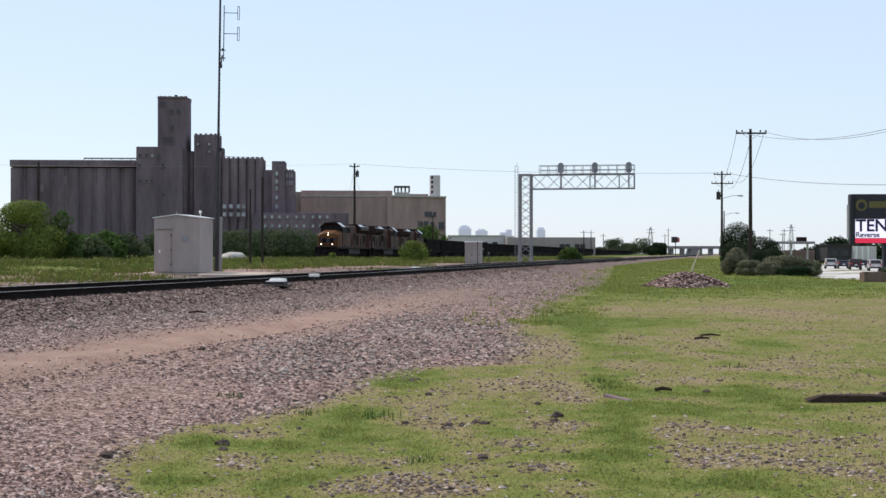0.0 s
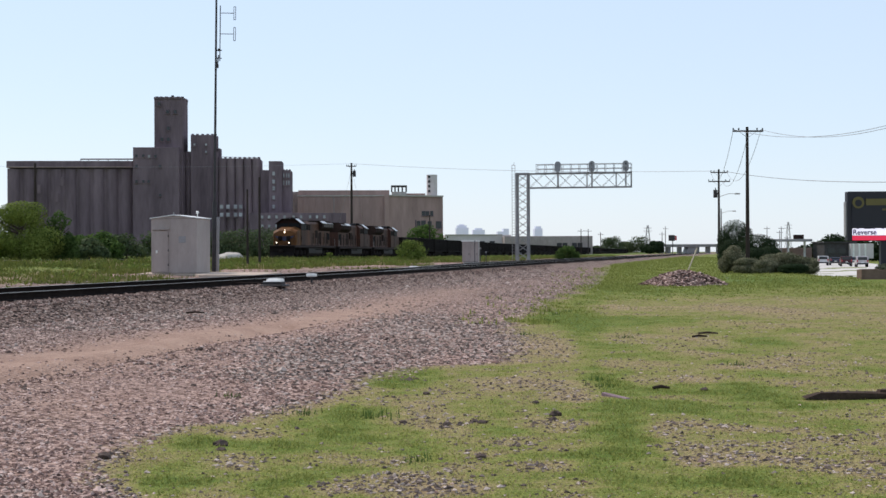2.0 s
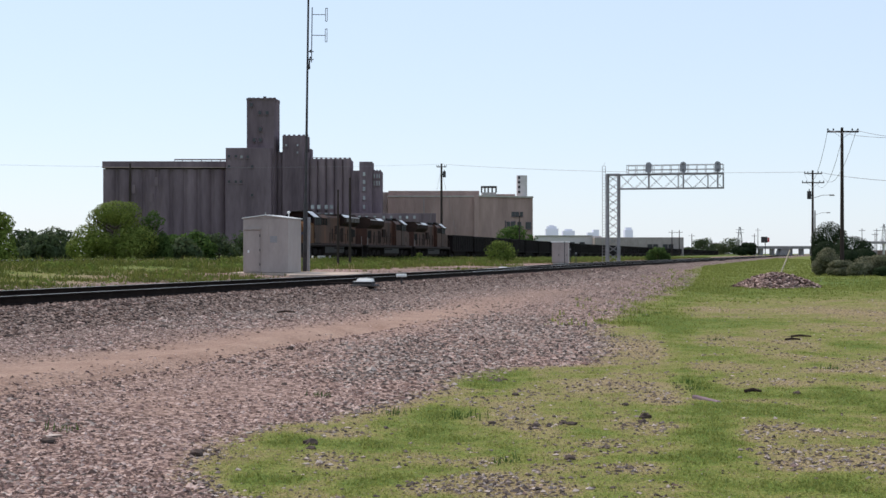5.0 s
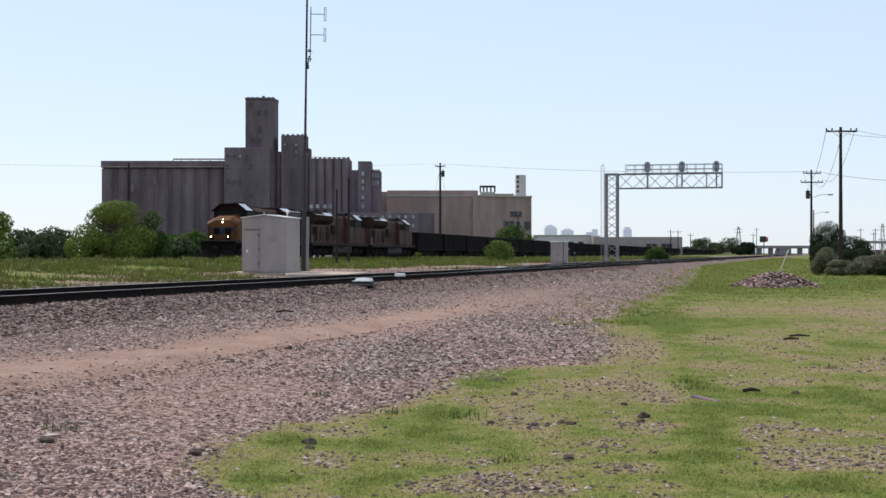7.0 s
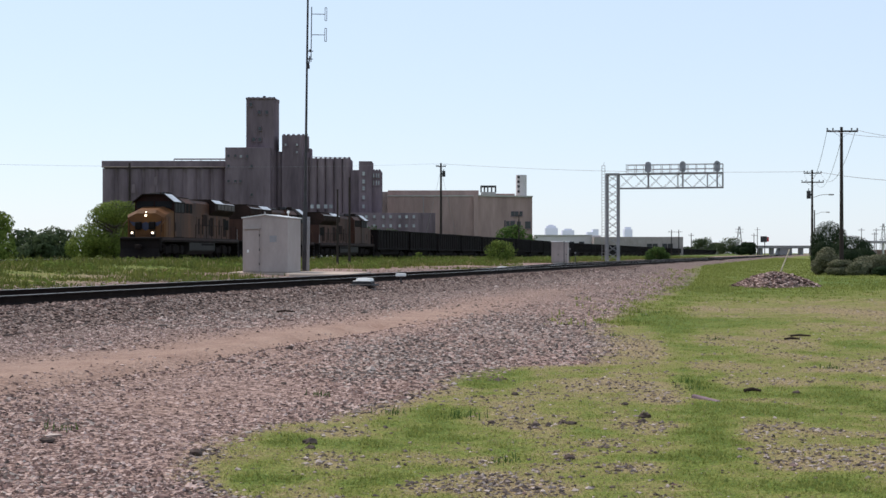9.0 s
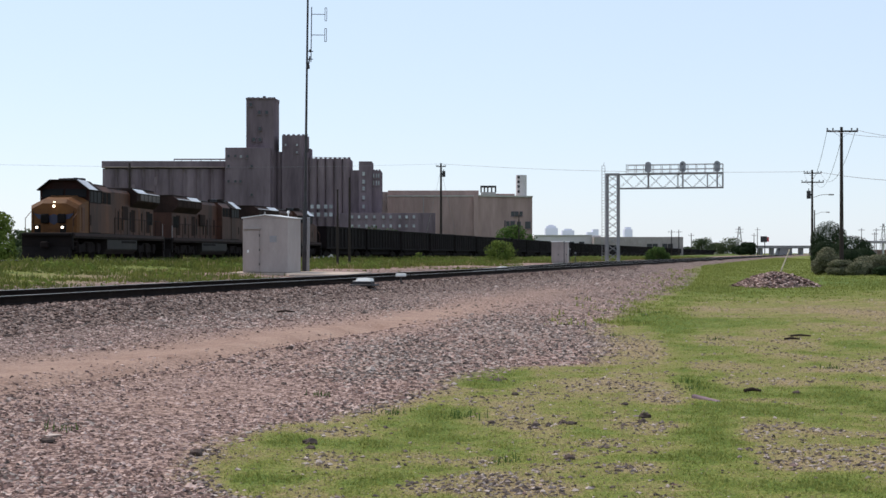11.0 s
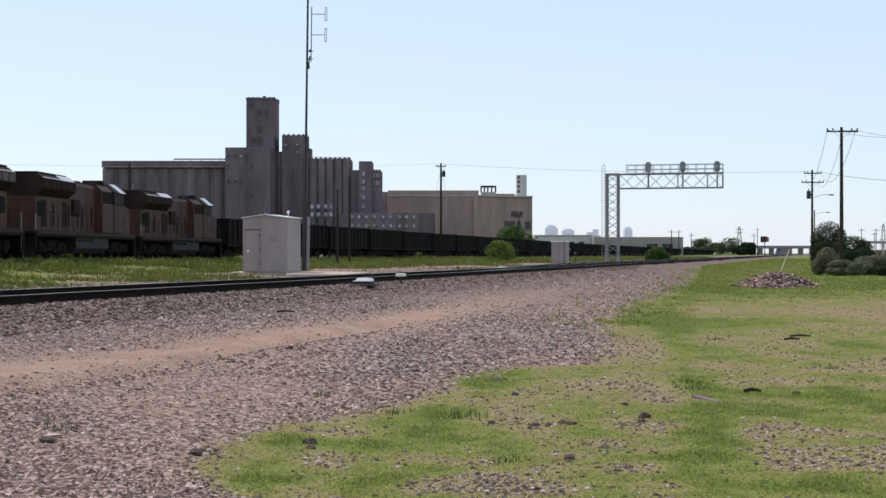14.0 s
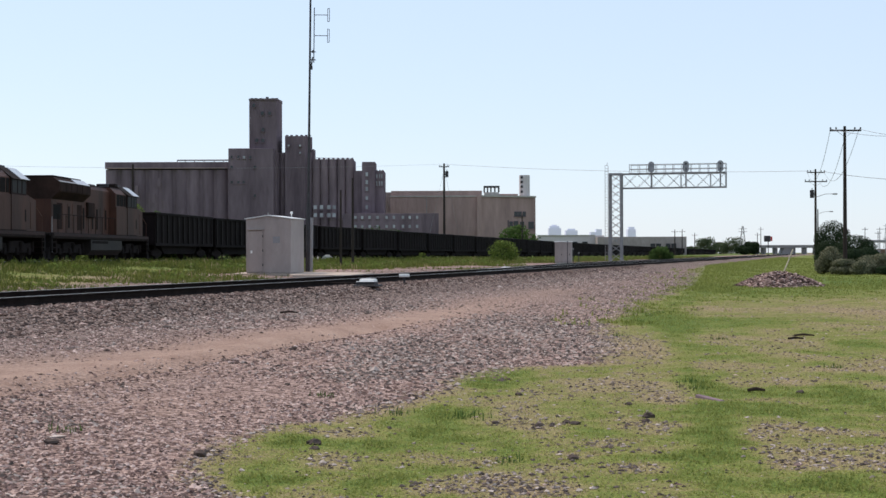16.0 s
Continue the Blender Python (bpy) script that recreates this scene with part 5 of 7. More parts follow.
def utility_pole(label, x, y, top, arms, r=0.16, transformer=0, lamps=()):
    """arms: (height, half length) of each cross-arm."""
    z0 = land1(x, y)
    U = thing("utility_pole", label, "utility pole", pose(x, y, z0), "utility poles")
    p = B()
    rod(p, (0, 0, -0.3), (0, 0, top - z0), r, r * 0.62, 12)
    part("pole", p, M_pole, U)
    for h, half in arms:
        z = h - z0
        a = boxed("cross_arm", (-half, -r - 0.12, z - 0.06), (half, -r + 0.02, z + 0.06), M_pole, U)
        for sx in (-1, 1):
            b = B()
            bar(b, (sx * half * 0.55, -r, z - 0.05), (0, -r, z - half * 0.42), 0.035, 0.02)
            part("arm_brace", b, M_galv, a)
            for q in (0.96, 0.6):
                i = B()
                rod(i, (sx * half * q, -r - 0.05, z + 0.06), (sx * half * q, -r - 0.05, z + 0.14), 0.03, seg=8)
                rod(i, (sx * half * q, -r - 0.05, z + 0.12), (sx * half * q, -r - 0.05, z + 0.24), 0.075, 0.045, 8)
                part("insulator", i, M_dark, a)
    if transformer:
        t = B()
        sx = -1 if transformer > 0 else 1
        z = abs(transformer) - z0
        rod(t, (sx * 0.42, -0.1, z - 0.45), (sx * 0.42, -0.1, z + 0.45), 0.24, seg=16)
        rod(t, (sx * 0.42, -0.1, z + 0.45), (sx * 0.42, -0.1, z + 0.7), 0.05, seg=8)
        box(t, (min(0, sx * 0.3), -0.08, z - 0.1), (max(0, sx * 0.3), 0.02, z + 0.1))
        part("transformer", t, M_dark, U, "grey can transformer")
    for h, reach in lamps:
        q = B()
        z = h - z0
        rod(q, (0, 0, z - 0.35), (reach * 0.5, 0, z), 0.03, seg=6)
        rod(q, (reach * 0.5, 0, z), (reach * 0.9, 0, z + 0.02), 0.03, seg=6)
        arm = part("lamp_arm", q, M_galv, U)
        l = B()
        box(l, (reach * 0.85, -0.14, z - 0.08), (reach * 1.12, 0.14, z + 0.08), 0.05)
        part("street_lamp_head", l, M_galv, arm)
    return U


def build_poles():
    xn, yn = 29.31, 112.0
    xf, yf = 41.69, 172.0
    utility_pole("tall dark wooden utility pole with one cross-arm and braces", xn, yn, 10.93, [(10.6, 1.15)], 0.17)
    utility_pole("wooden utility pole with two cross-arms, a transformer and street lamps", xf, yf, 11.05, [(10.67, 1.0), (9.64, 1.25)], 0.17,
                 8.24, [(8.24, 2.2)])
    utility_pole("distant wooden pole with a street lamp", 57.31, 235, 8.29, [], 0.13, 0, [(7.94, 2.1)])
    xm, ym = -0.42, 228.0
    utility_pole("dark wooden utility pole with a transformer behind the train", xm, ym, 15.13, [(14.62, 0.75)], 0.22, -13.52)
    utility_pole("thin dark wooden pole standing in the grass before the train", -7.83, 112, 6.35, [], 0.1)
    utility_pole("thin dark wooden pole between hut and branch track", -7.82, 126, 7.93, [], 0.12)
    utility_pole("dark wooden pole beside the leafy tree", -25.84, 125, 9.04, [], 0.14)
    utility_pole("short dark pole behind the coal cars", 14.83, 300, 9.12, [], 0.16)
    for px, top, d in ((1187, 407, 560), (1200, 407, 620), (1222, 413, 650), (1333, 413, 700), (1339, 403, 760)):
        utility_pole("distant utility pole on the skyline", (px - 784) / 2690 * d, d, 1.65 - (top - 448) / 2690 * d, [(1.65 - (top + 4 - 448) / 2690 * d, 1.3)], 0.22)
    # wires
    s = "thin grey overhead wire between poles"
    wire("overhead_wire", (xm, ym, 15.04), (xf, yf, 10.86), 0.5, s, 0.022)
    wire("overhead_wire", (xm, ym, 15.04), (-60.45, 150.0, 10.85), 0.6, s, 0.011)
    wire("overhead_wire", (xf + 0.9, yf, 10.79), (35.88, 95.0, 6.03), 0.4, s, 0.028)
    for k in (-1.05, 1.05):
        wire("overhead_wire", (xf + k * 0.9, yf, 10.73), (xn + k, yn, 10.73), 2.2, s, 0.018)
        wire("overhead_wire", (xn + k, yn, 10.73), (32.99, 80.0, 9.81), 1.2, s, 0.018)
    wire("overhead_wire", (xf + 0.4, yf, 9.64), (xn - 0.1, yn, 9.69), 1.6, s, 0.018)
    wire("guy_wire", (xm - 0.1, ym, 13.77), (xm - 3.2, ym + 14, 1.0), 0.0, "thin guy wire holding the pole", 0.015)
    wire("guy_wire", (xm + 0.1, ym, 13.77), (xm + 3.2, ym + 14, 1.0), 0.0, "thin guy wire holding the pole", 0.015)


build_poles()

# ---------------------------------------------------------------- grain elevator and its neighbours


def gx(px, d):
    return (px - 784) / 2690 * d


def gz(py, d):
    return 1.65 + (448 - py) / 2690 * d


def window_on(parent, x, y, z, w, h, material, name="window"):
    """A framed window on a wall that faces the camera."""
    wn_ = boxed(name, (x - w / 2, y - 0.12, z - h / 2), (x + w / 2, y + 0.1, z + h / 2), M_silo, parent)
    boxed("pane", (x - w / 2 + 0.15, y - 0.2, z - h / 2 + 0.15), (x + w / 2 - 0.15, y - 0.1, z + h / 2 - 0.15), material, wn_)
    boxed("sill", (x - w / 2 - 0.15, y - 0.35, z - h / 2 - 0.15), (x + w / 2 + 0.15, y - 0.1, z - h / 2), M_silo_lt, wn_)


def silo_row(parent, x0, x1, y, z1, n, material, seg=14):
    """A row of upright round bins whose fronts bulge from the wall."""
    w = (x1 - x0) / n
    for i in range(n):
        s = B()
        cx = x0 + w * (i + 0.5)
        rod(s, (cx, y + w * 0.40, 0), (cx, y + w * 0.40, z1), w * 0.5, seg=28)
        part("silo", s, material, parent)


def build_elevator():
    d = 570.0
    base = land1(gx(420, d), d)
    E = thing("grain_elevator", "huge abandoned grey concrete grain elevator with silos and a tall headhouse", "grain elevator", pose(0, 0, 0))
    # left annex
    xa, xb = gx(179, d), gx(397, d)
    annex = boxed("annex", (xa, d + 0.9, base), (xb, d + 26, gz(298, d)), M_silo, E)
    silo_row(annex, xa, xb, d + 0.2, gz(299, d), 9, M_silo)
    boxed("gallery", (xa, d - 0.7, gz(297, d)), (xb, d + 22, gz(285, d)), M_silo, E, bevel=0.1)
    # Paler than the walls: sun on the ledge's top is put into its colour.
    boxed("ledge", (xa, d - 0.95, gz(296.6, d)), (xb, d + 22, gz(295.2, d)), M_beige, E, "concrete ledge under the gallery, painted pale as a sunlit edge")
    cv = B()
    rod(cv, (gx(304, d), d + 3, gz(281, d)), (xb + 1, d + 3, gz(281, d)), 0.28)
    for px in (304, 318, 335, 352, 370, 386):
        rod(cv, (gx(px, d), d + 3, gz(286, d)), (gx(px, d), d + 3, gz(281, d)), 0.14)
    part("roof_pipe", cv, M_galv, E, "pale pipe along the roof")
    for px, py in ((277, 322), (237, 335), (268, 350)):
        boxed("vent_box", (gx(px, d) - 0.6, d - 3.0, gz(py + 7, d)), (gx(px, d) + 0.6, d - 2.0, gz(py - 8, d)), M_silo_lt, annex)
    # workhouse
    wx0, wx1 = gx(397, d), gx(477, d)
    yw = d - 6
    k = yw / d
    wh = boxed("workhouse", (wx0 * k, yw, base), (wx1 * k, d + 24, gz(263, d)), M_silo, E, "square workhouse block with small windows", 0.1)
    for px, py, lit in ((403, 276, 0), (415, 276, 0), (425, 277, 1), (436, 277, 0), (444, 294, 0), (403, 294, 0), (403, 321, 0), (415, 321, 0), (424, 321, 0), (444, 345, 0)):
        window_on(wh, gx(px, yw), yw, gz(py, yw), 1.1, 1.2, M_pane_lt if lit else M_glass)
    pk = B()
    for px in (405, 411, 418):
        box(pk, (gx(px, yw) - 0.5, yw + 1, gz(264, yw)), (gx(px, yw) + 0.5, yw + 2, gz(261, yw)))
    part("parapet_blocks", pk, M_silo, wh)
    # headhouse
    hh = B()
    extrude(hh, [(gx(435.5, d), d - 2), (gx(484, d), d - 2.6), (gx(492.5, d + 8), d + 8), (gx(492, d + 16), d + 16), (gx(437, d + 16), d + 16)], base, gz(177, d), "z")
    hh_ob = part("headhouse", hh, M_silo, E, "tall square concrete headhouse tower")
    cap = B()
    extrude(cap, [(gx(435, d), d - 2.4), (gx(484.4, d), d - 3.0), (gx(493.2, d + 8), d + 8), (gx(492.6, d + 16.4), d + 16.4), (gx(437, d + 16.4), d + 16.4)], gz(177, d), gz(174, d), "z")
    part("cornice", cap, M_silo, hh_ob)
    for px in (439, 446, 455, 466, 476, 483):
        boxed("roof_vent", (gx(px, d) - 0.5, d, gz(174, d)), (gx(px, d) + 0.5, d + 1, gz(172 if px != 466 else 170, d)), M_dark, hh_ob)
    for px, py in ((460, 229), (460, 248), (459, 200), (472, 200), (449, 248), (444, 186)):
        window_on(hh_ob, gx(px, d), d - 2.6, gz(py, d), 1.3, 1.5, M_glass)
    # second tower
    st = B()
    extrude(st, [(gx(498, d), d - 1), (gx(534, d), d - 2), (gx(543.5, d), d + 5), (gx(540, d), d + 14), (gx(498, d), d + 14)], base, gz(240, d), "z")
    st_ob = part("silo_tower", st, M_silo, E, "lower square tower over the silos")
    for px in (501, 509, 518, 527, 535, 541):
        boxed("roof_vent", (gx(px, d) - 0.45, d, gz(240, d)), (gx(px, d) + 0.45, d + 1, gz(237.5, d)), M_silo, st_ob)
    for px, py in ((505, 257), (525, 257), (525, 270)):
        window_on(st_ob, gx(px, d), d - 1.9, gz(py, d), 0.9, 1.0, M_pane_lt)
    boxed("stair_head", (gx(543, d), d + 3, base), (gx(547.5, d), d + 10, gz(262, d)), M_silo, E)
    # right silo block
    blk = boxed("silo_block", (gx(476, d), d + 1.3, base), (gx(619, d), d + 14, gz(282, d)), M_silo, E)
    silo_row(blk, gx(476, d), gx(545, d), d + 0.5, gz(268.5, d), 6, M_silo)
    silo_row(blk, gx(545, d), gx(619, d), d + 0.3, gz(280.5, d), 5, M_silo_lt)
    for i in range(9):
        px = 549 + i * 8.4
        boxed("roof_vent", (gx(px, d) - 0.4, d + 1, gz(281, d)), (gx(px, d) + 0.4, d + 2, gz(278, d)), M_silo, blk)
    rl = B()
    rod(rl, (gx(548, d), d + 2, gz(277.5, d)), (gx(617, d), d + 2, gz(279, d)), 0.1, seg=6)
    part("roof_rail", rl, M_galv, blk)
    for px in (552, 563, 576, 585):
        for py in (366, 380):
            window_on(blk, gx(px, d), d - 2.4, gz(py, d), 1.5, 1.7, M_pane_lt)
    # end block with its stair tower
    eb = boxed("end_block", (gx(619, d), d + 1, base), (gx(657, d), d + 18, gz(301, d)), M_silo, E, "", 0.05)
    stt = boxed("stair_tower", (gx(634, d), d - 1.5, base), (gx(657, d), d + 12, gz(286, d)), M_silo, E, "", 0.05)
    for py in (308, 322, 334, 350, 366, 383):
        window_on(stt, gx(642.5, d), d - 1.5, gz(py, d), 1.2, 1.7, M_pane_lt)
    e2 = boxed("end_wing", (gx(657, d), d, base), (gx(672.5, d), d + 16, gz(301.5, d)), M_silo, E, "", 0.05)
    for px in (660, 665, 669):
        for py in (311, 324):
            window_on(e2, gx(px, d), d, gz(py, d), 0.7, 1.9, M_pane_lt)
    for px in (660, 665, 670):
        boxed("roof_vent", (gx(px, d) - 0.3, d + 1, gz(301.5, d)), (gx(px, d) + 0.3, d + 2, gz(299.8, d)), M_silo, e2)
    # low wing with pale windows
    y2 = d - 12.0
    lw = boxed("low_wing", (gx(600, y2), y2, base), (gx(769, y2), y2 + 10, gz(377, y2)), M_silo, E, "low grey wing with a row of pale windows", 0.05)
    for px in (622, 634, 647, 661, 677, 690, 706, 718, 731):
        for py in (384, 400):
            window_on(lw, gx(px, y2), y2, gz(py, y2), 1.15, 1.35, M_pane_lt)


build_elevator()


def build_warehouse():
    d = 600.0
    base = land1(gx(800, d), d)
    W = thing("storage_building", "large stained beige concrete storage building with a flat roof", "building", pose(0, 0, 0))
    boxed("rear_block", (gx(670, d), d + 6, base), (gx(700, d), d + 30, gz(338.5, d)), M_hut, W, "paler rear block", 0.05)
    m = boxed("main_block", (gx(684, d), d, base), (gx(846, d), d + 34, gz(347, d)), M_beige, W, "", 0.05)
    boxed("roof_band", (gx(685, d), d + 1.2, gz(347, d)), (gx(846, d), d + 34, gz(337, d)), M_beige, W, "set-back upper storey", 0.05)
    boxed("coping", (gx(683.5, d), d - 0.3, gz(348, d)), (gx(846, d), d + 1.5, gz(346, d)), M_concrete, m)
    for i in range(8):
        px = 696 + i * 20
        boxed("pilaster", (gx(px, d) - 0.35, d - 0.25, base), (gx(px, d) + 0.35, d + 0.02, gz(348.2, d)), M_beige, m)
    e = B()
    extrude(e, [(gx(841, d), d - 1.5), (gx(943, d), d + 9), (gx(943, d), d + 34), (gx(841, d), d + 34)], base, gz(348, d), "z")
    east = part("east_block", e, M_beige, W, "angled end block with dark openings")
    c = B()
    extrude(c, [(gx(840.5, d), d - 2.1), (gx(944, d), d + 8.4), (gx(944, d), d + 34), (gx(840.5, d), d + 34)], gz(348, d), gz(345.5, d), "z")
    part("coping", c, M_concrete, east)
    boxed("corner_pilaster", (gx(841, d) - 0.9, d - 2.3, base), (gx(841, d) + 0.9, d - 0.4, gz(346, d)), M_beige, east)
    boxed("penthouse", (gx(872, d), d + 12, gz(346, d)), (gx(912, d), d + 28, gz(341, d)), M_beige, W)
    for px, py, w, h in ((907, 378, 1.7, 2.0), (914, 378, 1.7, 2.0), (922, 378, 1.4, 2.0), (893, 397, 0.5, 3.4), (898, 397, 1.6, 2.6), (906, 397, 2.4, 2.9), (918, 398, 1.8, 2.9), (933, 398, 3.2, 2.9)):
        y = d - 1.5 + (px - 841) / 102 * 10.5
        window_on(east, gx(px, d), y - 0.15, gz(py, d), w, h, M_glass, "opening")
    # open steel frame on the roof
    fr = boxed("roof_box", (gx(851, d), d + 6, gz(346, d)), (gx(877, d), d + 12, gz(339, d)), M_concrete, W)
    f = B()
    for px in (851, 857, 863, 870, 877):
        for yy in (d + 6.2, d + 11.8):
            box(f, (gx(px, d) - 0.22, yy - 0.2, gz(339, d)), (gx(px, d) + 0.22, yy + 0.2, gz(328.5, d)))
    box(f, (gx(850, d), d + 5.6, gz(330, d)), (gx(878, d), d + 12.4, gz(327.5, d)))
    part("frame_canopy", f, M_dark, fr, "dark open frame with a flat top")
    # pale round tower
    T = B()
    rod(T, (gx(924.5, d), d + 14, base), (gx(924.5, d), d + 14, gz(307, d)), 2.15, seg=24)
    tw = part("round_tower", T, M_shed, W, "pale round concrete tower with a line of dark openings")
    for py in (311, 319.5, 328, 337):
        boxed("opening", (gx(919.5, d) - 0.55, d + 12.0, gz(py + 2.2, d)), (gx(919.5, d) + 0.55, d + 13.6, gz(py - 2.2, d)), M_dark, tw)
    lt = B()
    rod(lt, (gx(748, d), d - 2, base), (gx(748, d), d - 2, gz(351, d)), 0.16, seg=8)
    rod(lt, (gx(748, d), d - 2, gz(351, d)), (gx(745, d), d - 2, gz(350, d)), 0.14, seg=8)
    part("lamp_post", lt, M_galv, W)


build_warehouse()

# ---------------------------------------------------------------- distance

# Air haze put into the towers' pale blue colour and a faint glow.
M_haze = mat("far_tower_haze_glow", (0.50, 0.53, 0.61), (0.47, 0.50, 0.58), 0.02, 0.2, 0.9, 0, 0, 0.03, emit=0.36)


def build_distance():
    d = 4000.0
    def tower(label, pieces):
        T = thing("skyscraper", label, "building", pose(0, 0, 0), "far downtown towers")
        for i, (a, b, top) in enumerate(pieces):
            boxed("tower_block", (gx(a, d), d + 5 * i, -5), (gx(b, d), d + 40 - 5 * i, gz(top, d)), M_haze, T)
    tower("far bluish downtown tower with a stepped top", [(964, 986, 404), (966, 983, 400), (970, 979, 398)])
    tower("far bluish downtown block", [(994, 1015, 408), (998, 1011, 405)])
    tower("far low bluish downtown block", [(1038, 1048, 411)])
    tower("far slim bluish downtown tower", [(1048, 1058, 406)])
    tower("far bluish downtown tower", [(1104, 1118, 406), (1106, 1116, 402)])
    d = 760.0
    S = thing("warehouse", "long low pale industrial shed beyond the coal cars", "building", pose(0, 0, 0))
    boxed("west_wall", (gx(944, d), d, -0.5), (gx(1062, d), d + 30, gz(417, d)), M_shed, S, bevel=0.1)
    boxed("east_wall", (gx(1046, d), d - 12, -0.5), (gx(1201, d), d + 18, gz(420, d)), M_hut, S, "grey end hall", 0.1)
    boxed("roof_edge", (gx(944, d), d - 0.4, gz(418, d)), (gx(1046, d), d, gz(416, d)), M_concrete, S)
    for px in (958, 975, 1010, 1028):
        boxed("loading_door", (gx(px, d) - 1.3, d - 0.3, -0.3), (gx(px, d) + 1.3, d, gz(428, d)), M_dark, S)
    for px in (1148, 1158, 1175, 1185):
        boxed("loading_door", (gx(px, d - 12) - 1.2, d - 12.3, -0.3), (gx(px, d - 12) + 1.2, d - 12, gz(432, d)), M_dark, S)
    # overpass
    d = 900.0
    O = thing("overpass", "distant concrete road overpass on pillars", "bridge", pose(0, 0, 0))
    boxed("deck", (gx(1325, d), d, gz(440, d)), (gx(1480, d), d + 14, gz(436.5, d)), M_galv, O)
    boxed("parapet", (gx(1325, d), d - 0.3, gz(436.5, d)), (gx(1480, d), d, gz(435, d)), M_galv, O)
    for px in (1336, 1348, 1368, 1384, 1400, 1420, 1440):
        boxed("pillar", (gx(px, d) - 0.8, d + 3, -0.5), (gx(px, d) + 0.8, d + 10, gz(440, d)), M_galv, O)
    b = B()
    extrude(b, [(gx(1376, d), -0.5), (gx(1398, d), -0.5), (gx(1396, d), gz(440, d)), (gx(1381, d), gz(440, d))], d + 1, d + 12, "y")
    part("abutment", b, M_galv, O)
    # lattice transmission towers and a sign on a post
    for px, top, dd in ((1307, 401, 1100), (1502 + 60, 396, 1200)):
        T = thing("transmission_tower", "distant steel lattice transmission tower", "pylon", pose(gx(px, dd), dd, 0), "pylons")
        b = B()
        h = gz(top, dd)
        for sx in (-1, 1):
            for sy in (-1, 1):
                bar(b, (sx * 2.6, sy * 2.6, 0), (sx * 0.4, sy * 0.4, h), 0.25, 0.25)
        for k in range(6):
            za, zb = h * k / 6, h * (k + 1) / 6
            wa, wb = 2.6 - 2.2 * k / 6, 2.6 - 2.2 * (k + 1) / 6
            bar(b, (-wa, -wa, za), (wb, -wb, zb), 0.16, 0.16)
            bar(b, (wa, -wa, za), (-wb, -wb, zb), 0.16, 0.16)
        part("lattice", b, M_galv, T)
        for z in (0.8, 0.9):
            boxed("tower_arm", (-3, -0.15, h * z - 0.15), (3, 0.15, h * z + 0.15), M_galv, T)
    dd = 700.0
    R = thing("road_sign", "distant square advertising sign on a post", "sign", pose(gx(1352, dd), dd, 0))
    b = B()
    rod(b, (0, 0, 0), (0, 0, gz(428, dd)), 0.2)
    part("post", b, M_dark, R)
    boxed("panel", (-1.9, -0.2, gz(429, dd)), (1.0, 0.2, gz(418.5, dd)), M_dark, R)
    boxed("side_panel", (1.1, -0.15, gz(428, dd)), (1.9, 0.15, gz(420, dd)), M_red, R)
    # street side clutter, far off
    dd = 330.0
    for px, top in ((1385, 412), (1399, 422), (1388, 405), (1362, 405)):
        x = 93.51 + (px - 1385) / 2690 * dd
        P = thing("light_pole", "distant thin pole by the street", "pole", pose(x, dd, 0), "distant poles")
        b = B()
        rod(b, (0, 0, 0), (0, 0, gz(top - 1, dd)), 0.12, 0.08)
        part("shaft", b, M_galv, P)
        boxed("cross_piece", (-0.7, -0.08, gz(top + 3, dd)), (0.7, 0.08, gz(top + 2, dd)), M_galv, P)
    G = thing("filling_station", "distant grey canopy and low buildings by the street", "building", pose(104.08, 360, 0))
    boxed("canopy", (-6, -3, 3.9), (5, 3, 4.5), M_galv, G, bevel=0.05)
    for sx in (-5, 0, 4):
        boxed("canopy_post", (sx - 0.2, -0.2, -0.2), (sx + 0.2, 0.2, 3.9), M_white, G)
    boxed("shop", (-4, 4, -0.2), (7, 12, 2.4), M_beige, G, bevel=0.05)
    boxed("roof_sign", (2.5, 3.9, 4.4), (5.0, 4.3, 5.6), M_wing, G)
    H = thing("street_building", "distant dark street-front building with a pale porch", "building", pose(114.0, 350, 0))
    boxed("hall", (-4.2, 0, -0.2), (3.2, 9, 3.5), M_dark, H, bevel=0.05)
    boxed("porch", (1.6, -1.5, -0.2), (7.0, 7, 3.3), M_shed, H, bevel=0.05)
    boxed("roof", (-4.5, -0.4, 3.5), (3.5, 9.4, 3.8), M_dark, H)
    for sx in (-2.6, 0):
        boxed("window", (sx - 0.9, -0.1, 0.9), (sx + 0.9, 0.05, 2.3), M_glass, H)
    for sx in (2.2, 3.6, 5.0):
        boxed("porch_column", (sx - 0.2, -1.7, -0.2), (sx + 0.2, -1.4, 3.3), M_white, H)


build_distance()

# ---------------------------------------------------------------- street, cars and the electronic sign


def street_xy(s, c):
    """A point s metres down the street and c metres to its far side."""
    return 8.0 + c + 0.253 * s, s


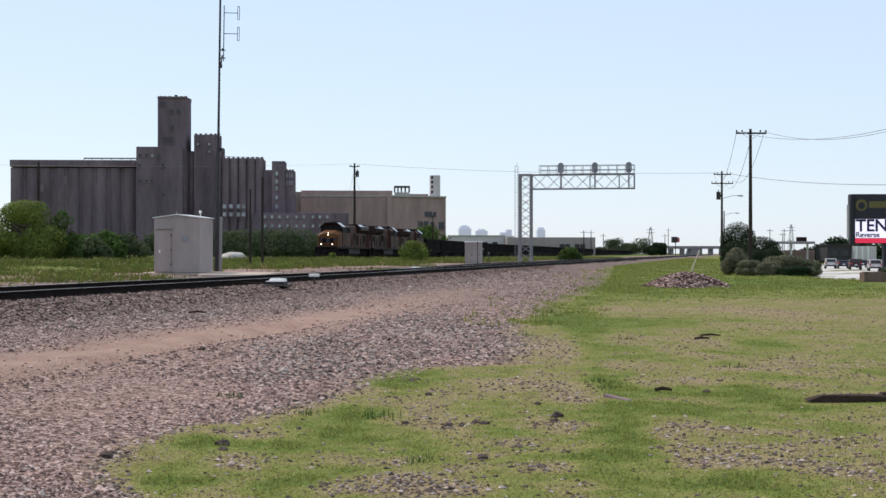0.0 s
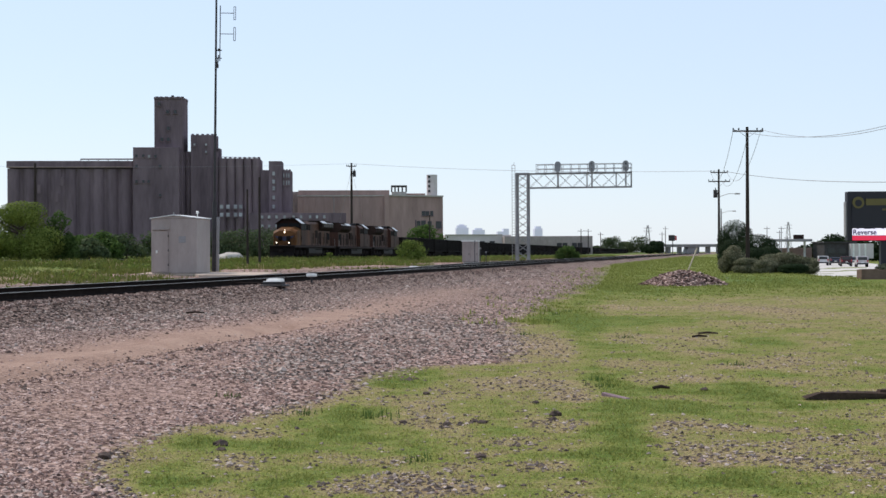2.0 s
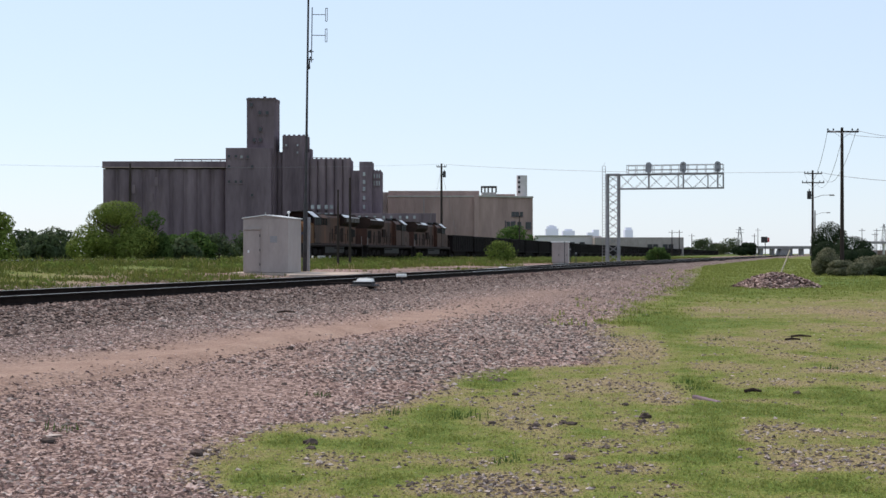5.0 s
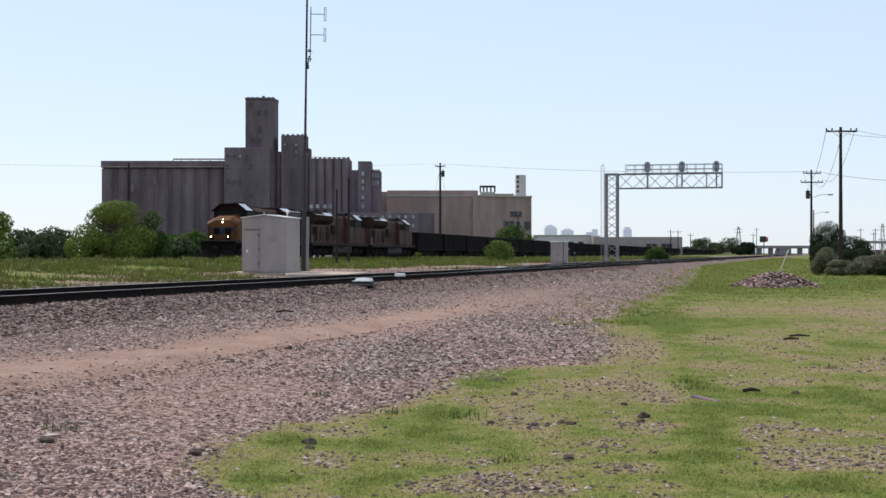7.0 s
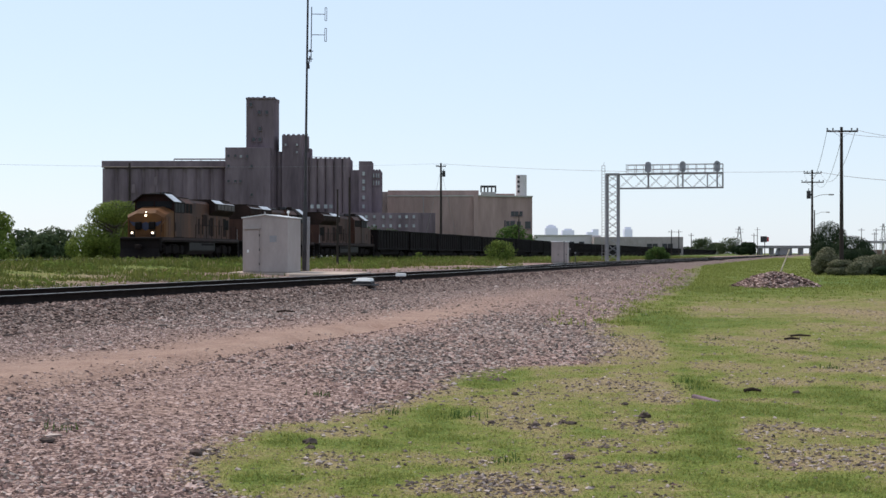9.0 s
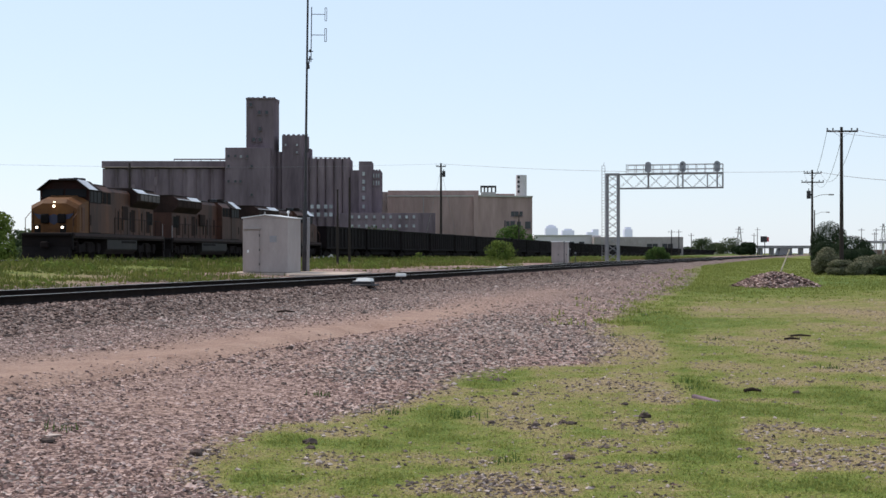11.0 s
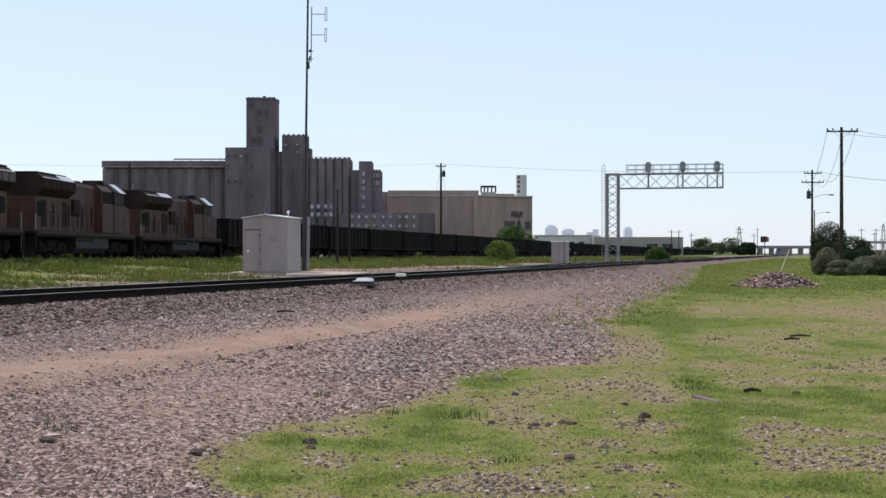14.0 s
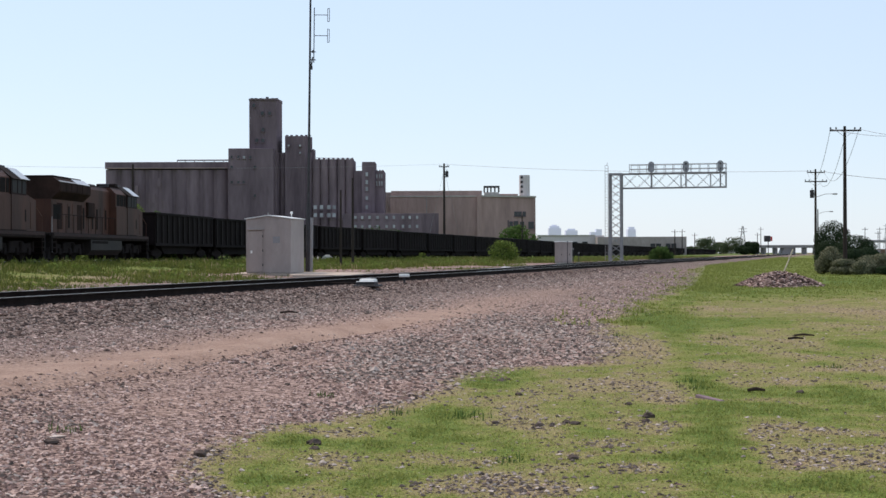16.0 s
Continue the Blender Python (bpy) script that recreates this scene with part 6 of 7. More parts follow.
def build_street():
    v, f = [], []
    for s in range(100, 341, 10):
        for c in (0.0, 20.0):
            x, y = street_xy(s, c)
            v.append((x, y, land1(x, y) + 0.03))
    for i in range(len(v) // 2 - 1):
        f.append((2 * i, 2 * i + 1, 2 * i + 3, 2 * i + 2))
    ob = raw_mesh("road", v, f, M_road)
    sol = ob.modifiers.new("thickness", "SOLIDIFY")
    sol.thickness, sol.offset = 0.1, -1
    tagged(ob, "pale concrete street running away beside the grass", "road", kind="structure")
    kv, kf = [], []
    for s in range(100, 341, 10):
        for c, h in ((-0.3, -0.05), (-0.3, 0.08), (0.0, 0.08), (0.0, -0.05)):
            x, y = street_xy(s, c)
            kv.append((x, y, land1(x, y) + h + 0.03))
    for i in range(len(kv) // 4 - 1):
        for j in range(4):
            a, b = 4 * i + j, 4 * i + (j + 1) % 4
            kf.append((a, b, b + 4, a + 4))
    tagged(raw_mesh("kerb", kv, kf, M_concrete), "low pale concrete kerb along the street", "kerb", kind="structure")


M_road = mat("pale_concrete_paving", (0.55, 0.53, 0.50), (0.46, 0.44, 0.42), 0.3, 6, 0.85, 0, 0.1, 0.08)
build_street()


def street_car(label, paint, suv=True, pickup=False):
    """A car that faces +y, its middle on the road at the origin."""
    C = thing("car", label, "car", group="cars on the street")
    h = 1.72 if suv else 1.45
    if pickup:
        prof = [(-2.7, 0.45), (2.7, 0.45), (2.7, 0.95), (1.7, 1.08), (1.1, h), (-0.4, h), (-0.7, 1.08), (-2.7, 1.08)]
    elif suv:
        prof = [(-2.35, 0.42), (2.35, 0.42), (2.35, 0.9), (1.35, 1.05), (0.6, h), (-1.9, h), (-2.3, 1.1)]
    else:
        prof = [(-2.3, 0.38), (2.3, 0.38), (2.3, 0.75), (1.2, 0.95), (0.4, h), (-1.1, h), (-1.8, 1.0), (-2.3, 0.95)]
    b = B()
    extrude(b, prof, -0.92, 0.92)
    bmesh.ops.bevel(b, geom=[e for e in b.edges], offset=0.07, segments=2, affect="EDGES")
    body = part("body", b, paint, C)
    g = B()
    zc, zt = 1.12, h - 0.1
    back = -2.33 if suv else -1.6
    if pickup:
        back = -0.75
    box(g, (-0.72, back - 0.0, zc), (0.72, back + 0.25, zt), 0.03)
    part("rear_window", g, M_glass, body)
    for sx in (-1, 1):
        s = B()
        box(s, (sx * 0.9, -1.5 if not pickup else -0.3, 1.1), (sx * 0.935, 0.6, h - 0.14), 0.02)
        part("side_window", s, M_glass, body)
        boxed("tail_light", (sx * 0.78 - 0.1, prof[0][0] - 0.03, 0.85), (sx * 0.78 + 0.1, prof[0][0] + 0.1, 1.12), M_red, body)
    boxed("bumper", (-0.88, prof[0][0] - 0.1, 0.42), (0.88, prof[0][0] + 0.05, 0.66), M_dark, body, bevel=0.04)
    boxed("number_plate", (-0.22, prof[0][0] - 0.115, 0.7), (0.22, prof[0][0] + 0.01, 0.82), M_white, body)
    for sx in (-1, 1):
        for y in (-1.45, 1.45):
            w = B()
            rod(w, (sx * 0.72, y, 0.35), (sx * 0.93, y, 0.35), 0.35, seg=18)
            t = part("wheel", w, M_black, C)
            rim = B()
            rod(rim, (sx * 0.86, y, 0.35), (sx * 0.94, y, 0.35), 0.2, seg=12)
            part("rim", rim, M_galv, t)
    return C


M_carwhite = mat("white_car_paint", (0.55, 0.54, 0.54), None, 1, 6, 0.3, 0, 0, 0.04)
M_carred = mat("dark_red_car_paint", (0.06, 0.014, 0.018), None, 1, 6, 0.25, 0, 0, 0.06)
M_cardark = mat("dark_blue_car_paint", (0.03, 0.035, 0.06), None, 1, 6, 0.25, 0, 0, 0.06)
M_carpink = mat("silver_car_paint", (0.52, 0.46, 0.47), None, 1, 6, 0.3, 0.2, 0, 0.05)
CARS = []
for lab, pm_, suv, pk, s_at, c_at, v in (
        ("white sport utility car driving down the street", M_carwhite, True, False, 255, 8.0, 7.0),
        ("dark blue saloon car on the street", M_cardark, False, False, 258, 10.4, 7.0),
        ("dark red sport utility car on the street", M_carred, True, False, 240, 11.1, 7.0),
        ("dark pickup truck on the street", M_cardark, False, True, 270, 14.7, 7.0),
        ("pale silver sport utility car following on the street", M_carpink, True, False, 222, 12.6, 9.0)):
    CARS.append((street_car(lab, pm_, suv, pk), s_at, c_at, v))


def car_pose(s, c):
    x, y = street_xy(s, c)
    return Matrix.Translation((x, y, land1(x, y) + 0.03)) @ Matrix.Rotation(-math.atan(0.253), 4, "Z")


def led_text(body, parent, x, z, size, material, y):
    cu = bpy.data.curves.new("lettering", "FONT")
    cu.body, cu.size, cu.extrude, cu.offset = body, size, 0.006, 0.022 * size
    cu.materials.append(material)
    ob = new("lettering", cu)
    ob.parent = parent
    ob.matrix_basis = Matrix.Translation((x, y, z)) @ Matrix.Rotation(math.pi / 2, 4, "X")
    return ob


M_led_white = mat("lit_white_display", (0.85, 0.84, 0.98), None, 1, 40, 0.5, 0, 0, 0.03, emit=0.75)
M_led_red = mat("lit_red_display", (0.75, 0.03, 0.08), None, 1, 40, 0.5, 0, 0, 0.03, emit=0.6)
M_led_ink = mat("dark_display_letters", (0.02, 0.015, 0.08), None, 1, 40, 0.5, 0, 0, 0.05)
M_sign_case = mat("dark_sign_case", (0.02, 0.018, 0.028), None, 1, 20, 0.5, 0, 0.02, 0.1)
M_gold = mat("dull_gold_lettering", (0.15, 0.12, 0.04), None, 2, 20, 0.5, 0.1, 0, 0.1)
M_brown = mat("brown_brick_planter", (0.20, 0.14, 0.11), (0.13, 0.09, 0.07), 2, 12, 0.9, 0, 0.3, 0.2)


def build_sign():
    d = 87.0
    x0 = 28.66
    S = thing("electronic_sign", "dark roadside electronic message sign with a lit display", "sign", pose(x0, d, 0, 0, 0, -6))
    zb, zt, w = 2.22, 5.1, 4.6
    case = boxed("case", (0, 0, zb), (w, 0.7, zt), M_sign_case, S, bevel=0.04)
    boxed("side_trim", (-0.08, 0.1, zb + 0.3), (0.0, 0.6, zt - 0.6), M_galv, case)
    disp = boxed("display", (0.28, -0.03, 2.54), (w - 0.1, 0.0, 3.64), M_led_white, case, "lit white message display")
    boxed("red_band", (0.28, -0.035, 2.25), (w - 0.1, 0.0, 2.52), M_led_red, case, "lit red display band")
    led_text("TEN", disp, 0.3, 2.94, 0.98, M_led_ink, -0.045)
    led_text("Reverse", disp, 0.3, 2.59, 0.42, M_led_ink, -0.045)
    # Added dark sheet, slid down in place of the display's light going out.
    wipe_sheet = boxed("display_wipe", (0.26, -0.075, 0.0), (w - 0.08, -0.06, 1.41), M_sign_case, case, "added dark sheet that slides down as the display goes dark")
    e = B()
    rod(e, (0.62, -0.1, 4.45), (0.62, 0.02, 4.45), 0.34, seg=20)
    em = part("emblem", e, M_gold, case, "dull gold round emblem")
    e = B()
    rod(e, (0.62, -0.11, 4.42), (0.62, 0.0, 4.42), 0.2, seg=16)
    part("emblem_centre", e, M_sign_case, em)
    boxed("name_bar", (1.05, -0.09, 4.29), (3.6, 0.01, 4.67), M_gold, case, "dull gold bar of lettering")
    boxed("small_name_bar", (2.0, -0.09, 3.99), (3.6, 0.01, 4.09), M_gold, case)
    boxed("post", (1.95, 0.1, -0.3), (2.6, 0.6, zb), M_sign_case, S, bevel=0.03)
    P = thing("planter", "low brown brick planter with dry plants under the sign", "planter", pose(x0 + 0.6, d - 1.0, land1(x0, d), 0, 0, -6))
    for y0 in (-0.5, 1.5):
        boxed("wall", (0, y0, -0.1), (5.4, y0 + 0.25, 0.55), M_brown, P, bevel=0.02)
    for a in (0, 5.15):
        boxed("end_wall", (a, -0.25, -0.1), (a + 0.25, 1.5, 0.552), M_brown, P, bevel=0.02)
    boxed("corner_block", (-0.25, -0.6, -0.1), (0.75, 0.0, 0.6), M_brown, P, "", 0.02)
    boxed("soil", (0.25, -0.25, 0.0), (5.15, 1.5, 0.45), M_tie, P)
    leaf_mesh("plants", [(1.4 + i * 0.9, 0.6, 0.62, 0.6, 0.5, 0.26) for i in range(4)], 900, 0.1, M_leaf_grey, P, 7)
    return wipe_sheet


DISPLAY_WIPE = build_sign()

# ---------------------------------------------------------------- foreground


def stone_cloud(name, pts, sizes, material, seed, parent=None, flat=0.5):
    """Angular stones, each a lopsided six-cornered lump, at pts with the given half sizes."""
    rg = np.random.default_rng(seed)
    n = len(pts)
    octa = np.array([(1, 0, 0), (-1, 0, 0), (0, 1, 0), (0, -1, 0), (0, 0, 1), (0, 0, -1)], float)
    tri = np.array([(0, 2, 4), (2, 1, 4), (1, 3, 4), (3, 0, 4), (2, 0, 5), (1, 2, 5), (3, 1, 5), (0, 3, 5)])
    v = octa[None] * (0.65 + 0.7 * rg.random((n, 6, 1))) + 0.35 * rg.normal(size=(n, 6, 3)) * 0.6
    a = rg.random(n) * 6.283
    ca, sa = np.cos(a)[:, None], np.sin(a)[:, None]
    v = np.stack([v[..., 0] * ca - v[..., 1] * sa, v[..., 0] * sa + v[..., 1] * ca, v[..., 2] * flat], -1)
    v = v * np.asarray(sizes)[:, None, None] + np.asarray(pts)[:, None, :]
    f = (tri[None] + 6 * np.arange(n)[:, None, None]).reshape(-1, 3)
    return raw_mesh(name, v.reshape(-1, 3).tolist(), f.tolist(), material, parent)


def scatter(n, seed, ymin, ymax, half_angle=20.0, power=1.0):
    """Points in a wedge of ground before the camera, denser near it."""
    rg = np.random.default_rng(seed)
    r = ymin * (ymax / ymin) ** (rg.random(n) ** power)
    a = np.radians(rg.uniform(-half_angle - 1.0, half_angle + 3.5, n))
    return r * np.sin(a), r * np.cos(a), rg


def patchy(x, y, scale, off):
    return np.array([noise.noise((a * scale, b * scale, off)) for a, b in zip(x, y)])


def build_gravel():
    x, y, rg = scatter(230000, 3, 9.0, 110.0)
    g, s, b = covers(x, y)
    n = (x - MAIN_P.x) * MAIN_N.x + (y - MAIN_P.y) * MAIN_N.y
    edge = patchy(x, y, 0.8, 2.0) * 0.2
    zone = 0.45 * patchy(x, y, 0.3, 8.0) + 0.3 * patchy(x, y, 0.9, 4.0) + spots(x, y, DRIFTS)
    keep = (g + edge + 0.15 * rg.normal(size=len(x)) < 0.55) & (1.1 * s + rg.random(len(x)) * 0.85 + edge < 1.02) & (n < 10)
    keep &= ~((n > -0.15) & (n < 1.65) & (rg.random(len(x)) < 0.5))
    keep &= (n < 3.2) | (rg.random(len(x)) < 0.45)
    keep &= rg.random(len(x)) < np.clip(1.0 + 1.1 * zone, 0.4, 1.0)
    x, y, n, sandy, zone = x[keep], y[keep], n[keep], s[keep], zone[keep]
    size = (0.008 + 0.019 * rg.random(len(x)) ** 2.0) * (1 + y / 60)
    size[rg.random(len(x)) < 0.006] *= 2.0
    size = size * np.clip(1.0 + 0.5 * zone, 0.55, 1.15)
    z = land(x, y) + size * 0.05
    dark = (zone + 0.25 * rg.normal(size=len(x)) > 0.27) & (sandy < 0.35) | (y > 34) & (rg.random(len(x)) < 0.6)
    pts = np.stack([x, y, z], 1)
    tagged(stone_cloud("ballast_gravel", pts[~dark], size[~dark], M_stone, 5), "loose angular grey and pinkish ballast stones", "gravel", kind="stuff")
    tagged(stone_cloud("dark_gravel", pts[dark], size[dark] * 1.1, M_stone_grey, 15), "coarser dark grey ballast stones in drifts", "gravel", kind="stuff")
    # dark stones along the rut, in place of the shade on its edge
    m = 5200
    yr = rg.uniform(14.0, 29.0, m)
    xr = np.interp(yr, [p[1] for p in RUT_LINE], [p[0] for p in RUT_LINE]) + 0.1 + 0.11 * rg.normal(size=m)
    tagged(stone_cloud("rut_shade_stones", np.stack([xr, yr, land(xr, yr) + 0.004], 1), 0.012 + 0.016 * rg.random(m) ** 2, M_stone_dark, 16), "dark stones standing in for the shade along a wheel rut", "gravel", kind="stuff")
    # the ballast shoulder of the main track
    m = 26000
    sv = -16 + 110 * rg.random(m) ** 1.8
    nv = rg.uniform(-2.6, 3.0, m)
    keep = ~((nv > -0.1) & (nv < 1.6) & (rg.random(m) < 0.6))
    sv, nv = sv[keep], nv[keep]
    x, y = MAIN_P.x + MAIN_D.x * sv + MAIN_N.x * nv, MAIN_P.y + MAIN_D.y * sv + MAIN_N.y * nv
    size = 0.03 + 0.035 * rg.random(len(x)) ** 2
    tagged(stone_cloud("track_ballast", np.stack([x, y, land(x, y) + 0.01], 1), size, M_stone_dark, 6), "dark angular ballast stones around the sleepers", "gravel", kind="stuff")
    # scattered stones in the grass
    x, y, rg = scatter(95000, 8, 9.0, 60.0)
    g, s, b = covers(x, y)
    keep = (g > 0.4) & (b + 0.16 * rg.normal(size=len(x)) > 0.6)
    x, y = x[keep], y[keep]
    size = 0.009 + 0.02 * rg.random(len(x)) ** 2.5
    tagged(stone_cloud("stray_gravel", np.stack([x, y, land(x, y) + size * 0.2], 1), size, M_stone_grey, 9), "small stones strewn through the bare patches of grass", "gravel", kind="stuff")


build_gravel()


def blades(name, x, y, h, width, material, seed, label, lean=0.5, per=5):
    """Tufts of bent grass blades."""
    rg = np.random.default_rng(seed)
    x, y, h = np.repeat(x, per), np.repeat(y, per), np.repeat(h, per)
    k = len(x)
    x = x + rg.normal(size=k) * (h * 0.45 + 0.03)
    y = y + rg.normal(size=k) * (h * 0.45 + 0.03)
    z = land(x, y) - 0.005
    hh = h * (0.5 + 0.8 * rg.random(k))
    a = rg.random(k) * 6.283
    w = np.repeat(width * np.ones(len(x) // per), per) * (0.6 + 0.8 * rg.random(k))
    dx, dy = np.cos(a), np.sin(a)
    lx, ly = -dy * hh * lean * rg.normal(size=k), dx * hh * lean * rg.normal(size=k)
    p = np.stack([
        np.stack([x - dx * w, y - dy * w, z], 1), np.stack([x + dx * w, y + dy * w, z], 1),
        np.stack([x + dx * w * 0.7 + lx * 0.4, y + dy * w * 0.7 + ly * 0.4, z + hh * 0.6], 1),
        np.stack([x - dx * w * 0.7 + lx * 0.4, y - dy * w * 0.7 + ly * 0.4, z + hh * 0.6], 1),
        np.stack([x + lx, y + ly, z + hh], 1)], 1).reshape(-1, 3)
    i = 5 * np.arange(k)
    faces = np.stack([i, i + 1, i + 2, i + 3], 1).tolist() + np.stack([i + 3, i + 2, i + 4], 1).tolist()
    return tagged(raw_mesh(name, p.tolist(), faces, material), label, "grass", kind="stuff")


def build_grass():
    x, y, rg = scatter(120000, 21, 9.0, 75.0, power=0.85)
    g, s, b = covers(x, y)
    n = (x - MAIN_P.x) * MAIN_N.x + (y - MAIN_P.y) * MAIN_N.y
    lawn = (g + 0.12 * rg.normal(size=len(x)) > 0.55) & (n < -3.0)
    tall = 0.05 * np.clip(0.25 - b, 0, 0.25)
    wear = b + 0.16 * rg.normal(size=len(x)) + 0.2 * patchy(x, y, 4.0, 5.0)
    keep = lawn & (wear < 0.2)
    h = (0.008 + 0.014 * rg.random(len(x)) ** 1.5) * (1 + y / 60) + tall
    blades("lush_grass", x[keep], y[keep], h[keep], 0.006, M_grass_green, 22, "short fresh green grass in patches", 0.9)
    keep = lawn & (wear >= 0.2) & (wear < 0.48) & (rg.random(len(x)) < 0.7)
    blades("grass", x[keep], y[keep], h[keep] * 0.85, 0.006, M_grass, 28, "short yellowish green grass in patches", 1.0, 4)
    keep = lawn & (wear >= 0.4) & (wear < 0.8) & (rg.random(len(x)) < 0.45)
    blades("dry_grass", x[keep], y[keep], 0.01 + 0.016 * rg.random(int(keep.sum())), 0.005, M_straw, 23, "short dry straw-coloured grass", 1.2, 4)
    # grass edge by the far end of the gravel and round the stone pile
    k = 42000
    yy = 44 + 340 * rg.random(k) ** 1.7
    xx = np.interp(yy, EDGE_Y, EDGE_X) + 0.5 + rg.random(k) ** 1.4 * (4 + 0.16 * yy)
    nn = (xx - MAIN_P.x) * MAIN_N.x + (yy - MAIN_P.y) * MAIN_N.y
    ok = (nn < -3.2) & (xx < 7.3 + 0.253 * yy)
    lush = smoothstep(46, 72, yy + 22 * patchy(xx, yy, 0.11, 6.0))
    ok &= rg.random(k) < lush * (0.55 + 0.9 * patchy(xx, yy, 0.3, 2.0))
    xx, yy = xx[ok], yy[ok]
    blades("tall_grass", xx, yy, 0.025 + 0.08 * rg.random(len(xx)) ** 2.5 * lush[ok] + 0.0004 * yy, 0.012 * (1 + yy / 100), M_grass_green, 24, "taller green grass around the stone pile and pole", 0.35, 4)
    # ragged weeds along the far edge of the gravel
    k = 3200
    yy = 34 + 95 * rg.random(k) ** 1.3
    xx = np.interp(yy, EDGE_Y, EDGE_X) + (0.25 + 0.013 * yy) * (rg.normal(size=k) + 0.7)
    ok = patchy(xx, yy, 0.9, 14.0) + 0.15 * rg.normal(size=k) > 0.12
    xx, yy = xx[ok], yy[ok]
    blades("edge_weeds", xx, yy, 0.03 + 0.13 * rg.random(len(xx)) ** 2.5, 0.010 * (1 + yy / 80), M_grass_green, 33, "ragged green weeds along the edge of the gravel", 0.6, 5)
    # tall grass between the two lines
    k = 115000
    sv, nv = -6 + 330 * rg.random(k) ** 1.7, 4.0 + 34 * rg.random(k) ** 0.8
    xx, yy = MAIN_P.x + MAIN_D.x * sv + MAIN_N.x * nv, MAIN_P.y + MAIN_D.y * sv + MAIN_N.y * nv
    off = xx - np.interp(yy, YG, XG)
    pt = patchy(xx, yy, 0.16, 9.0)
    hut = np.hypot(xx - -8.2, (yy - 74.6) * 1.2)
    hut = np.minimum(hut, np.hypot((xx - -5.12) * 1.3, (yy - 71.0) * 0.8))
    ok = (off > 2.6) & (1.9 * pt + 0.2 * rg.normal(size=k) + 0.13 * np.clip(nv + 6.5 * smoothstep(70, 54, yy) - 13.5, -8, 3) > 0.08) & (hut > 2.9)
    xx, yy, nv = xx[ok], yy[ok], nv[ok]
    pt = pt[ok]
    h = (0.05 + 0.2 * rg.random(len(xx)) ** 1.8) * np.clip(0.45 + (nv - 4) / 14, 0.4, 1.15) * (1 + 0.8 * pt) + 0.11 * smoothstep(7, 3, off[ok]) * (1 + smoothstep(110, 130, yy))
    tint = patchy(xx, yy, 0.35, 12.0) + 0.4 * rg.normal(size=len(xx))
    for name, pick, material, seed, lab in (("meadow_grass", tint < 0.05, M_grass_lush, 25, "tall green grass and weeds between the tracks"),
                                            ("bright_meadow_grass", (tint >= 0.05) & (tint < 0.8), M_grass_mid, 29, "paler fresh grass between the tracks"),
                                            ("dry_meadow_grass", tint >= 0.8, M_straw, 30, "dry seeding grass stems between the tracks")):
        blades(name, xx[pick], yy[pick], h[pick], 0.017 * (1 + yy[pick] / 160), material, seed, lab, 0.75, 4)
    # broad-leaved weeds among the meadow grass
    pick = rg.choice(len(xx), 420)
    bl = [(float(xx[i]), float(yy[i]), land1(xx[i], yy[i]) + 0.16, 0.28 + 0.2 * rg.random(), 0.3, 0.16 + 0.12 * rg.random()) for i in pick]
    tagged(leaf_mesh("meadow_weeds", bl, 16000, 0.07, M_leaf_bright, None, 27), "clumps of broad-leaved green weeds between the tracks", "weeds", kind="stuff")
    # weeds
    pts = [(0.11, 15.3, 0.0), (0.21, 15.4, -0.01), (-0.55, 15.6, -0.01), (3.07, 18.6, -0.02), (3.19, 19.4, -0.02), (5.16, 39.0, 0.03), (5.73, 41.0, 0.0), (3.36, 30.0, 0.04),
           (4.5, 36.0, 0.02), (5.19, 29.0, 0.01), (5.51, 21.6, -0.01), (0.5, 12.2, -0.0), (-1.43, 17.2, 0.0), (-3.36, 13.4, -0.0)]
    wx, wy = np.array([p[0] for p in pts]), np.array([p[1] for p in pts])
    wx, wy = np.repeat(wx, 9), np.repeat(wy, 9)
    wx, wy = wx + rg.normal(size=len(wx)) * 0.06, wy + rg.normal(size=len(wy)) * 0.08
    blades("weeds", wx, wy, 0.03 + 0.07 * rg.random(len(wx)), 0.006, M_leaf_mid, 26, "small dark green weeds standing in the gravel and grass", 0.4, 4)


build_grass()


def rock(label, x, y, r, seed, flat=0.65, material=None):
    rg = random.Random(seed)
    b = B()
    bmesh.ops.create_icosphere(b, subdivisions=2, radius=r)
    off = rg.uniform(0, 50)
    for v in b.verts:
        k = 1 + 0.55 * noise.noise(v.co / r * 1.3 + Vector((off, 0, 0)))
        v.co = Vector((v.co.x * k * 1.25, v.co.y * k, v.co.z * k * flat))
    ob = link_mesh("rock", b, material or M_stone)
    r *= 0.85
    ob.matrix_basis = pose(x, y, land1(x, y) + r * flat * 0.35, 0, 0, rg.uniform(0, 360))
    return tagged(ob, label, "rock", "loose rocks")


M_rock_dark = mat("dark_rock", (0.125, 0.095, 0.082), (0.07, 0.053, 0.047), 6, 40, 0.9, 0, 0.3, 0.25)


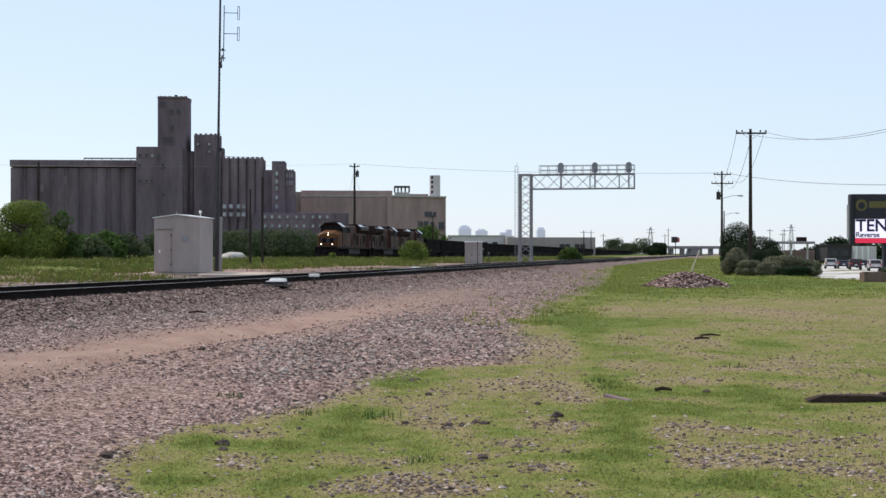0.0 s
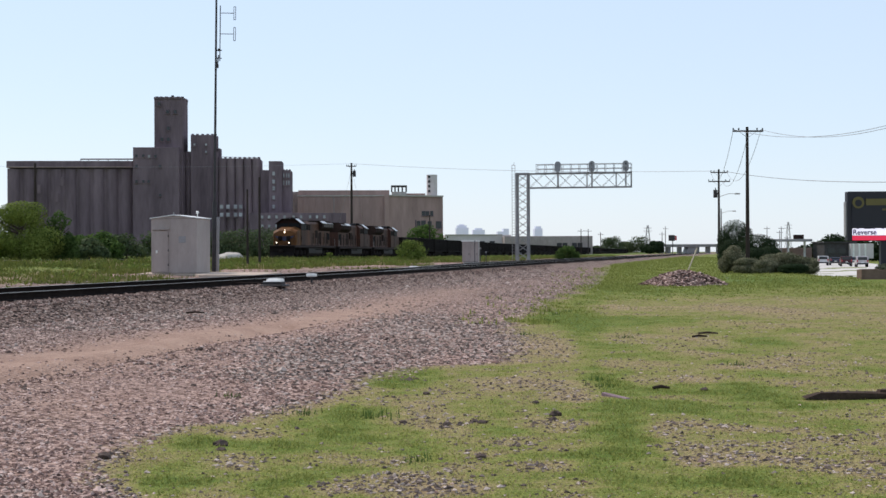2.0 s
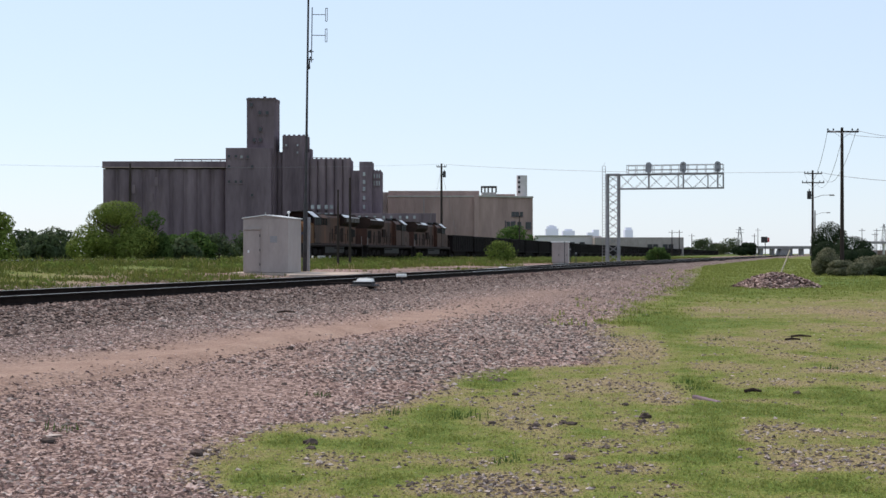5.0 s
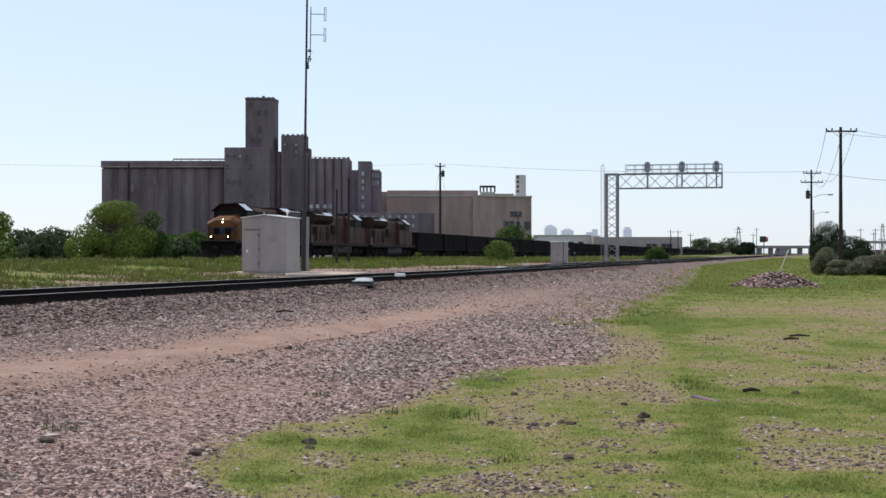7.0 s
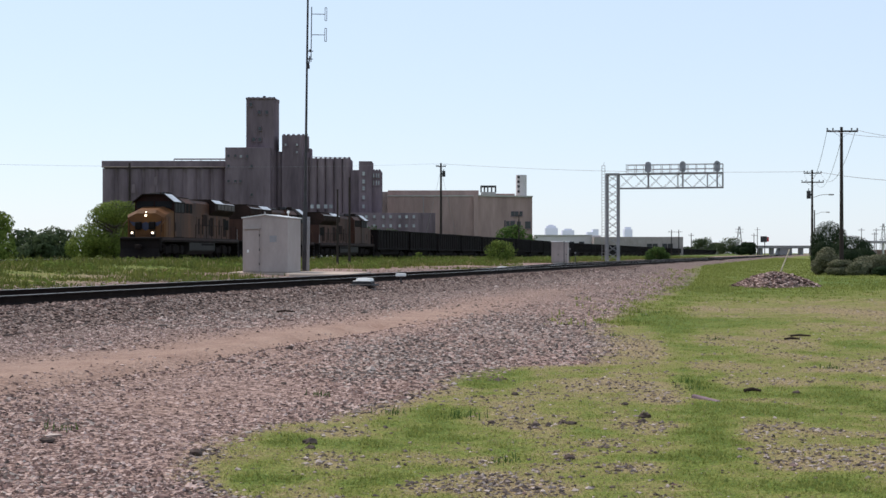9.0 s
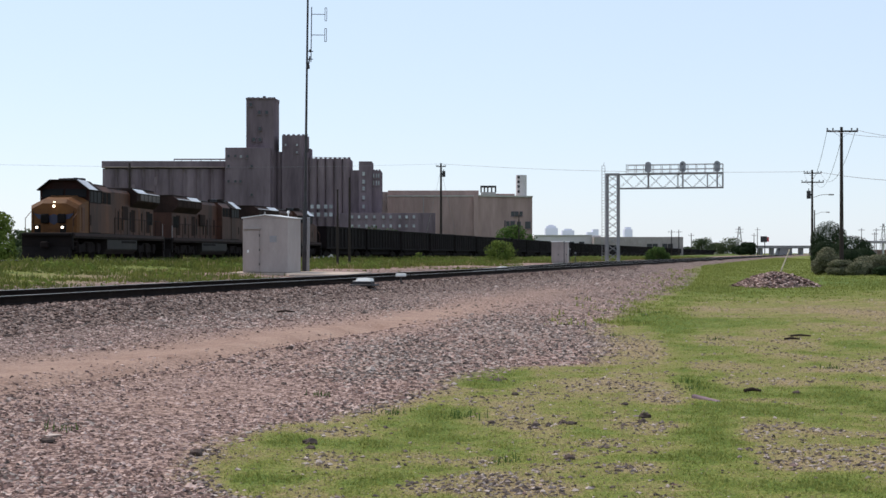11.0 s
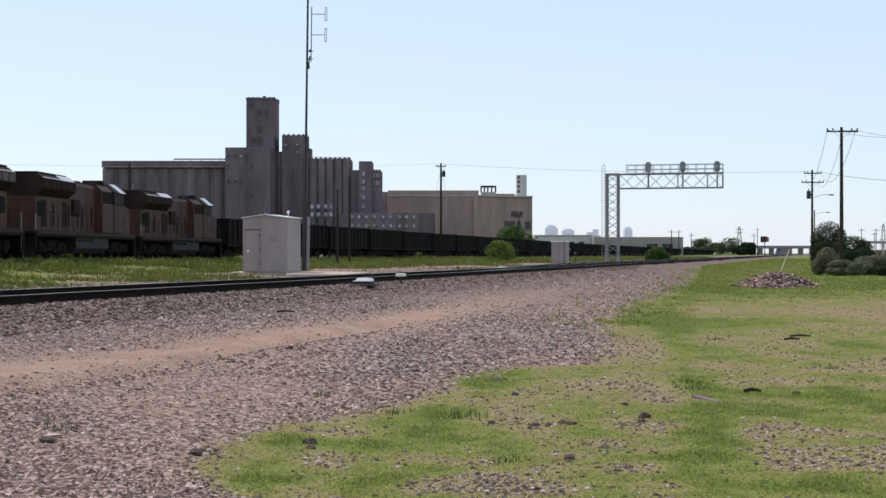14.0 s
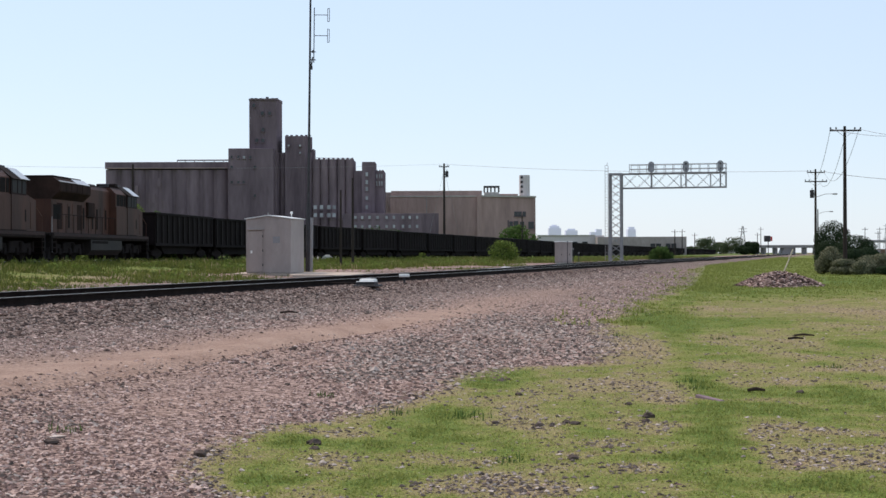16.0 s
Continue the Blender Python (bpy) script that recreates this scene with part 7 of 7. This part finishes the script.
def build_foreground():
    for i, (p, r) in enumerate([((-2.33, 22.9, 0.03), 0.055), ((-2.3, 20.6, 0.03), 0.035), ((-1.16, 13.2, 0.01), 0.055), ((-1.13, 12.9, 0.01), 0.035),
                                ((1.01, 12.3, -0.01), 0.04), ((4.15, 17.9, -0.0), 0.045), ((-3.29, 12.6, 0.02), 0.05), ((2.02, 15.3, 0.0), 0.06),
                                ((0.89, 14.7, 0.01), 0.04), ((1.17, 14.9, 0.0), 0.035), ((0.82, 17.5, 0.01), 0.04), ((1.94, 14.9, 0.0), 0.04),
                                ((1.98, 16.6, 0.02), 0.035), ((1.24, 14.8, 0.01), 0.04), ((0.47, 14.9, -0.01), 0.035), ((-1.99, 12.2, -0.0), 0.05), ((-1.92, 18.2, 0.01), 0.03)]):
        rock("dark loose rock lying on the ground", p[0], p[1], r, 300 + i, 0.7, M_rock_dark)
    # pile of stones
    px, py = 15.85, 73.0
    rg = np.random.default_rng(31)
    k = 2600
    a, q = rg.random(k) * 6.283, np.sqrt(rg.random(k))
    w = 1.0 + 0.25 * np.sin(a * 3 + 1)
    xx, yy = px + np.cos(a) * q * 1.95 * w, py + np.sin(a) * q * 1.6 * w
    zz = land(xx, yy) + 0.68 * np.clip(1 - q ** 1.6, 0, 1) * (0.85 + 0.3 * rg.random(k))
    pile = B()
    bmesh.ops.create_cone(pile, cap_ends=True, segments=24, radius1=1.45, radius2=0.4, depth=0.44, matrix=Matrix.Translation((px, py, land1(px, py) + 0.24)))
    for v in pile.verts:
        v.co.x += random.uniform(-0.12, 0.12)
    core = tagged(link_mesh("rubble_mound", pile, M_rock_dark), "low heap of broken grey ballast stones in the grass", "stone pile")
    heap = stone_cloud("heap_rubble", np.stack([xx, yy, zz], 1), 0.045 + 0.06 * rg.random(k), M_stone, 32, core)
    tagged(heap, kind="stuff")
    # leaning board behind it
    bx, by = 20.11, 92.0
    Bd = thing("leaning_stake", "pale wooden stake leaning out of the grass", "stake", pose(bx, by, land1(bx, by)))
    s = B()
    bar(s, (0, 0, -0.15), (0.85, 0.1, 1.85), 0.1, 0.06)
    part("board", s, M_straw_wood, Bd)
    # old tie in the grass
    lx, ly = 5.5, 16.8
    T = thing("old_timber", "blackened broken railway tie lying in the grass", "timber", pose(lx, ly, land1(lx, ly) + 0.04, 0, 2, -2))
    t = B()
    extrude(t, [(-0.48, -0.03), (-0.3, 0.025), (-0.05, 0.035), (0.3, 0.05), (0.72, 0.04), (0.72, -0.05), (-0.2, -0.05)], -0.09, 0.09, "y")
    for v in t.verts:
        v.co += Vector((0, random.uniform(-0.03, 0.03), random.uniform(-0.01, 0.01)))
    part("log", t, M_tie, T)
    t = B()
    extrude(t, [(0.36, 0.03), (0.5, 0.03), (0.48, 0.085), (0.38, 0.08)], -0.06, 0.05, "y")
    part("splinter", t, M_tie, T)
    # plank edge, sticks and scraps
    P = thing("concrete_slab", "pale broken slab edge showing in the grass", "slab", pose(2.95, 17.3, land1(2.95, 17.3) + 0.015, 3, 0, 24))
    boxed("slab", (-0.03, -0.32, -0.05), (0.03, 0.2, 0.015), M_silo_lt, P, bevel=0.01)
    for px_, d_, ln, rz in ((504, 35.0, 0.42, 4), (1330, 18.1, 0.2, 3), (1415, 30, 0.4, 2), (1400, 29.0, 0.3, 10), (540, 44.0, 0.3, 10)):
        sx = gx(px_, d_)
        S = thing("stick", "dark weathered stick lying on the ground", "stick", pose(sx, d_, land1(sx, d_) + 0.03, 0, 0, rz), "sticks on the ground")
        b = B()
        rod(b, (-ln / 2, 0, 0), (0, 0.02, 0.015), 0.02, 0.024, 7)
        rod(b, (0, 0.02, 0.015), (ln / 2, -0.02, 0), 0.024, 0.014, 7)
        part("branch", b, M_tie, S)
    # pale sand heap behind the hut
    hx, hy = -15.88, 196.0
    b = B()
    bmesh.ops.create_icosphere(b, subdivisions=4, radius=1)
    for v in b.verts:
        v.co = Vector((v.co.x * 1.9, v.co.y * 1.6, max(v.co.z, -0.1) * 1.0)) * (1 + 0.12 * noise.noise(v.co * 1.7))
    h = link_mesh("sand_mound", b, M_concrete)
    h.matrix_basis = pose(hx, hy, land1(hx, hy) - 0.05)
    tagged(h, "pale mound of sand beyond the branch track", "sand mound")


M_straw_wood = mat("pale_weathered_board", (0.50, 0.44, 0.34), (0.38, 0.33, 0.26), 3, 25, 0.9, 0, 0.2, 0.15)
build_foreground()


def motions():
    """The train rolls along the branch, the cars drive away down the street, and a dark sheet slides over the sign as
    its display goes dark.
    """
    walk(DISPLAY_WIPE, [(t, pose(0, 0, z)) for t, z in ((0.0, 3.66), (1.0, 3.66), (1.6, 3.34), (2.0, 2.95), (2.4, 2.6), (2.8, 2.25), (16.0, 2.25))])
    for ob, behind, reverse in TRAIN:
        step = 0.5 if behind < 70 else 1.0
        walk(ob, [(t, train_pose(behind, t, reverse)) for t in np.arange(0, 16.01, step).tolist()])
    for ob, s_at, c_at, v in CARS:
        walk(ob, [(t, car_pose(s_at + v * (t if t < 4 else 4 + 3 * (1 - math.exp(-(t - 4) / 3))), c_at)) for t in range(0, 17)])


motions()
